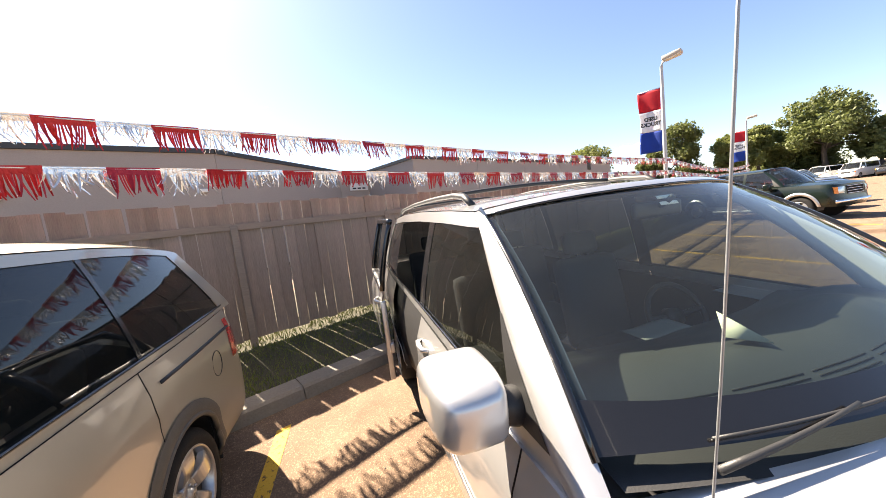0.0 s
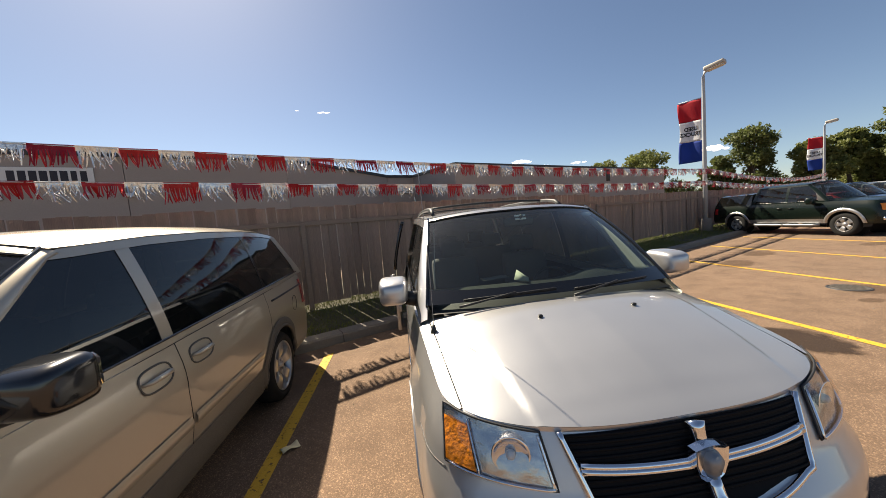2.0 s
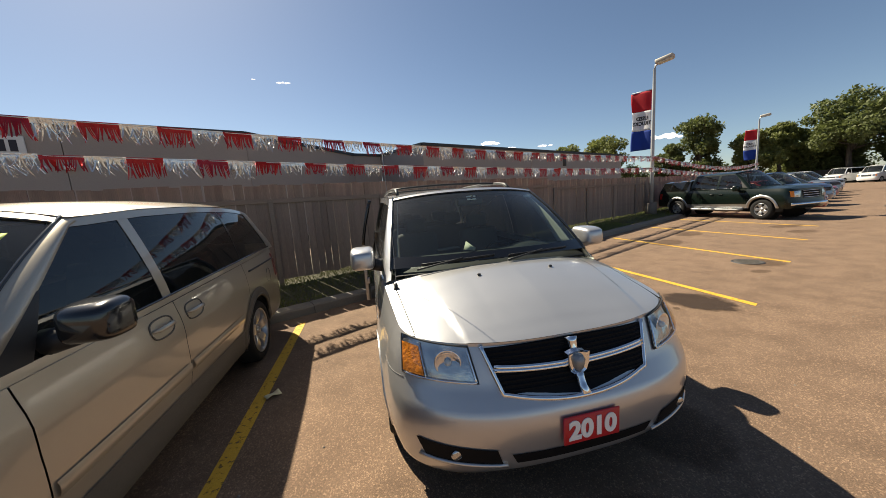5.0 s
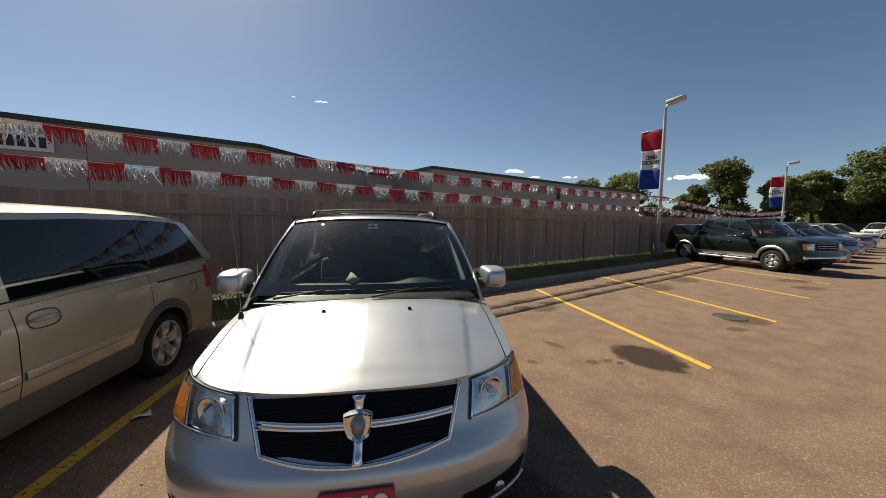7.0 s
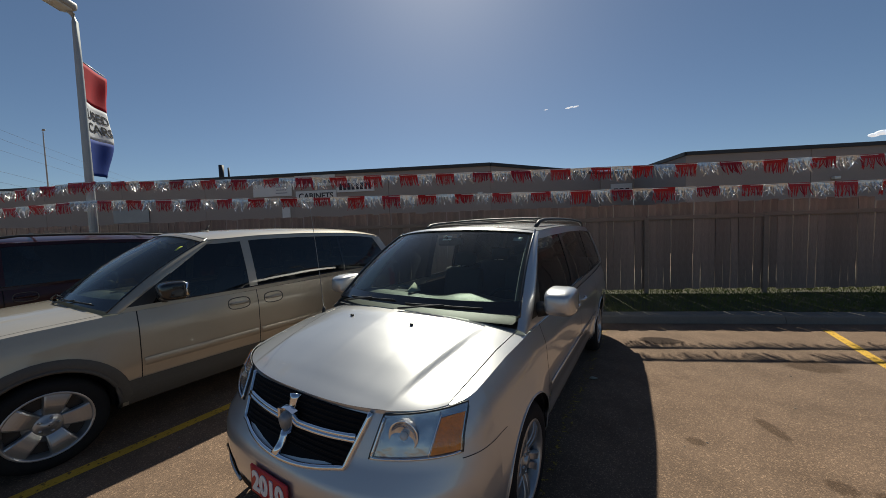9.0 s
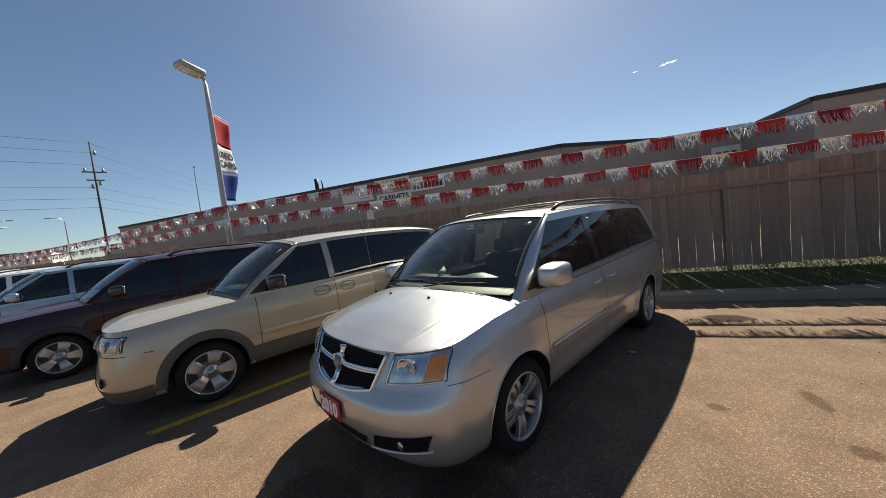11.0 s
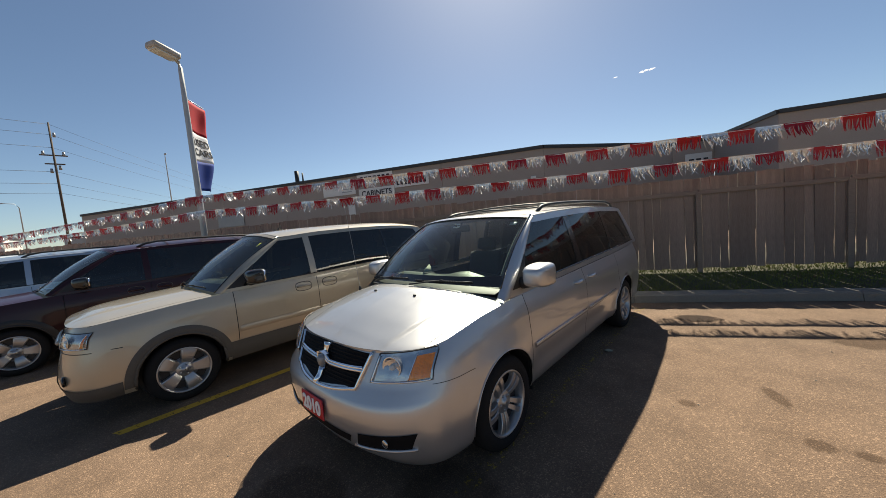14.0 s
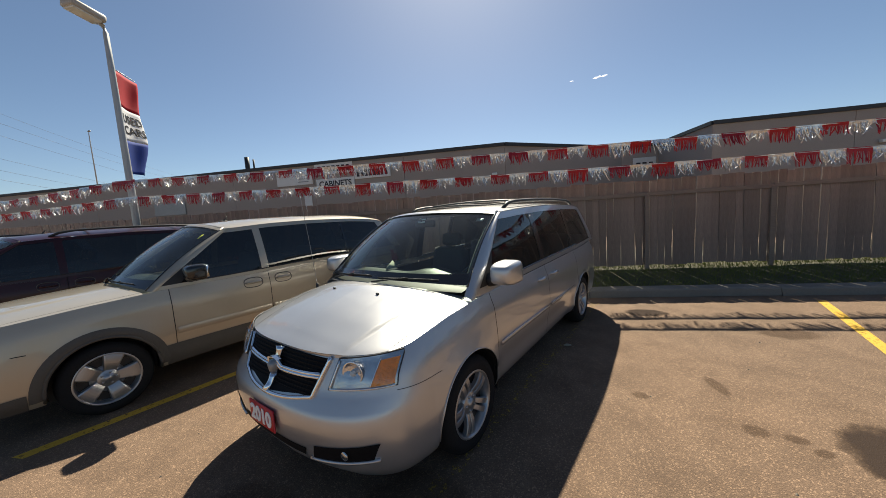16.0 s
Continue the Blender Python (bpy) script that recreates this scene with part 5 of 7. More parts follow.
def headlight(S, car, corners, side, amber=0.72):
    """A clear-lensed lamp on the nose: faceted reflector, round bowl with its bulb, amber outer cell, bright trim, seal."""
    hl = new("headlight")
    hl.parent = car
    (x0, z0), (x1, z1), (x2, z2), (x3, z3) = corners

    def at(u, v, off):
        x = (x0 * (1 - u) + x1 * u) * (1 - v) + (x3 * (1 - u) + x2 * u) * v
        z = (z0 * (1 - u) + z1 * u) * (1 - v) + (z3 * (1 - u) + z2 * u) * v
        q = on_front(S, x, z, off)
        q.x += off * 0.7
        return q

    def add(nm, bm, mt, label=""):
        part(nm, flip(bm) if side < 0 else bm, mt, hl, label)

    add("reflector", grid(lambda u, v: at(u, v, 0.004 + 0.004 * abs(math.sin(9 * u)) * math.sin(math.pi * v)), span(0, 1, 36), span(0, 1, 8)), M_REFLECT)
    # the amber cell bows inwards
    add("turn_signal", grid(lambda t, v: at(amber + 0.07 * v + (0.975 - amber - 0.07 * v) * t, v, 0.018 - 0.006 * math.sin(math.pi * t) * math.sin(math.pi * v)), span(0, 1, 12), span(0.10, 0.84, 10)), M_AMBER, "amber turn signal")
    bm = bmesh.new()
    tube(bm, [at(amber - 0.015 + 0.07 * v, v, 0.014) for v in span(0.06, 0.94, 12)], 0.004, 6)
    add("cell_rim", bm, M_CHROME)
    h = abs(z3 - z0)
    q = at(0.52 * amber, 0.52, 0.006)
    d = Vector((0.30, -1, 0.05)).normalized()
    m = Matrix.Translation(q) @ d.to_track_quat("Z", "Y").to_matrix().to_4x4()
    bm = bmesh.new()
    prof = [(0.42, 0.010), (0.40, 0.013), (0.36, 0.006), (0.25, 0.001), (0.12, -0.002)]
    rings = [[bm.verts.new(m @ Vector((h * r * math.cos(t), h * r * math.sin(t), z))) for t in span(0, 2 * math.pi, 24)[:-1]] for r, z in prof]
    for ra, rb in zip(rings, rings[1:]):
        for j in range(24):
            bm.faces.new((ra[j], ra[(j + 1) % 24], rb[(j + 1) % 24], rb[j]))
    add("lamp_bowl", bm, M_CHROME)
    bm = bmesh.new()
    bmesh.ops.create_uvsphere(bm, u_segments=14, v_segments=8, radius=h * 0.11, matrix=m @ Matrix.Translation((0, 0, 0.004)))
    add("bulb", bm, M_LAMPGLASS)
    add("lens", grid(lambda u, v: at(u, v, 0.019 + 0.010 * math.sin(math.pi * u) * math.sin(math.pi * v)), span(0, 1, 16), span(0, 1, 8)), M_LENS)
    edge = [(u, 0.03) for u in span(0.02, 0.98, 14)][::-1] + [(0.02, v) for v in span(0.08, 0.94, 8)]
    bm = bmesh.new()
    tube(bm, [at(u, v, 0.012) for u, v in edge], 0.006, 6)
    add("lamp_trim", bm, M_CHROME)
    ring = [(u, 0) for u in span(0, 1, 14)[:-1]] + [(1, v) for v in span(0, 1, 8)[:-1]] + [(u, 1) for u in span(1, 0, 14)[:-1]] + [(0, v) for v in span(1, 0, 8)[:-1]]
    bm = bmesh.new()
    tube(bm, [at(u, v, 0.006) for u, v in ring], 0.0045, 6, True)
    add("lamp_seal", bm, M_BLACK)
    return hl

# measures of the silver minivan (m)
VAN = dict(L=5.14, Y0=0.52, R1=4.85, corner=0.78, half=0.975, tf=0.10, tf_y=1.5,
    nose=[(0, 0.10), (0.14, 0.01), (0.24, -0.02), (0.46, -0.045), (0.60, -0.042), (0.65, -0.018), (0.70, 0.035), (0.84, 0.08), (1, 0.13)], tail=[(0, 0.05), (0.3, 0.0), (1, 0.06)],
    wid=[(0, 0.885), (0.08, 0.925), (0.35, 0.965), (0.6, 0.975), (0.85, 0.955), (1, 0.915)],
    sill=[(0, 0.20), (0.5, 0.22), (1.4, 0.26), (3.6, 0.26), (5.14, 0.26)],
    belt=[(0.05, 0.885), (0.2, 0.905), (0.45, 0.955), (0.8, 1.02), (1.2, 1.06), (2.0, 1.07), (3.7, 1.09), (5.1, 1.12)],
    crown=[(0.05, 0.01), (0.25, 0.05), (0.5, 0.085), (0.85, 0.12), (1.2, 0.12)], ridge=0.014, ridge_w=0.022, ridge_x=[(0.1, 0.525), (0.75, 0.64), (1.0, 0.67)], fold=0.011, flare=0.020,
    cowl=1.165, header=1.915, rear_base=5.06, rear_top=4.88, rail_x=[(1, 0.738), (2.0, 0.738), (3.5, 0.75), (5, 0.69)], rail_z=[(1.0, 1.69), (1.93, 1.69), (2.3, 1.71), (3.0, 1.73), (3.8, 1.73), (4.6, 1.705), (5, 1.665)],
    ws_lo=0.848, ws_hi=0.722, seal=0.010, ws_bow=0.19, ws_rise=0.035, ws_up=0.085, roof_crown=0.045, a_wide=0.004, d_wide=0.16, back_bow=0.04,
    wheels=(0.95, 4.04), zw=0.345, arch=0.395, tyre_r=0.345, rim_r=0.235, handle_z=0.965, doors=[1.34, 2.60, 3.76],
    windows=[(1.2, 2.56), (2.68, 3.72), (3.82, 4.8)], win_v=(0.09, 0.90), pillar_mat=M_GLOSSBLACK,
    floor=0.52, rows=(3.25, 4.2), mirror=(1.045, 1.45, 1.22), mirror_size=(0.20, 0.205, 0.18))
van = vehicle("minivan", VAN, pose(0, 0, 0), M_SILVER, "silver minivan with chrome crossbar grille and open sliding door", "minivan", wheel=("double", 5), open_slide=True, detail=2)

# nose of the silver minivan
gr = new("grille")
gr.parent = van
for side in (1, -1):
    bm = front_patch(VAN, ((0.0, 0.655), (0.405, 0.69), (0.476, 0.894), (0.0, 0.902)), 14, 8, 0.004)
    part("grille_mesh", flip(bm) if side < 0 else bm, M_GRILLE, gr)
    for z in span(0.70, 0.89, 9):
        bm = bmesh.new()
        tube(bm, [on_front(VAN, x, z, 0.006) for x in span(0.02, 0.40 + (z - 0.69) * 0.30, 8)], 0.006, 5)
        part("grille_slat", flip(bm) if side < 0 else bm, M_GRILLE, gr)
bm = bmesh.new()
ring = [(-0.482 + 0.072 * t, 0.905 - 0.217 * t) for t in span(0, 0.9, 9)] + [(x, 0.65 + 0.038 * (x / 0.41) ** 2) for x in span(-0.41, 0.41, 20)] + [(0.41 + 0.072 * t, 0.688 + 0.217 * t) for t in span(0.1, 1, 9)]
tube(bm, [on_front(VAN, x, z, 0.008) for x, z in ring], 0.0125, 8)
part("grille_frame", bm, M_CHROME, gr)
bm = bmesh.new()
for dz in (-0.007, 0.008):
    tube(bm, [on_front(VAN, x, 0.782 + dz + 0.02 * (x / 0.43) ** 2, 0.012) for x in span(-0.435, 0.435, 24)], 0.0125, 8)
part("crossbar", bm, M_CHROME, gr)
bm = bmesh.new()
tube(bm, [on_front(VAN, 0.0, z, 0.016) for z in span(0.81, 0.90, 4)], [0.024, 0.024, 0.026, 0.030, 0.034], 10)
tube(bm, [on_front(VAN, 0.0, z, 0.016) for z in span(0.652, 0.74, 4)], [0.024, 0.026, 0.026, 0.026, 0.024], 10)
part("upright_bar", bm, M_CHROME, gr)
bm = bmesh.new()
p = on_front(VAN, 0, 0.785, 0.040)
shield = [(-0.062, 0.062), (-0.03, 0.072), (0, 0.076), (0.03, 0.072), (0.062, 0.062), (0.060, 0.0), (0.045, -0.045), (0.0, -0.082), (-0.045, -0.045), (-0.060, 0.0)]
lo = [bm.verts.new(p + Vector((x * 1.05, 0.03, z * 0.95))) for x, z in shield]
hi = [bm.verts.new(p + Vector((x * 1.0, 0, z * 0.9))) for x, z in shield]
mi = [bm.verts.new(p + Vector((x * 0.82, 0.006, z * 0.74))) for x, z in shield]
for a, b in ((lo, hi), (hi, mi)):
    for k in range(len(shield)):
        bm.faces.new((a[k], a[(k + 1) % len(shield)], b[(k + 1) % len(shield)], b[k]))
bm.faces.new(mi)
part("badge", bm, M_CHROME, gr, "plain chrome shield badge", smooth=False)
bm = bmesh.new()
tube(bm, [p + Vector((0, 0.003, z)) for z in (0.045, 0.02, -0.02, -0.052)], [0.020, 0.034, 0.026, 0.006], 10)
part("badge_relief", bm, M_STEELGREY, gr)

for side in (1, -1):
    headlight(VAN, van, ((0.515, 0.742), (0.870, 0.772), (0.850, 0.944), (0.540, 0.905)), side, 0.69)
    # fog lamp in its dark pocket
    fg = new("fog_lamp")
    fg.parent = van
    bm = front_patch(VAN, ((0.44, 0.345), (0.80, 0.385), (0.84, 0.485), (0.47, 0.440)), 10, 5, 0.004)
    part("fog_pocket", flip(bm) if side < 0 else bm, M_GRILLE, fg)
    bm = bmesh.new()
    q = on_front(VAN, 0.66, 0.415, 0.004)
    bmesh.ops.create_uvsphere(bm, u_segments=16, v_segments=10, radius=0.030, matrix=Matrix.Translation(q) @ Matrix.Diagonal((1.1, 0.35, 0.9, 1)))
    part("fog_lens", flip(bm) if side < 0 else bm, M_REFLECT, fg)
    bm = bmesh.new()
    tube(bm, [on_front(VAN, x, 0.340 + (x - 0.42) * 0.10, 0.008) for x in span(0.42, 0.83, 10)], 0.010, 6)
    part("fog_trim", flip(bm) if side < 0 else bm, M_SILVER, fg)
    # bumper joint and the side moulding
    bm = bmesh.new()
    tube(bm, [p_ for p_ in (body_point(VAN, q_, (0.736 - interp(VAN["sill"], body_point(VAN, q_, 0.6).y)) / (interp(VAN["belt"], body_point(VAN, q_, 0.6).y) - interp(VAN["sill"], body_point(VAN, q_, 0.6).y))) for q_ in span(0.5, 1.10, 30)) if p_.x > 0.868], 0.0020, 5)
    part("bumper_joint", flip(bm) if side < 0 else bm, M_BLACK, van)
    for y0, y1 in ((1.40, 2.57), (2.64, 3.62)):
        if side < 0 and y0 > 2:
            continue
        bm = grid(lambda y, z: on_side(VAN, y, z, 0.003 + 0.008 * math.sin(math.pi * (z - 0.605) / 0.045)), span(y0, y1, 14), span(0.605, 0.65, 5))
        part("side_moulding", flip(bm) if side < 0 else bm, M_SILVER, van)
        bm = bmesh.new()
        tube(bm, [on_side(VAN, y, 0.648, 0.007) for y in span(y0 + 0.02, y1 - 0.02, 12)], 0.0035, 6)
        part("chrome_strip", flip(bm) if side < 0 else bm, M_CHROME, van)
bm = front_patch(VAN, ((-0.37, 0.345), (0.37, 0.345), (0.40, 0.405), (-0.40, 0.405)), 18, 4, 0.003)
part("lower_intake", bm, M_GRILLE, van)

# red year sign on the bumper
pl = new("year_sign")
pl.parent = van
bm = bmesh.new()
pc = on_front(VAN, 0, 0.505, 0.014)
box(bm, pc, (0.315, 0.012, 0.148), 0.006, seg=1)
part("sign_plate", bm, M_PLATE_RED, pl, "red sign plate")
text_mesh("2010", 0.132, 0.002, M_WHITEPRINT, "sign_letters", pl, Matrix.Translation(pc + Vector((0, -0.009, -0.002))) @ pose(0, 0, 0, 90, 0, 0), bold=0.006, label="white numerals 2010")

# washer jets and aerial
for x in (0.27, -0.27):
    bm = bmesh.new()
    z = top_z(VAN, x, 0.75)
    box(bm, (x, 0.75, z + 0.006), (0.024, 0.018, 0.014), 0.005)
    part("washer_jet", bm, M_BLACK, van)
ae = new("aerial")
ae.parent = van
bm = bmesh.new()
az = top_z(VAN, 0.82, 0.97)
cyl(bm, (-0.825, 0.935, az - 0.02), (-0.825, 0.935, az + 0.035), 0.022, 0.010, 10)
part("aerial_foot", bm, M_BLACK, ae)
bm = bmesh.new()
tube(bm, [(-0.825 - 0.010 * t + 0.006 * math.sin(4 * t), 0.935 - 0.075 * t, az + (1.965 - az) * t) for t in span(0.03, 1, 10)], 0.0020, 6)
part("aerial_rod", bm, M_STEELGREY, ae)

# open sliding door on the far side, slid back along the quarter panel
sd = new("sliding_door")
sd.parent, sd.matrix_basis = van, pose(-0.15, 0.92, 0)
part("door_skin", (lambda b, t: b)(body_panel(VAN, span(q_of(VAN, 2.605), q_of(VAN, 3.755), 20), span(0, 1, 14), -1), 0.0), M_SILVER, sd)
part("window", house_patch(VAN, lambda v: 2.70, lambda v: 3.70, 0.09, 0.90, 8, 6, 0, -1), M_TINT, sd)
for y0, y1 in ((2.61, 2.70), (3.70, 3.755)):
    part("door_frame", solid(house_patch(VAN, lambda v: y0, lambda v: y1, 0.0, 0.97, 2, 6, 0, -1), -0.04), M_GLOSSBLACK, sd)
part("door_frame_top", solid(house_patch(VAN, lambda v: 2.61, lambda v: 3.755, 0.90, 0.97, 8, 2, 0, -1), -0.04), M_GLOSSBLACK, sd)
part("door_sill", solid(house_patch(VAN, lambda v: 2.61, lambda v: 3.755, 0.0, 0.09, 8, 2, 0, -1), -0.04), M_SILVER, sd)
bm = bmesh.new()
box(bm, (-0.93, 2.62, 0.62), (0.05, 0.03, 0.74), 0.008)
box(bm, (-0.90, 2.615, 0.55), (0.04, 0.05, 0.09), 0.008)
part("door_edge", bm, M_SILVER, sd)
door_handle(VAN, sd, 2.80, 0.965, -1, M_SILVER)

# loose papers and the sticker inside the glass
bm = bmesh.new()
q = screen_point(VAN, 0.0, 0.9)
box(bm, (0, 0, 0), (0.09, 0.002, 0.016))
box(bm, (0, 0, -0.03), (0.09, 0.002, 0.016))
bmesh.ops.transform(bm, matrix=Matrix.Translation(q + Vector((0.0, 0.012, -0.03))) @ pose(0, 0, 0, -32), verts=bm.verts)
part("dealer_mark", bm, M_WHITEPRINT, van)

bm = bmesh.new()
box(bm, (0, 0, 0), (0.075, 0.002, 0.040))
bmesh.ops.transform(bm, matrix=Matrix.Translation(screen_point(VAN, 0.84, 0.85) + Vector((0, 0.012, -0.012))) @ pose(0, 0, 0, -52), verts=bm.verts)
part("windscreen_label", bm, M_STEELGREY, van)

pp = new("dashboard_papers")
pp.parent = van
bm = bmesh.new()
fold = [bm.verts.new(q) for q in ((-0.205, 1.318, 1.222), (-0.130, 1.235, 1.216), (-0.166, 1.366, 1.285), (-0.085, 1.345, 1.222))]
for tri in ((0, 1, 2), (1, 3, 2)):
    bm.faces.new([fold[k] for k in tri])
part("folded_card", solid(bm, 0.002), M_PAPER, pp)
bm = bmesh.new()
grid(lambda u_, v_: Vector((-0.30 + 0.20 * u_, 1.47 + 0.10 * v_, 1.222 + 0.004 * math.sin(5 * u_))), span(-0.5, 0.5, 5), span(-0.5, 0.5, 4), bm)
part("sheet", solid(bm, 0.002), M_DASHCARD, pp)
# pale trim on the inner faces of the screen pillars
for side in (1, -1):
    def inner(s_, t):
        q = screen_point(VAN, 0.955, s_)
        w = (0.05 + 0.15 * (1 - s_)) * t
        return Vector((q.x - 0.02 - 0.10 * w, q.y + 0.035 + w, q.z - 0.015 - 0.10 * w))
    bm = grid(inner, span(0.08, 0.93, 12), span(0, 1, 4))
    for v_ in bm.verts:
        v_.co.x *= side
    part("pillar_trim", solid(bm, 0.006), M_HEADLINER, van, "pale moulded pillar trim")

# ---- the champagne and maroon minivans: one model ----
UVAN = dict(L=5.19, Y0=0.46, R1=4.90, corner=0.70, half=0.92, tf=0.07, tf_y=1.6, flare=0.010,
    nose=[(0, 0.06), (0.25, 0.0), (0.45, 0.02), (0.62, 0.05), (0.85, 0.07), (1, 0.12)], tail=[(0, 0.03), (0.3, 0.0), (1, 0.05)],
    wid=[(0, 0.86), (0.1, 0.90), (0.4, 0.92), (0.6, 0.92), (0.85, 0.91), (1, 0.88)],
    sill=[(0, 0.27), (0.5, 0.27), (1.4, 0.28), (5.2, 0.30)],
    belt=[(0.05, 0.96), (0.4, 1.015), (0.9, 1.06), (1.4, 1.09), (2.5, 1.105), (5.1, 1.16)],
    crown=[(0.05, 0.02), (0.3, 0.06), (1.4, 0.075)], ridge=0.012, ridge_x=[(0.1, 0.40), (1.2, 0.46)],
    cowl=1.34, header=2.16, rear_base=5.10, rear_top=4.80, rail_x=[(1, 0.68), (2.0, 0.68), (3.5, 0.70), (5, 0.66)], rail_z=[(1.0, 1.695), (2.2, 1.695), (2.7, 1.73), (3.3, 1.742), (4.0, 1.732), (4.4, 1.708), (4.7, 1.672), (5, 1.615)],
    ws_lo=0.855, ws_hi=0.665, ws_bow=0.14, ws_rise=0.055, roof_crown=0.082, a_wide=0.05, d_wide=0.17, back_bow=0.05,
    wheels=(0.95, 4.0), zw=0.345, arch=0.40, tyre_r=0.345, rim_r=0.242, handle_z=0.995, doors=[1.50, 2.55, 3.80],
    dark_rear=True, windows=[(1.5, 2.49), (2.58, 3.86), (3.89, 4.9)], win_v=(0.07, 0.925), pillar_mat=None, front_tint=M_TINT,
    floor=0.55, rows=(3.5, 4.35), mirror=(1.035, 1.76, 1.25), mirror_size=(0.21, 0.15, 0.175))


def minivan_face(S, car, mat, sign=False):
    """Grille, lamps and trim of the second minivan model."""
    g_ = new("grille")
    g_.parent = car
    bm = front_patch(S, ((-0.36, 0.76), (0.36, 0.76), (0.42, 0.94), (-0.42, 0.94)), 16, 6, 0.003)
    part("grille_mesh", bm, M_GLOSSBLACK, g_)
    bm = bmesh.new()
    tube(bm, [on_front(S, x, 0.835, 0.014) for x in span(-0.39, 0.39, 16)], 0.022, 8)
    part("grille_bar", bm, mat, g_)
    for side in (1, -1):
        headlight(S, car, ((0.48, 0.79), (0.845, 0.80), (0.836, 0.945), (0.47, 0.945)), side, 0.91)
        bm = bmesh.new()
        q = on_front(S, 0.64, 0.50, 0.004)
        bmesh.ops.create_uvsphere(bm, u_segments=14, v_segments=8, radius=0.055, matrix=Matrix.Translation(q) @ Matrix.Diagonal((1.2, 0.35, 0.9, 1)))
        part("fog_lens", flip(bm) if side < 0 else bm, M_GLOSSBLACK, car)
        bm = bmesh.new()
        tube(bm, [on_front(S, x, 0.755, 0.0) for x in span(0.42, 0.90, 12)] + [on_side(S, 0.50, 0.75, 0.0)], 0.004, 5)
        part("bumper_joint", flip(bm) if side < 0 else bm, M_BLACK, car)
        bm = grid(lambda y, z: on_side(S, y, z, 0.004), span(4.82, 4.90, 3), span(0.80, 1.10, 6))
        grid(lambda q, z: Vector((body_point(S, 1 + S["R1"] - S["Y0"] + q, (z - 0.30) / 0.82).x + 0.006, body_point(S, 1 + S["R1"] - S["Y0"] + q, (z - 0.30) / 0.82).y + 0.004, z)), span(0, 0.45, 6), span(0.80, 1.10, 6), bm)
        part("tail_lamp", flip(bm) if side < 0 else bm, M_REDLENS, car)
        bm = bmesh.new()
        tube(bm, [on_side(S, y, 1.035, 0.002) for y in span(3.90, 4.86, 14)], 0.010, 6)
        part("slide_rail", flip(bm) if side < 0 else bm, M_BLACK, car)
    bm = front_patch(S, ((-0.40, 0.40), (0.40, 0.40), (0.40, 0.50), (-0.40, 0.50)), 14, 4, 0.003)
    part("lower_intake", bm, M_BLACK, car)
    bm = bmesh.new()
    z = interp(S["rail_z"], 2.4) + S["roof_crown"]
    box(bm, (0.0, 2.42, z + 0.012), (0.045, 0.10, 0.022), 0.008)
    tube(bm, [(0, 2.43, z + 0.015), (0, 2.48, z + 0.085)], [0.010, 0.006], 8)
    part("roof_aerial", bm, M_BLACK, car)
    bm = bmesh.new()
    p = on_side(S, 4.55, 0.86, 0.001)
    tube(bm, [(p.x, 4.52 + 0.075 * math.cos(t), 0.87 + 0.085 * math.sin(t)) for t in span(0, 2 * math.pi, 24)[:-1]], 0.003, 5, True)
    part("fuel_flap", bm, M_BLACK, car)


beige = vehicle("minivan", UVAN, pose(-3.18, -1.40, 0), M_BEIGE, "champagne minivan with grey lower cladding and black mirrors", "minivan", group="parked row", clad=M_CLAD, rack=False, mirror_mat=M_GLOSSBLACK, detail=2)
minivan_face(UVAN, beige, M_BEIGE)
bm = bmesh.new()
q = screen_point(UVAN, 0.80, 0.80)
box(bm, (0, 0, 0), (0.055, 0.002, 0.075))
bmesh.ops.transform(bm, matrix=Matrix.Translation(q + Vector((0, 0.012, -0.012))) @ pose(0, 0, 0, -55), verts=bm.verts)
part("windscreen_sticker", bm, M_STICKER, beige)
maroon = vehicle("minivan", UVAN, pose(-6.55, -2.90, 0), M_MAROON, "dark maroon minivan with roof rack and dark trim", "minivan", group="parked row", clad=M_BLACK, rack=True, mirror_mat=M_GLOSSBLACK, detail=1)
minivan_face(UVAN, maroon, M_MAROON)

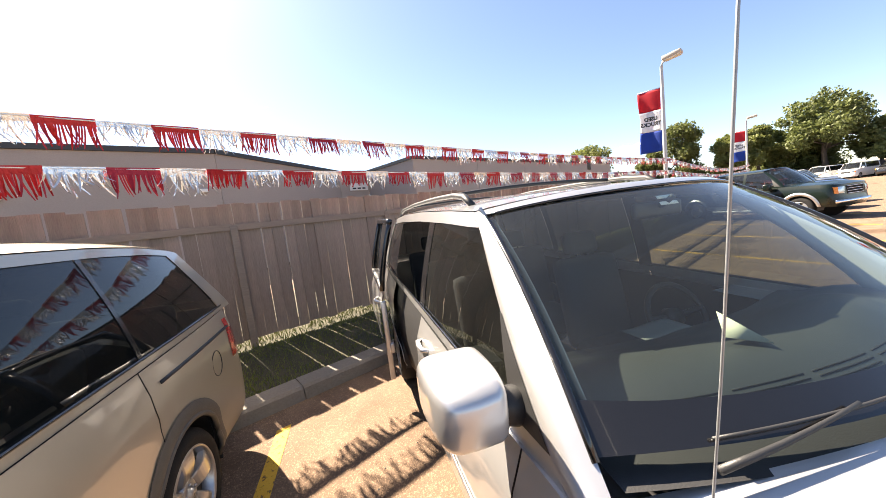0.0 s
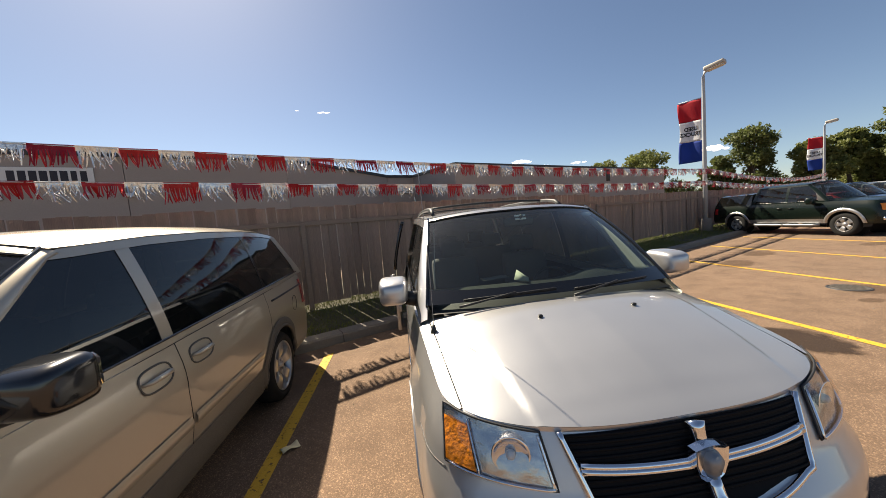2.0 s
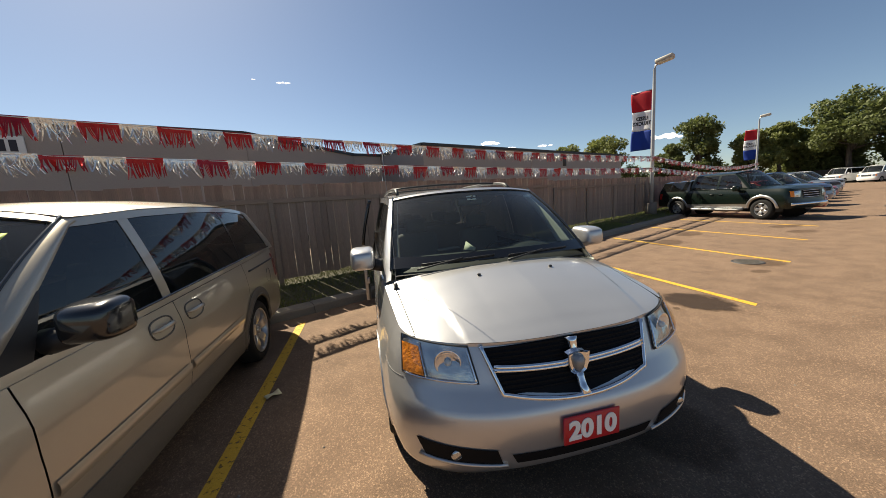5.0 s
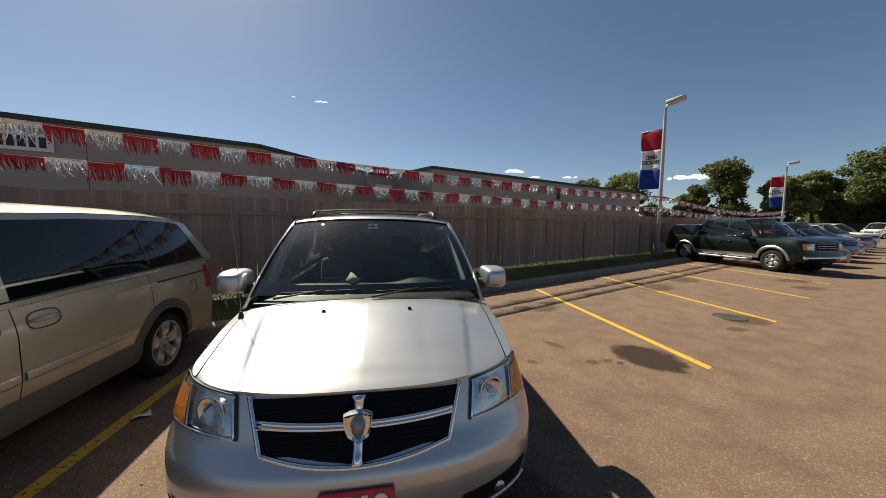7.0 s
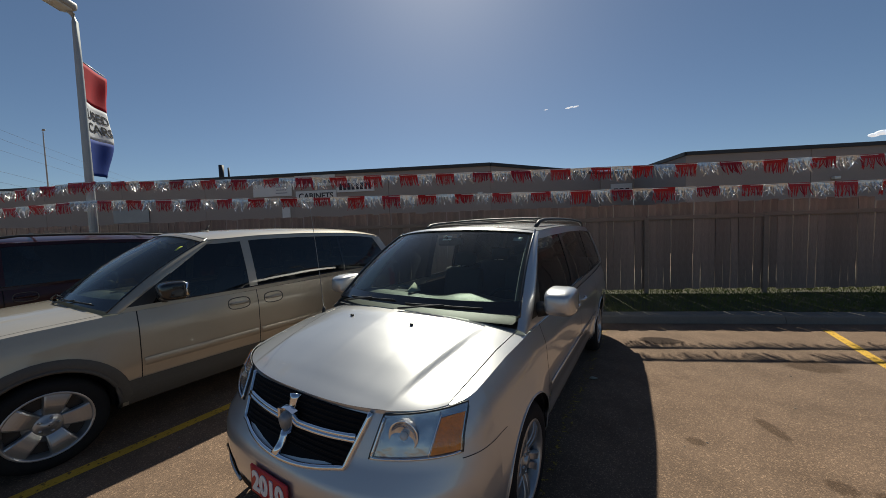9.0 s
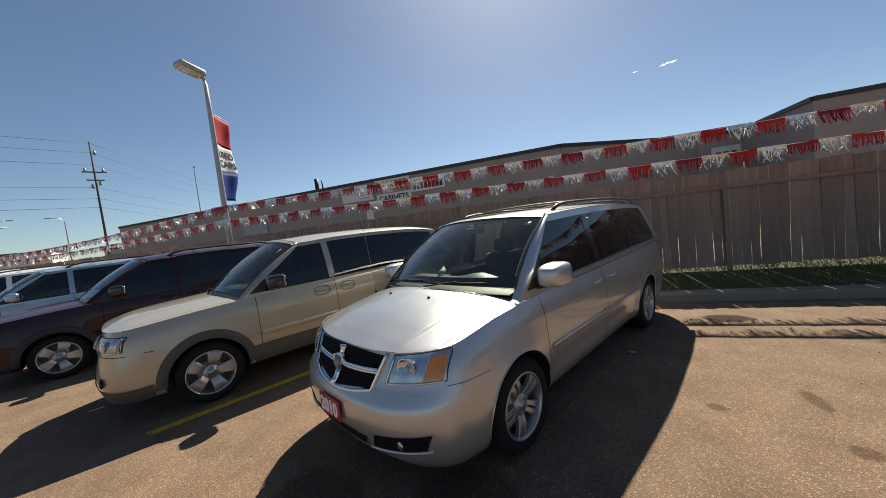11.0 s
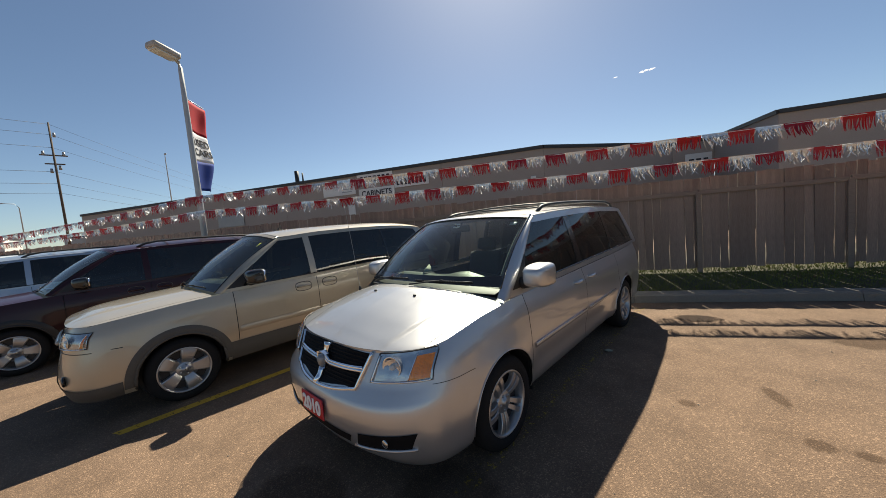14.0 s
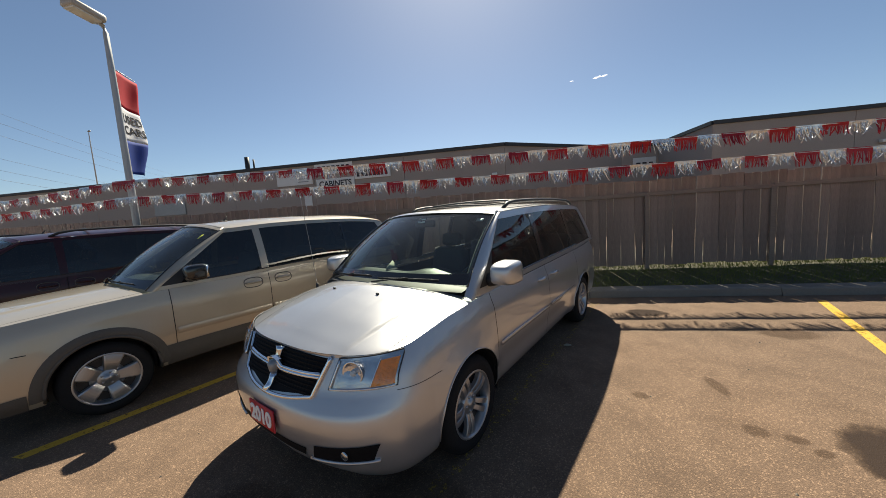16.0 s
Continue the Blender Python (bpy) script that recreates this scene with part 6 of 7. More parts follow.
# ---- the other parked vehicles ----
SUV = dict(UVAN, L=4.9, R1=4.62, belt=[(0.05, 1.0), (0.3, 1.06), (0.9, 1.10), (1.4, 1.12), (5.0, 1.16)], cowl=1.45, header=2.12, rear_base=4.82, rear_top=4.6, wheels=(0.92, 3.85), doors=[1.65, 2.70, 3.62],
           windows=[(1.5, 2.62), (2.72, 3.55), (3.65, 4.6)], rail_z=[(1, 1.74), (2.2, 1.75), (3.5, 1.77), (5, 1.72)], mirror=(1.05, 1.85, 1.18), rows=(3.3,), tyre_r=0.37, rim_r=0.24, zw=0.37, sill=[(0, 0.33), (5, 0.36)])
SEDAN = dict(UVAN, L=4.75, R1=4.45, half=0.90, wid=[(0, 0.84), (0.15, 0.88), (0.5, 0.90), (0.8, 0.89), (1, 0.85)], sill=[(0, 0.18), (5, 0.22)], belt=[(0.05, 0.66), (0.4, 0.76), (1.2, 0.90), (2.0, 0.93), (3.9, 0.96), (4.7, 0.93)],
             cowl=1.35, header=2.15, rear_base=4.05, rear_top=3.45, rail_x=[(1, 0.58), (2, 0.58), (3.4, 0.57), (5, 0.5)], rail_z=[(1, 1.36), (2.2, 1.38), (3.0, 1.40), (5, 1.30)], ws_lo=0.72, ws_hi=0.54, wheels=(0.92, 3.65),
             zw=0.32, tyre_r=0.32, rim_r=0.22, arch=0.36, doors=[1.5, 2.52, 3.4], windows=[(1.4, 2.48), (2.56, 3.9)], mirror=(0.98, 1.72, 0.98), handle_z=0.80, floor=0.3, rows=(3.05,), deck=0.02, tf=0.06)
PICKUP = dict(UVAN, L=5.75, R1=5.55, half=0.985, corner=0.55, wid=[(0, 0.93), (0.15, 0.96), (0.5, 0.985), (0.8, 0.97), (1, 0.92)], sill=[(0, 0.42), (0.6, 0.44), (5.8, 0.48)], belt=[(0.05, 1.12), (0.3, 1.17), (1.3, 1.20), (2.0, 1.20), (5.7, 1.22)],
              nose=[(0, 0.06), (0.2, 0.0), (0.45, 0.04), (1, 0.07)], cowl=1.45, header=2.10, rear_base=3.95, rear_top=3.78, rail_x=[(1, 0.74), (2, 0.74), (3.8, 0.74), (6, 0.70)], rail_z=[(1, 1.84), (2.2, 1.86), (3.8, 1.86), (6, 1.80)],
              wheels=(0.98, 4.55), zw=0.40, tyre_r=0.40, rim_r=0.235, arch=0.46, doors=[1.60, 2.72, 3.80], windows=[(1.5, 2.66), (2.76, 3.7)], mirror=(1.12, 1.85, 1.25), mirror_size=(0.22, 0.14, 0.24), handle_z=1.02, floor=0.75, rows=(3.25,), deck=0.0, tf=0.05, d_wide=0.12)
CARGO = dict(UVAN, L=5.3, R1=5.05, corner=0.6, half=0.98, wid=[(0, 0.92), (0.2, 0.97), (0.6, 0.98), (1, 0.95)], belt=[(0.05, 1.05), (0.5, 1.15), (1.2, 1.25), (5.3, 1.28)], cowl=0.95, header=1.55, rear_base=5.25, rear_top=5.2,
             rail_x=[(0.9, 0.80), (2, 0.80), (5.3, 0.80)], rail_z=[(0.9, 1.98), (1.6, 2.0), (5.3, 2.0)], wheels=(0.9, 4.2), doors=[1.2, 2.2, 3.4], windows=[(1.0, 2.1), (2.25, 3.3), (3.4, 5.1)], mirror=(1.1, 1.3, 1.3), rows=(), ws_lo=0.86, ws_hi=0.74)


def plain_face(S, car, zl, hl, grille=True, bar=M_CHROME):
    """Lamps, grille and bumper bar of the vehicles farther off."""
    if grille:
        bm = front_patch(S, ((-0.42, zl[0]), (0.42, zl[0]), (0.46, zl[1]), (-0.46, zl[1])), 10, 4, 0.004)
        part("grille", bm, M_GRILLE, car)
        for z in span(zl[0] + 0.02, zl[1] - 0.02, 3):
            bm = bmesh.new()
            tube(bm, [on_front(S, x, z, 0.008) for x in span(-0.41, 0.41, 8)], 0.010, 5)
            part("grille_bar", bm, bar or M_GREYPAINT, car)
    for side in (1, -1):
        hk = new("headlight")
        hk.parent = car
        bm = front_patch(S, ((0.54, hl[0]), (0.84, hl[0] + 0.01), (0.85, hl[1]), (0.52, hl[1])), 8, 4, 0.006, 0.008)
        part("lens", flip(bm) if side < 0 else bm, M_REFLECT, hk)
        bm = front_patch(S, ((0.76, hl[0]), (0.865, hl[0] + 0.01), (0.87, hl[1]), (0.76, hl[1])), 4, 4, 0.016)
        part("turn_signal", flip(bm) if side < 0 else bm, M_AMBER, hk)
    if bar:
        bm = bmesh.new()
        zb = interp(S["sill"], 0.1) + 0.16
        tube(bm, [on_front(S, x, zb, 0.02) for x in span(-0.88, 0.88, 20)], 0.06, 10)
        part("bumper_bar", bm, bar, car)


def slot(k):
    """The stalls to the champagne van's far side, counted from it."""
    return pose(-3.18 - 3.36 * k, -1.40 - 1.57 * k, 0)


v = vehicle("minivan", UVAN, slot(2), M_SILVERBLUE, "pale silver-blue minivan parked in the row", "minivan", "parked row", clad=None, rack=True, detail=1)
minivan_face(UVAN, v, M_SILVERBLUE)
v = vehicle("suv", SUV, slot(3), M_WHITE, "white sport utility vehicle parked in the row", "suv", "parked row", detail=1)
plain_face(SUV, v, (0.72, 0.94), (0.78, 0.96))
v = vehicle("pickup_truck", PICKUP, slot(4), M_WHITE, "white pickup truck parked in the row", "pickup truck", "parked row", detail=1, rack=False)
plain_face(PICKUP, v, (0.80, 1.0), (0.82, 1.0))
v = vehicle("minivan", UVAN, slot(5), M_WHITE, "white minivan parked far along the row", "minivan", "parked row", detail=0, rack=False)
plain_face(UVAN, v, (0.76, 0.94), (0.80, 0.96), bar=None)
v = vehicle("car", SEDAN, slot(6), M_BLUEPAINT, "dark blue sedan parked far along the row", "car", "parked row", detail=0, rack=False)
plain_face(SEDAN, v, (0.5, 0.62), (0.52, 0.64), bar=None)
v = vehicle("suv", SUV, slot(7), M_GREYPAINT, "dark grey sport utility vehicle far along the row", "suv", "parked row", detail=0)
plain_face(SUV, v, (0.72, 0.94), (0.78, 0.96))
v = vehicle("suv", SUV, slot(8), M_WHITE, "white sport utility vehicle at the row's end", "suv", "parked row", detail=0)
plain_face(SUV, v, (0.72, 0.94), (0.78, 0.96))

# green pickup with its canopy and pale lower trim
truck = vehicle("pickup_truck", PICKUP, pose(14.88, 7.40, 0), M_GREEN, "dark green crew-cab pickup truck with silver lower trim", "pickup truck", "parked row", detail=1, rack=False, wheel=("wide", 5), tint=M_TINT)
plain_face(PICKUP, truck, (0.80, 1.08), (0.84, 1.06))
for side in (1, -1):
    for yw in PICKUP["wheels"]:
        bm = grid(lambda t, r: on_side(PICKUP, yw + r * math.cos(t), max(PICKUP["zw"] + r * math.sin(t), 0.45), 0.012 + 0.03 * math.sin(math.pi * (r - PICKUP["arch"]) / 0.11)), span(0.02, math.pi - 0.02, 22), span(PICKUP["arch"] - 0.004, PICKUP["arch"] + 0.10, 4))
        part("arch_flare", flip(bm) if side < 0 else bm, M_ALLOY, truck)
    bm = grid(lambda y, z: on_side(PICKUP, y, z, 0.010), span(1.50, 4.02, 14), span(0.445, 0.60, 3))
    part("lower_trim", flip(bm) if side < 0 else bm, M_ALLOY, truck)
    bm = bmesh.new()
    tube(bm, [(side * 0.93, 1.65, 0.40), (side * 1.02, 1.8, 0.38), (side * 1.02, 3.7, 0.38), (side * 0.93, 3.85, 0.40)], 0.045, 8)
    part("side_step", bm, M_STEELGREY, truck)
    bm = grid(lambda y, z: on_side(PICKUP, y, z, 0.008), span(5.40, 5.54, 2), span(0.85, 1.12, 3))
    part("tail_lamp", flip(bm) if side < 0 else bm, M_REDLENS, truck)
bm = bmesh.new()
rows_ = []
for y, z, w in ((4.0, 1.21, 0.90), (4.03, 1.66, 0.76), (5.45, 1.64, 0.74), (5.62, 1.21, 0.88)):
    rows_.append([bm.verts.new((x * w, y, z + (0.05 if abs(x) < 0.7 and z > 1.3 else 0))) for x in (-1, -0.6, 0, 0.6, 1)])
for a, b in zip(rows_, rows_[1:]):
    for j in range(4):
        bm.faces.new((a[j], a[j + 1], b[j + 1], b[j]))
for s in (0, -1):
    bm.faces.new([r[s] for r in rows_])
part("bed_canopy", bm, M_TINT, truck, "dark glazed bed canopy", smooth=False)

# more of the row past the green truck
past = [(SEDAN, "car", M_RED, "red sedan parked beyond the green truck", "car"), (SUV, "suv", M_BLUEPAINT, "dark blue sport utility vehicle in the far row", "suv"), (SEDAN, "car", M_SILVERBLUE, "silver sedan in the far row", "car"),
        (SEDAN, "car", M_RED, "red sedan in the far row", "car"), (UVAN, "minivan", M_GREYPAINT, "grey minivan in the far row", "minivan"), (SEDAN, "car", M_BLACKPAINT, "black sedan in the far row", "car"), (SUV, "suv", M_WHITE, "white sport utility vehicle in the far row", "suv")]
for k, (S, nm, mt, lab, cat) in enumerate(past):
    v = vehicle(nm, S, pose(18.06 + 3.08 * k, 8.90 + 1.47 * k, 0), mt, lab, cat, "parked row", detail=0, rack=False)
    plain_face(S, v, *(((0.5, 0.62), (0.52, 0.64)) if S is SEDAN else ((0.74, 0.94), (0.78, 0.95))), bar=None)

# row across the end of the lot, facing it
for k, (S, nm, mt, lab, cat) in enumerate([(CARGO, "van", M_WHITE, "white cargo van at the end of the lot", "van"), (CARGO, "van", M_WHITE, "white cargo van at the end of the lot", "van"), (SUV, "suv", M_BLACKPAINT, "black sport utility vehicle at the end of the lot", "suv"),
                                           (PICKUP, "pickup_truck", M_GREYPAINT, "grey pickup truck at the end of the lot", "pickup truck"), (SEDAN, "car", M_SILVERBLUE, "silver sedan at the end of the lot", "car")]):
    v = vehicle(nm, S, pose(61.3, 31.4 - 3.30 * k, 0, 0, 0, -90), mt, lab, cat, "end row", detail=0, rack=False)
    plain_face(S, v, *(((0.5, 0.62), (0.52, 0.64)) if S is SEDAN else ((0.74, 0.98), (0.78, 0.98))), bar=None)
# row along the lot's other side
for k, (S, nm, mt, lab, cat) in enumerate([(SUV, "suv", M_RED, "bright red sport utility vehicle across the lot", "suv"), (SUV, "suv", M_BLACKPAINT, "black sport utility vehicle across the lot", "suv"), (SEDAN, "car", M_WHITE, "white sedan across the lot", "car"),
                                           (SEDAN, "car", M_RED, "red sedan across the lot", "car"), (SUV, "suv", M_SILVERBLUE, "silver sport utility vehicle across the lot", "suv")]):
    q = un(54.2 - 3.6 * k, -7.6)
    v = vehicle(nm, S, pose(q.x, q.y, 0, 0, 0, ROW + 180 + 8), mt, lab, cat, "across row", detail=0, rack=False)
    plain_face(S, v, *(((0.5, 0.62), (0.52, 0.64)) if S is SEDAN else ((0.74, 0.94), (0.78, 0.95))), bar=None)

# ---- distance to the east: fence, trees, house ----
M_FARFENCE = material("dark_fence", (0.055, 0.045, 0.038), 0.9, grain=0.2, grain_scale=4, stain=0.25, stain_scale=0.5, stretch=(6, 6, 0.5))
ff = thing("far_fence", Matrix.Identity(4), "dark wooden fence across the end of the lot", "fence", kind="structure")
first = None
for k in range(30):
    m = pose(67.5, -32 + 2.4 * k, 0, 0, 0, 90)
    if first is None:
        bm = bmesh.new()
        for j in range(12):
            box(bm, (0.1 + j * 0.2, 0, 1.0), (0.19, 0.03, 2.0 + 0.02 * (j % 3)))
        first = part("fence_panel", bm, M_FARFENCE, ff, smooth=False)
        first.matrix_basis = m
    else:
        shared("fence_panel", first, ff, m)

M_LEAF = material("leaf", (0.110, 0.132, 0.040), 0.6, stain=0.5, stain_scale=0.35, grain=0.3, grain_scale=2.0)
M_LEAF_LIGHT = material("leaf_light", (0.150, 0.168, 0.048), 0.6, stain=0.45, stain_scale=0.4, grain=0.3, grain_scale=2.0)
for m_ in (M_LEAF, M_LEAF_LIGHT):
    n_, l_ = m_.node_tree.nodes, m_.node_tree.links
    tl, ad = n_.new("ShaderNodeBsdfTranslucent"), n_.new("ShaderNodeMixShader")
    ad.inputs[0].default_value = 0.4
    l_.new(n_["Principled BSDF"].inputs["Base Color"].links[0].from_socket, tl.inputs[0])
    l_.new(n_["Principled BSDF"].outputs[0], ad.inputs[1])
    l_.new(tl.outputs[0], ad.inputs[2])
    l_.new(ad.outputs[0], n_["Material Output"].inputs[0])
M_BARK = material("bark", (0.06, 0.047, 0.036), 0.95, grain=0.3, grain_scale=12, stain=0.2, bump=0.6, bump_scale=20, stretch=(2, 2, 0.4))


def tree(x, y, h, w, seed, leaf=M_LEAF, base=0.22, label="leafy green tree behind the lot", leaves=7000, size=0.30):
    """A tapered trunk with limbs and a crown of many small leaves in uneven clumps."""
    r = random.Random(seed)
    rs = np.random.RandomState(seed)
    t = thing("tree", pose(x, y, 0), label, "tree", "trees")
    bm = bmesh.new()
    tr_ = h * 0.028
    spine = [Vector((0.12 * math.sin(k * 1.3 + seed), 0.12 * math.cos(k * 1.7 + seed), h * 0.62 * k / 5)) for k in range(6)]
    tube(bm, spine, [tr_ * (1.25 - 0.19 * k) for k in range(6)], 8)
    clumps = []
    for k in range(22):
        f = r.uniform(0.25, 1)
        b = spine[0].lerp(spine[-1], 0.35 + 0.65 * f)
        a = k * 2.4 + r.uniform(-0.4, 0.4)
        zt = h * (base + (0.90 - base) * r.uniform(0.15, 1.0))
        prof = math.sin(math.pi * min(1, max(0.08, (zt / h - base * 0.7) / (1.05 - base * 0.7)))) ** 0.6
        rad = w / 2 * prof * r.uniform(0.35, 0.85)
        tip = Vector((rad * math.cos(a), rad * math.sin(a), zt))
        tube(bm, [b, b.lerp(tip, 0.5) + Vector((0, 0, h * 0.02)), tip], [tr_ * 0.45, tr_ * 0.28, tr_ * 0.08], 5)
        clumps.append((tip, w * r.uniform(0.085, 0.19)))
    clumps.append((Vector((r.uniform(-0.05, 0.05) * w, 0, h * 0.88)), w * 0.16))
    clumps.append((Vector((0, 0, h * 0.62)), w * 0.28))
    part("trunk", bm, M_BARK, t)
    n = leaves
    wts = np.array([c[1] ** 2 for c in clumps])
    idx = rs.choice(len(clumps), n, p=wts / wts.sum())
    d = rs.normal(size=(n, 3))
    d /= np.linalg.norm(d, axis=1)[:, None]
    rad = np.array([clumps[i][1] for i in idx]) * rs.uniform(0.45, 1.12, n)
    ctr = np.array([tuple(clumps[i][0]) for i in idx]) + d * rad[:, None] * np.array([1, 1, 0.78])
    u_ = rs.normal(size=(n, 3))
    u_ /= np.linalg.norm(u_, axis=1)[:, None]
    w_ = np.cross(u_, rs.normal(size=(n, 3)))
    w_ /= np.linalg.norm(w_, axis=1)[:, None] + 1e-9
    s = (size * rs.uniform(0.5, 1.2, n))[:, None]
    vv = np.stack([ctr - u_ * s, ctr - w_ * s * 0.5, ctr + u_ * s, ctr + w_ * s * 0.5], 1).reshape(-1, 3)
    me = bpy.data.meshes.new("crown")
    me.from_pydata([tuple(q) for q in vv], [], [(4 * i, 4 * i + 1, 4 * i + 2, 4 * i + 3) for i in range(n)])
    me.materials.append(leaf)
    o = new("crown", me)
    o.parent = t
    o["kind"] = "stuff"
    return t


for k, (x, y, h, w) in enumerate(((34, 68, 5.0, 8), (40, 64, 5.4, 8), (46, 60, 4.8, 8), (51, 55, 5.6, 8), (56, 51, 4.6, 7), (60, 47, 5.2, 7), (63, 43.5, 4.4, 7), (69, 40, 4.6, 7), (76, 38, 5.0, 8))):
    tree(x, y, h, w, 40 + k, (M_LEAF, M_LEAF_LIGHT)[k % 2], base=0.02, label="low leafy green tree behind the fence", leaves=3500, size=0.26)
tree(46.0, 57.2, 12.0, 9.0, 3, M_LEAF_LIGHT)
tree(40.0, 61.5, 10.8, 8.0, 4, M_LEAF_LIGHT)
tree(57.0, 46.4, 13.0, 9.0, 5)
tree(60.9, 40.9, 9.5, 7.0, 6, M_LEAF_LIGHT)
tree(54.3, 49.8, 9.0, 6.0, 14)
tree(65.4, 39.9, 10.6, 6.5, 7, M_LEAF_LIGHT)
tree(68.8, 33.5, 13.6, 12.5, 8, leaves=12000)
tree(68.5, 39.0, 9.0, 6.0, 9)
tree(70.6, 28.6, 8.2, 6.0, 10)
tree(96.8, 31.4, 12.8, 11.0, 11)
tree(100, 24.5, 11.2, 10.0, 12)
tree(103.4, 16.1, 10.6, 10.0, 13)
tree(72.5, 43.0, 6.5, 8.0, 15)
tree(90, 5.0, 10.0, 11.0, 16)
tree(72.3, 36.9, 6.5, 7.0, 17)

M_SIDING = material("pale_siding", (0.62, 0.60, 0.56), 0.7, stain=0.12, stain_scale=0.6, grain=0.05)
M_SHINGLE = material("brown_shingle", (0.11, 0.085, 0.07), 0.9, grain=0.25, grain_scale=8, stain=0.2)
M_PANE = material("dark_pane", (0.03, 0.035, 0.04), 0.1, stain=0.1, coat=0.5)
house = thing("house", pose(89.3, 31.6, 0, 0, 0, 103), "two-storey pale house with brown roof and white lower roof", "house")
bm = bmesh.new()
box(bm, (0, 0, 3.6), (8.4, 7.0, 7.2), 0.02, seg=1)
part("wall", bm, M_SIDING, house, smooth=False)
bm = bmesh.new()
vs = [bm.verts.new(c) for c in ((-4.8, -4.1, 7.1), (4.8, -4.1, 7.1), (4.8, 4.1, 7.1), (-4.8, 4.1, 7.1), (-2.2, 0, 9.0), (2.2, 0, 9.0))]
for f in ((0, 1, 5, 4), (1, 2, 5), (2, 3, 4, 5), (3, 0, 4), (3, 2, 1, 0)):
    bm.faces.new([vs[k] for k in f])
part("roof", bm, M_SHINGLE, house, smooth=False)
bm = bmesh.new()
vs = [bm.verts.new(c) for c in ((-6.6, 3.45, 5.9), (5.4, 3.45, 5.9), (6.0, 7.2, 4.7), (-7.6, 7.2, 4.7), (-6.6, 3.45, 5.6), (5.4, 3.45, 5.6), (6.0, 7.2, 4.45), (-7.6, 7.2, 4.45))]
for f in ((0, 1, 2, 3), (7, 6, 5, 4), (0, 3, 7, 4), (1, 5, 6, 2), (3, 2, 6, 7)):
    bm.faces.new([vs[k] for k in f])
part("porch_roof", bm, M_WHITEPRINT, house, smooth=False)
for x in (-2.6, 0.2, 2.6):
    w_ = new("window")
    w_.parent = house
    bm = bmesh.new()
    box(bm, (x, 3.52, 6.5), (1.3, 0.10, 1.1), 0.01, seg=1)
    part("frame", bm, M_WHITEPRINT, w_, smooth=False)
    bm = bmesh.new()
    box(bm, (x, 3.58, 6.5), (1.1, 0.06, 0.9))
    part("pane", bm, M_PANE, w_, smooth=False)

# ---- distance to the west: utility pole, wires, signals, lamps ----
up = thing("utility_pole", pose(-57.4, -2.9, 0), "tall wooden utility pole with crossarms and hardware", "utility pole")
bm = bmesh.new()
tube(bm, [(0, 0, 0), (0, 0, 9), (0, 0, 17.4)], [0.14, 0.12, 0.08], 10)
part("pole", bm, M_WOODPOLE, up)
for z, w in ((13.6, 1.1), (12.6, 0.8)):
    bm = bmesh.new()
    box(bm, (0, 0, z), (0.12, 2 * w, 0.14), 0.01, seg=1)
    part("crossarm", bm, M_WOODPOLE, up, smooth=False)
for y, z in ((-0.8, 13.8), (0.8, 13.8), (0.35, 12.2), (-0.35, 11.8), (0.3, 16.0)):
    bm = bmesh.new()
    cyl(bm, (0, y, z - 0.25), (0, y, z + 0.25), 0.14, 0.11, 10)
    part("insulator", bm, M_STEELGREY, up)
wires = thing("power_lines", Matrix.Identity(4), "sagging overhead power lines running from the utility pole", "cable")
for z in (17.2, 16.0, 14.5, 11.7, 10.3, 9.2):
    bm = bmesh.new()
    tube(bm, [(-57.4 + 3.4 * 12 * t * 0.35, -2.9 - 60 * t, z + 0.5 * t - 3.2 * t * (1 - t)) for t in span(0, 1, 14)], 0.018, 4)
    part("wire", bm, M_DARKMETAL, wires)
    bm = bmesh.new()
    tube(bm, [(-57.4 - 60 * t, -2.9 + 40 * t, z - 1.0 * t - 2.5 * t * (1 - t)) for t in span(0, 1, 10)], 0.014, 4)
    part("wire", bm, M_DARKMETAL, wires)


def far_lamp(x, y, h, arm, turn, label="slim street lamp by the distant road"):
    e = thing("street_lamp", pose(x, y, 0, 0, 0, turn), label, "street lamp", "road lamps")
    bm = bmesh.new()
    tube(bm, [(0, 0, 0), (0, 0, h * 0.93), (arm * 0.25, 0, h * 0.99), (arm, 0, h)], [0.11, 0.07, 0.05, 0.04], 8)
    part("pole", bm, M_POLE, e)
    bm = bmesh.new()
    box(bm, (arm + 0.3, 0, h), (0.75, 0.28, 0.14), 0.04)
    part("lamp_head", bm, M_STEELGREY, e)


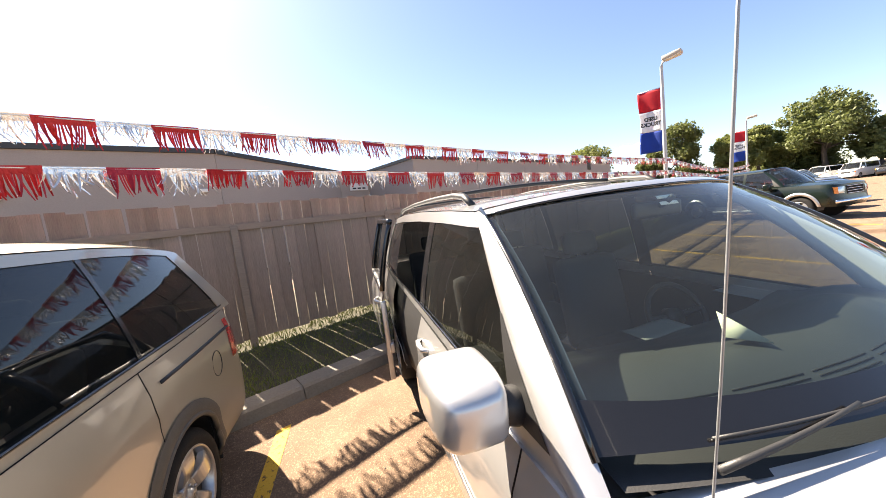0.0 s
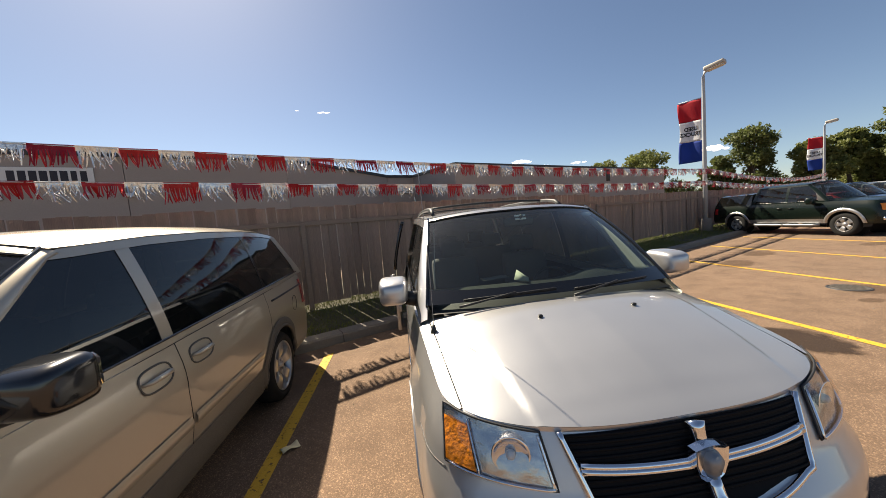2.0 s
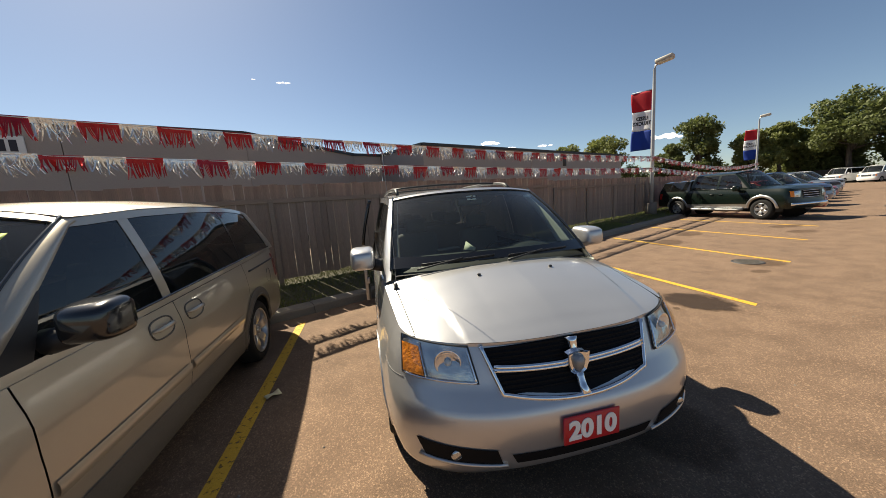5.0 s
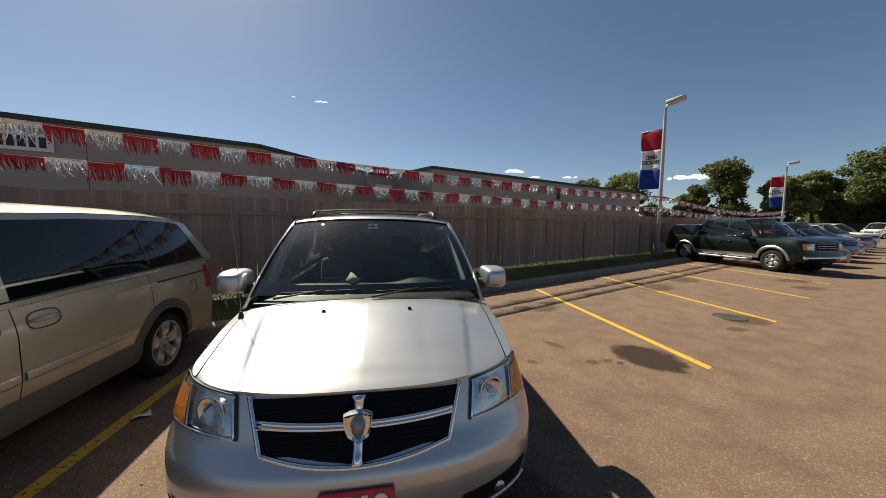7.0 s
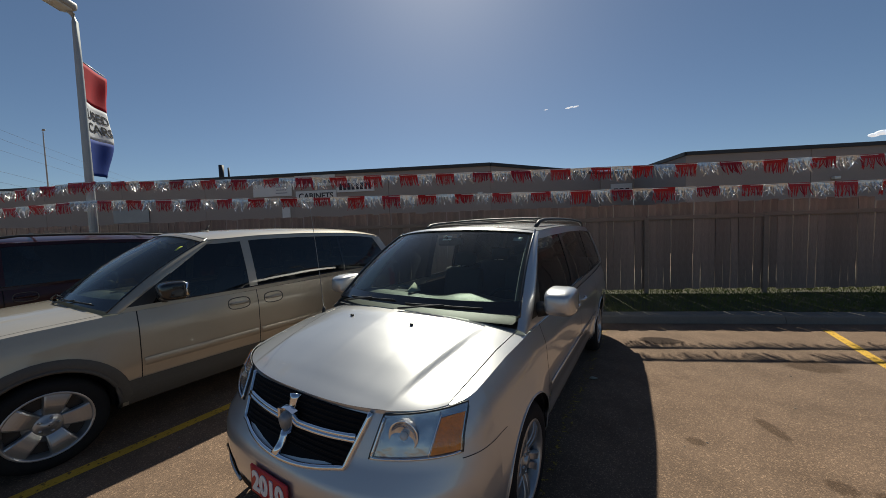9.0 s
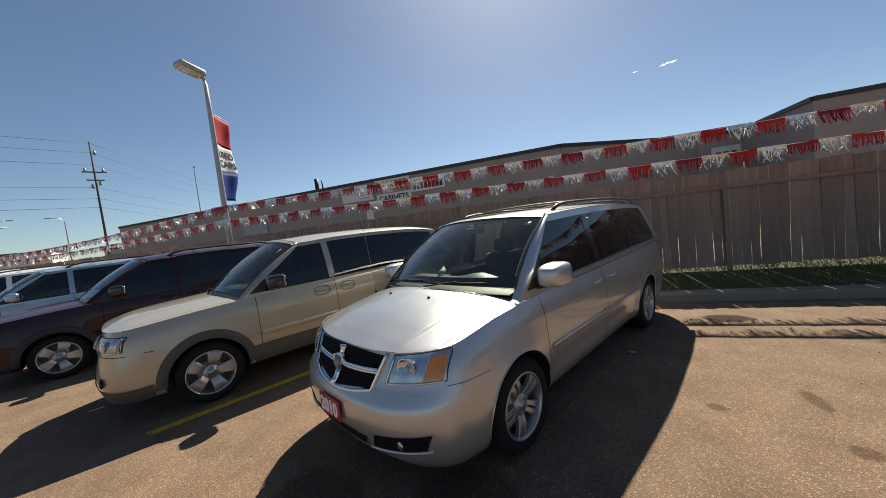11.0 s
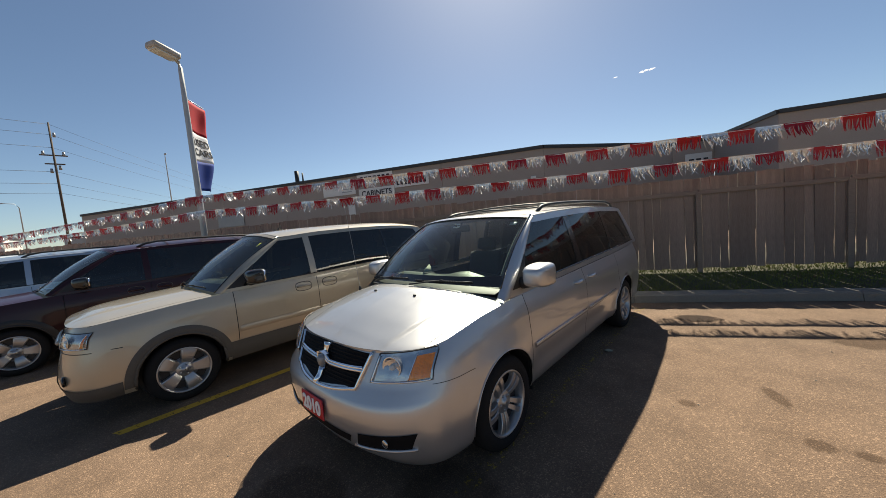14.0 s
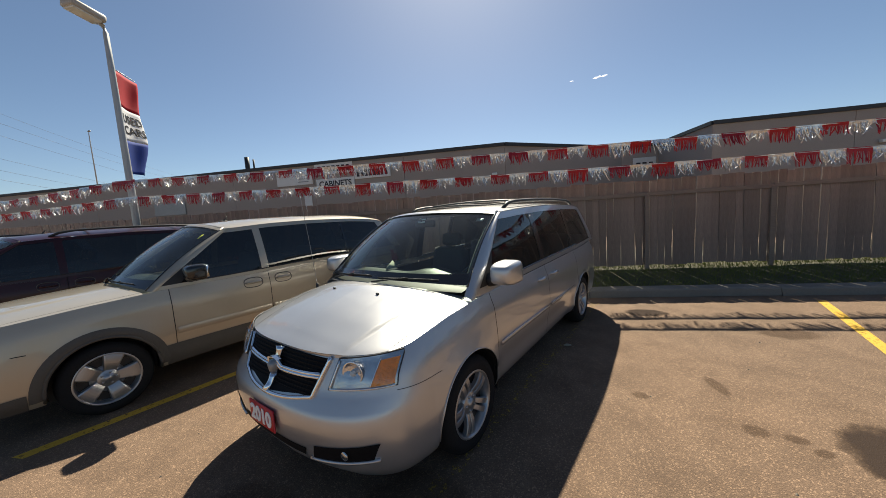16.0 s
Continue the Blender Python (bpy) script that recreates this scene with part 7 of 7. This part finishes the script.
far_lamp(-71.8, 9.3, 17.7, 0.3, 0, "tall light mast with a small head cluster")
far_lamp(-86.1, -16.5, 11.0, 1.6, 90)
far_lamp(-87.1, -8.7, 11.2, 1.6, -90)
far_lamp(-80, -24.0, 10.0, 1.6, 90)
sig = thing("traffic_signal", pose(-66.2, -19.8, 0, 0, 0, 80), "traffic signal mast arm with hanging signal heads", "traffic light")
bm = bmesh.new()
tube(bm, [(0, 0, 0), (0, 0, 7.2), (0.4, 0, 7.6), (8.5, 0, 7.9)], [0.16, 0.13, 0.10, 0.06], 8)
part("mast", bm, M_POLE, sig)
for x in (2.6, 7.4):
    hd = new("signal_head")
    hd.parent = sig
    bm = bmesh.new()
    box(bm, (x, 0, 7.4), (0.42, 0.35, 1.25), 0.04)
    part("housing", bm, M_BLACK, hd)
    for k, z in enumerate((7.8, 7.4, 7.0)):
        bm = bmesh.new()
        cyl(bm, (x, -0.16, z), (x, -0.24, z), 0.13, n=14)
        part("lens", bm, (M_REDLENS, M_AMBER, M_GLOSSBLACK)[k], hd)
bm = bmesh.new()
box(bm, (5.0, 0, 7.5), (2.2, 0.05, 0.55), 0.02, seg=1)
part("street_name_plate", bm, M_FLAG_BLUE, sig, "plain dark plate without writing")

# far low buildings past the road
for x, y, w, h, mt, lab in ((-112, -34, 10, 9.5, M_STUCCO, "low tan building beyond the road"), (-118, -17, 8, 6.5, M_SIDING, "pale low building beyond the road"), (-122, 2, 14, 6.0, M_STEELGREY, "grey low building beyond the road"), (-105, -52, 16, 8.0, M_SIDING, "pale commercial building beyond the road")):
    e = thing("far_building", pose(x, y, 0, 0, 0, 80), lab, "building", "far buildings")
    bm = bmesh.new()
    box(bm, (0, 0, h / 2), (w, 9, h), 0.03, seg=1)
    part("wall", bm, mt, e, smooth=False)
    bm = bmesh.new()
    box(bm, (0, 0, h + 0.15), (w + 0.5, 9.5, 0.35), 0.03, seg=1)
    part("roof", bm, M_BAND, e, smooth=False)
    for k in range(int(w / 2.6)):
        bm = bmesh.new()
        box(bm, (-w / 2 + 1.4 + k * 2.6, 4.53, h * 0.55), (1.5, 0.08, 1.3), 0.01, seg=1)
        part("window", bm, M_PANE, e, smooth=False)

# a few small clouds low in the sky
M_CLOUD = material("cloud", (0.9, 0.9, 0.92), 1.0, stain=0.05)
# emission puts extra brightness into the clouds, on top of sun and sky
M_CLOUD.node_tree.nodes["Principled BSDF"].inputs["Emission Color"].default_value = (0.9, 0.93, 1.0, 1)
M_CLOUD.node_tree.nodes["Principled BSDF"].inputs["Emission Strength"].default_value = 0.45
for x, y, z, w, seed in ((-145.5, 785, 265, 13, 1), (-200, 773, 268, 5, 2), (290, 745, 119, 26, 3), (403, 689, 103, 16, 4), (575, 552, 88, 34, 5), (335, 722, 106, 12, 6)):
    r = random.Random(seed)
    bm = bmesh.new()
    for k in range(16):
        a = r.uniform(-1, 1)
        s = w * r.uniform(0.10, 0.24) * (1 - 0.6 * abs(a))
        bmesh.ops.create_icosphere(bm, subdivisions=2, radius=1.0, matrix=Matrix.Translation((a * w, r.uniform(-0.2, 0.2) * w, s * 0.3 + r.uniform(0, 0.12) * w)) @ Matrix.Diagonal((s * 1.5, s * 1.2, s * 0.75, 1)))
    o = finish("cloud", bm, M_CLOUD)
    o.matrix_basis = pose(x, y, z, 0, 0, math.degrees(math.atan2(-x, y)))
    tagged(o, "small white fair-weather cloud", "cloud", "clouds", "structure")
# dark tag hung on the streamer
e = thing("streamer_tag", un_pose(9.1, 5.62, 2.66), "small dark and red tag hung on the streamers", "tag")
bm = bmesh.new()
box(bm, (0, 0, 0), (0.20, 0.02, 0.34), 0.006, seg=1)
part("card", bm, M_BLACK, e)
bm = bmesh.new()
box(bm, (0, -0.014, 0.10), (0.18, 0.006, 0.08))
part("stripe", bm, M_PLATE_RED, e)

# scrap of litter by the silver minivan's rear wheel
random.seed(77)
bm = bmesh.new()
bmesh.ops.create_icosphere(bm, subdivisions=2, radius=0.05)
for v_ in bm.verts:
    v_.co = Vector((v_.co.x * 1.4, v_.co.y * 0.9, max(v_.co.z * 0.5, -0.012))) * random.uniform(0.75, 1.2)
o = finish("litter", bm, M_PAPER, smooth=False)
o.matrix_basis = pose(1.02, 3.05, 0.012, 0, 0, 30) @ Matrix.Scale(0.65, 4)
tagged(o, "crumpled scrap of white paper on the paving", "litter")

# pale scrap on the stall line beside the champagne van
bm = bmesh.new()
grid(lambda a, b: Vector((a + 0.03 * b * b, b, 0.006 + 0.02 * noise.noise(Vector((a * 14, b * 14, 2))) + 0.03 * b * b)), span(-0.065, 0.065, 8), span(-0.04, 0.04, 6), bm)
o = finish("litter", solid(bm, 0.003), M_CARD)
o.matrix_basis = pose(-1.97, 1.71, 0.012, 0, 0, 35)
tagged(o, "flattened pale scrap of card on a yellow line", "litter")

# loose stones scattered on the paving
random.seed(91)
verts, faces = [], []
for _ in range(260):
    x, y = random.uniform(-5, 12), random.uniform(-4, 6)
    if y > (4.35 + 0.4305 * x) / 0.9026:
        continue
    r = random.uniform(0.004, 0.011)
    k = len(verts)
    a0 = random.uniform(0, 6.28)
    for j in range(5):
        a = a0 + j * 1.2566
        verts.append((x + r * random.uniform(0.8, 1.3) * math.cos(a), y + r * random.uniform(0.8, 1.3) * math.sin(a), 0.001))
    verts.append((x + random.uniform(-0.3, 0.3) * r, y + random.uniform(-0.3, 0.3) * r, 0.002 + r * random.uniform(0.6, 1.0)))
    faces += [(k + j, k + (j + 1) % 5, k + 5) for j in range(5)]
me = bpy.data.meshes.new("pebbles")
me.from_pydata(verts, [], faces)
me.materials.append(M_CONCRETE)
tagged(new("pebbles", me), "small loose stones scattered on the paving", "stones", kind="stuff")
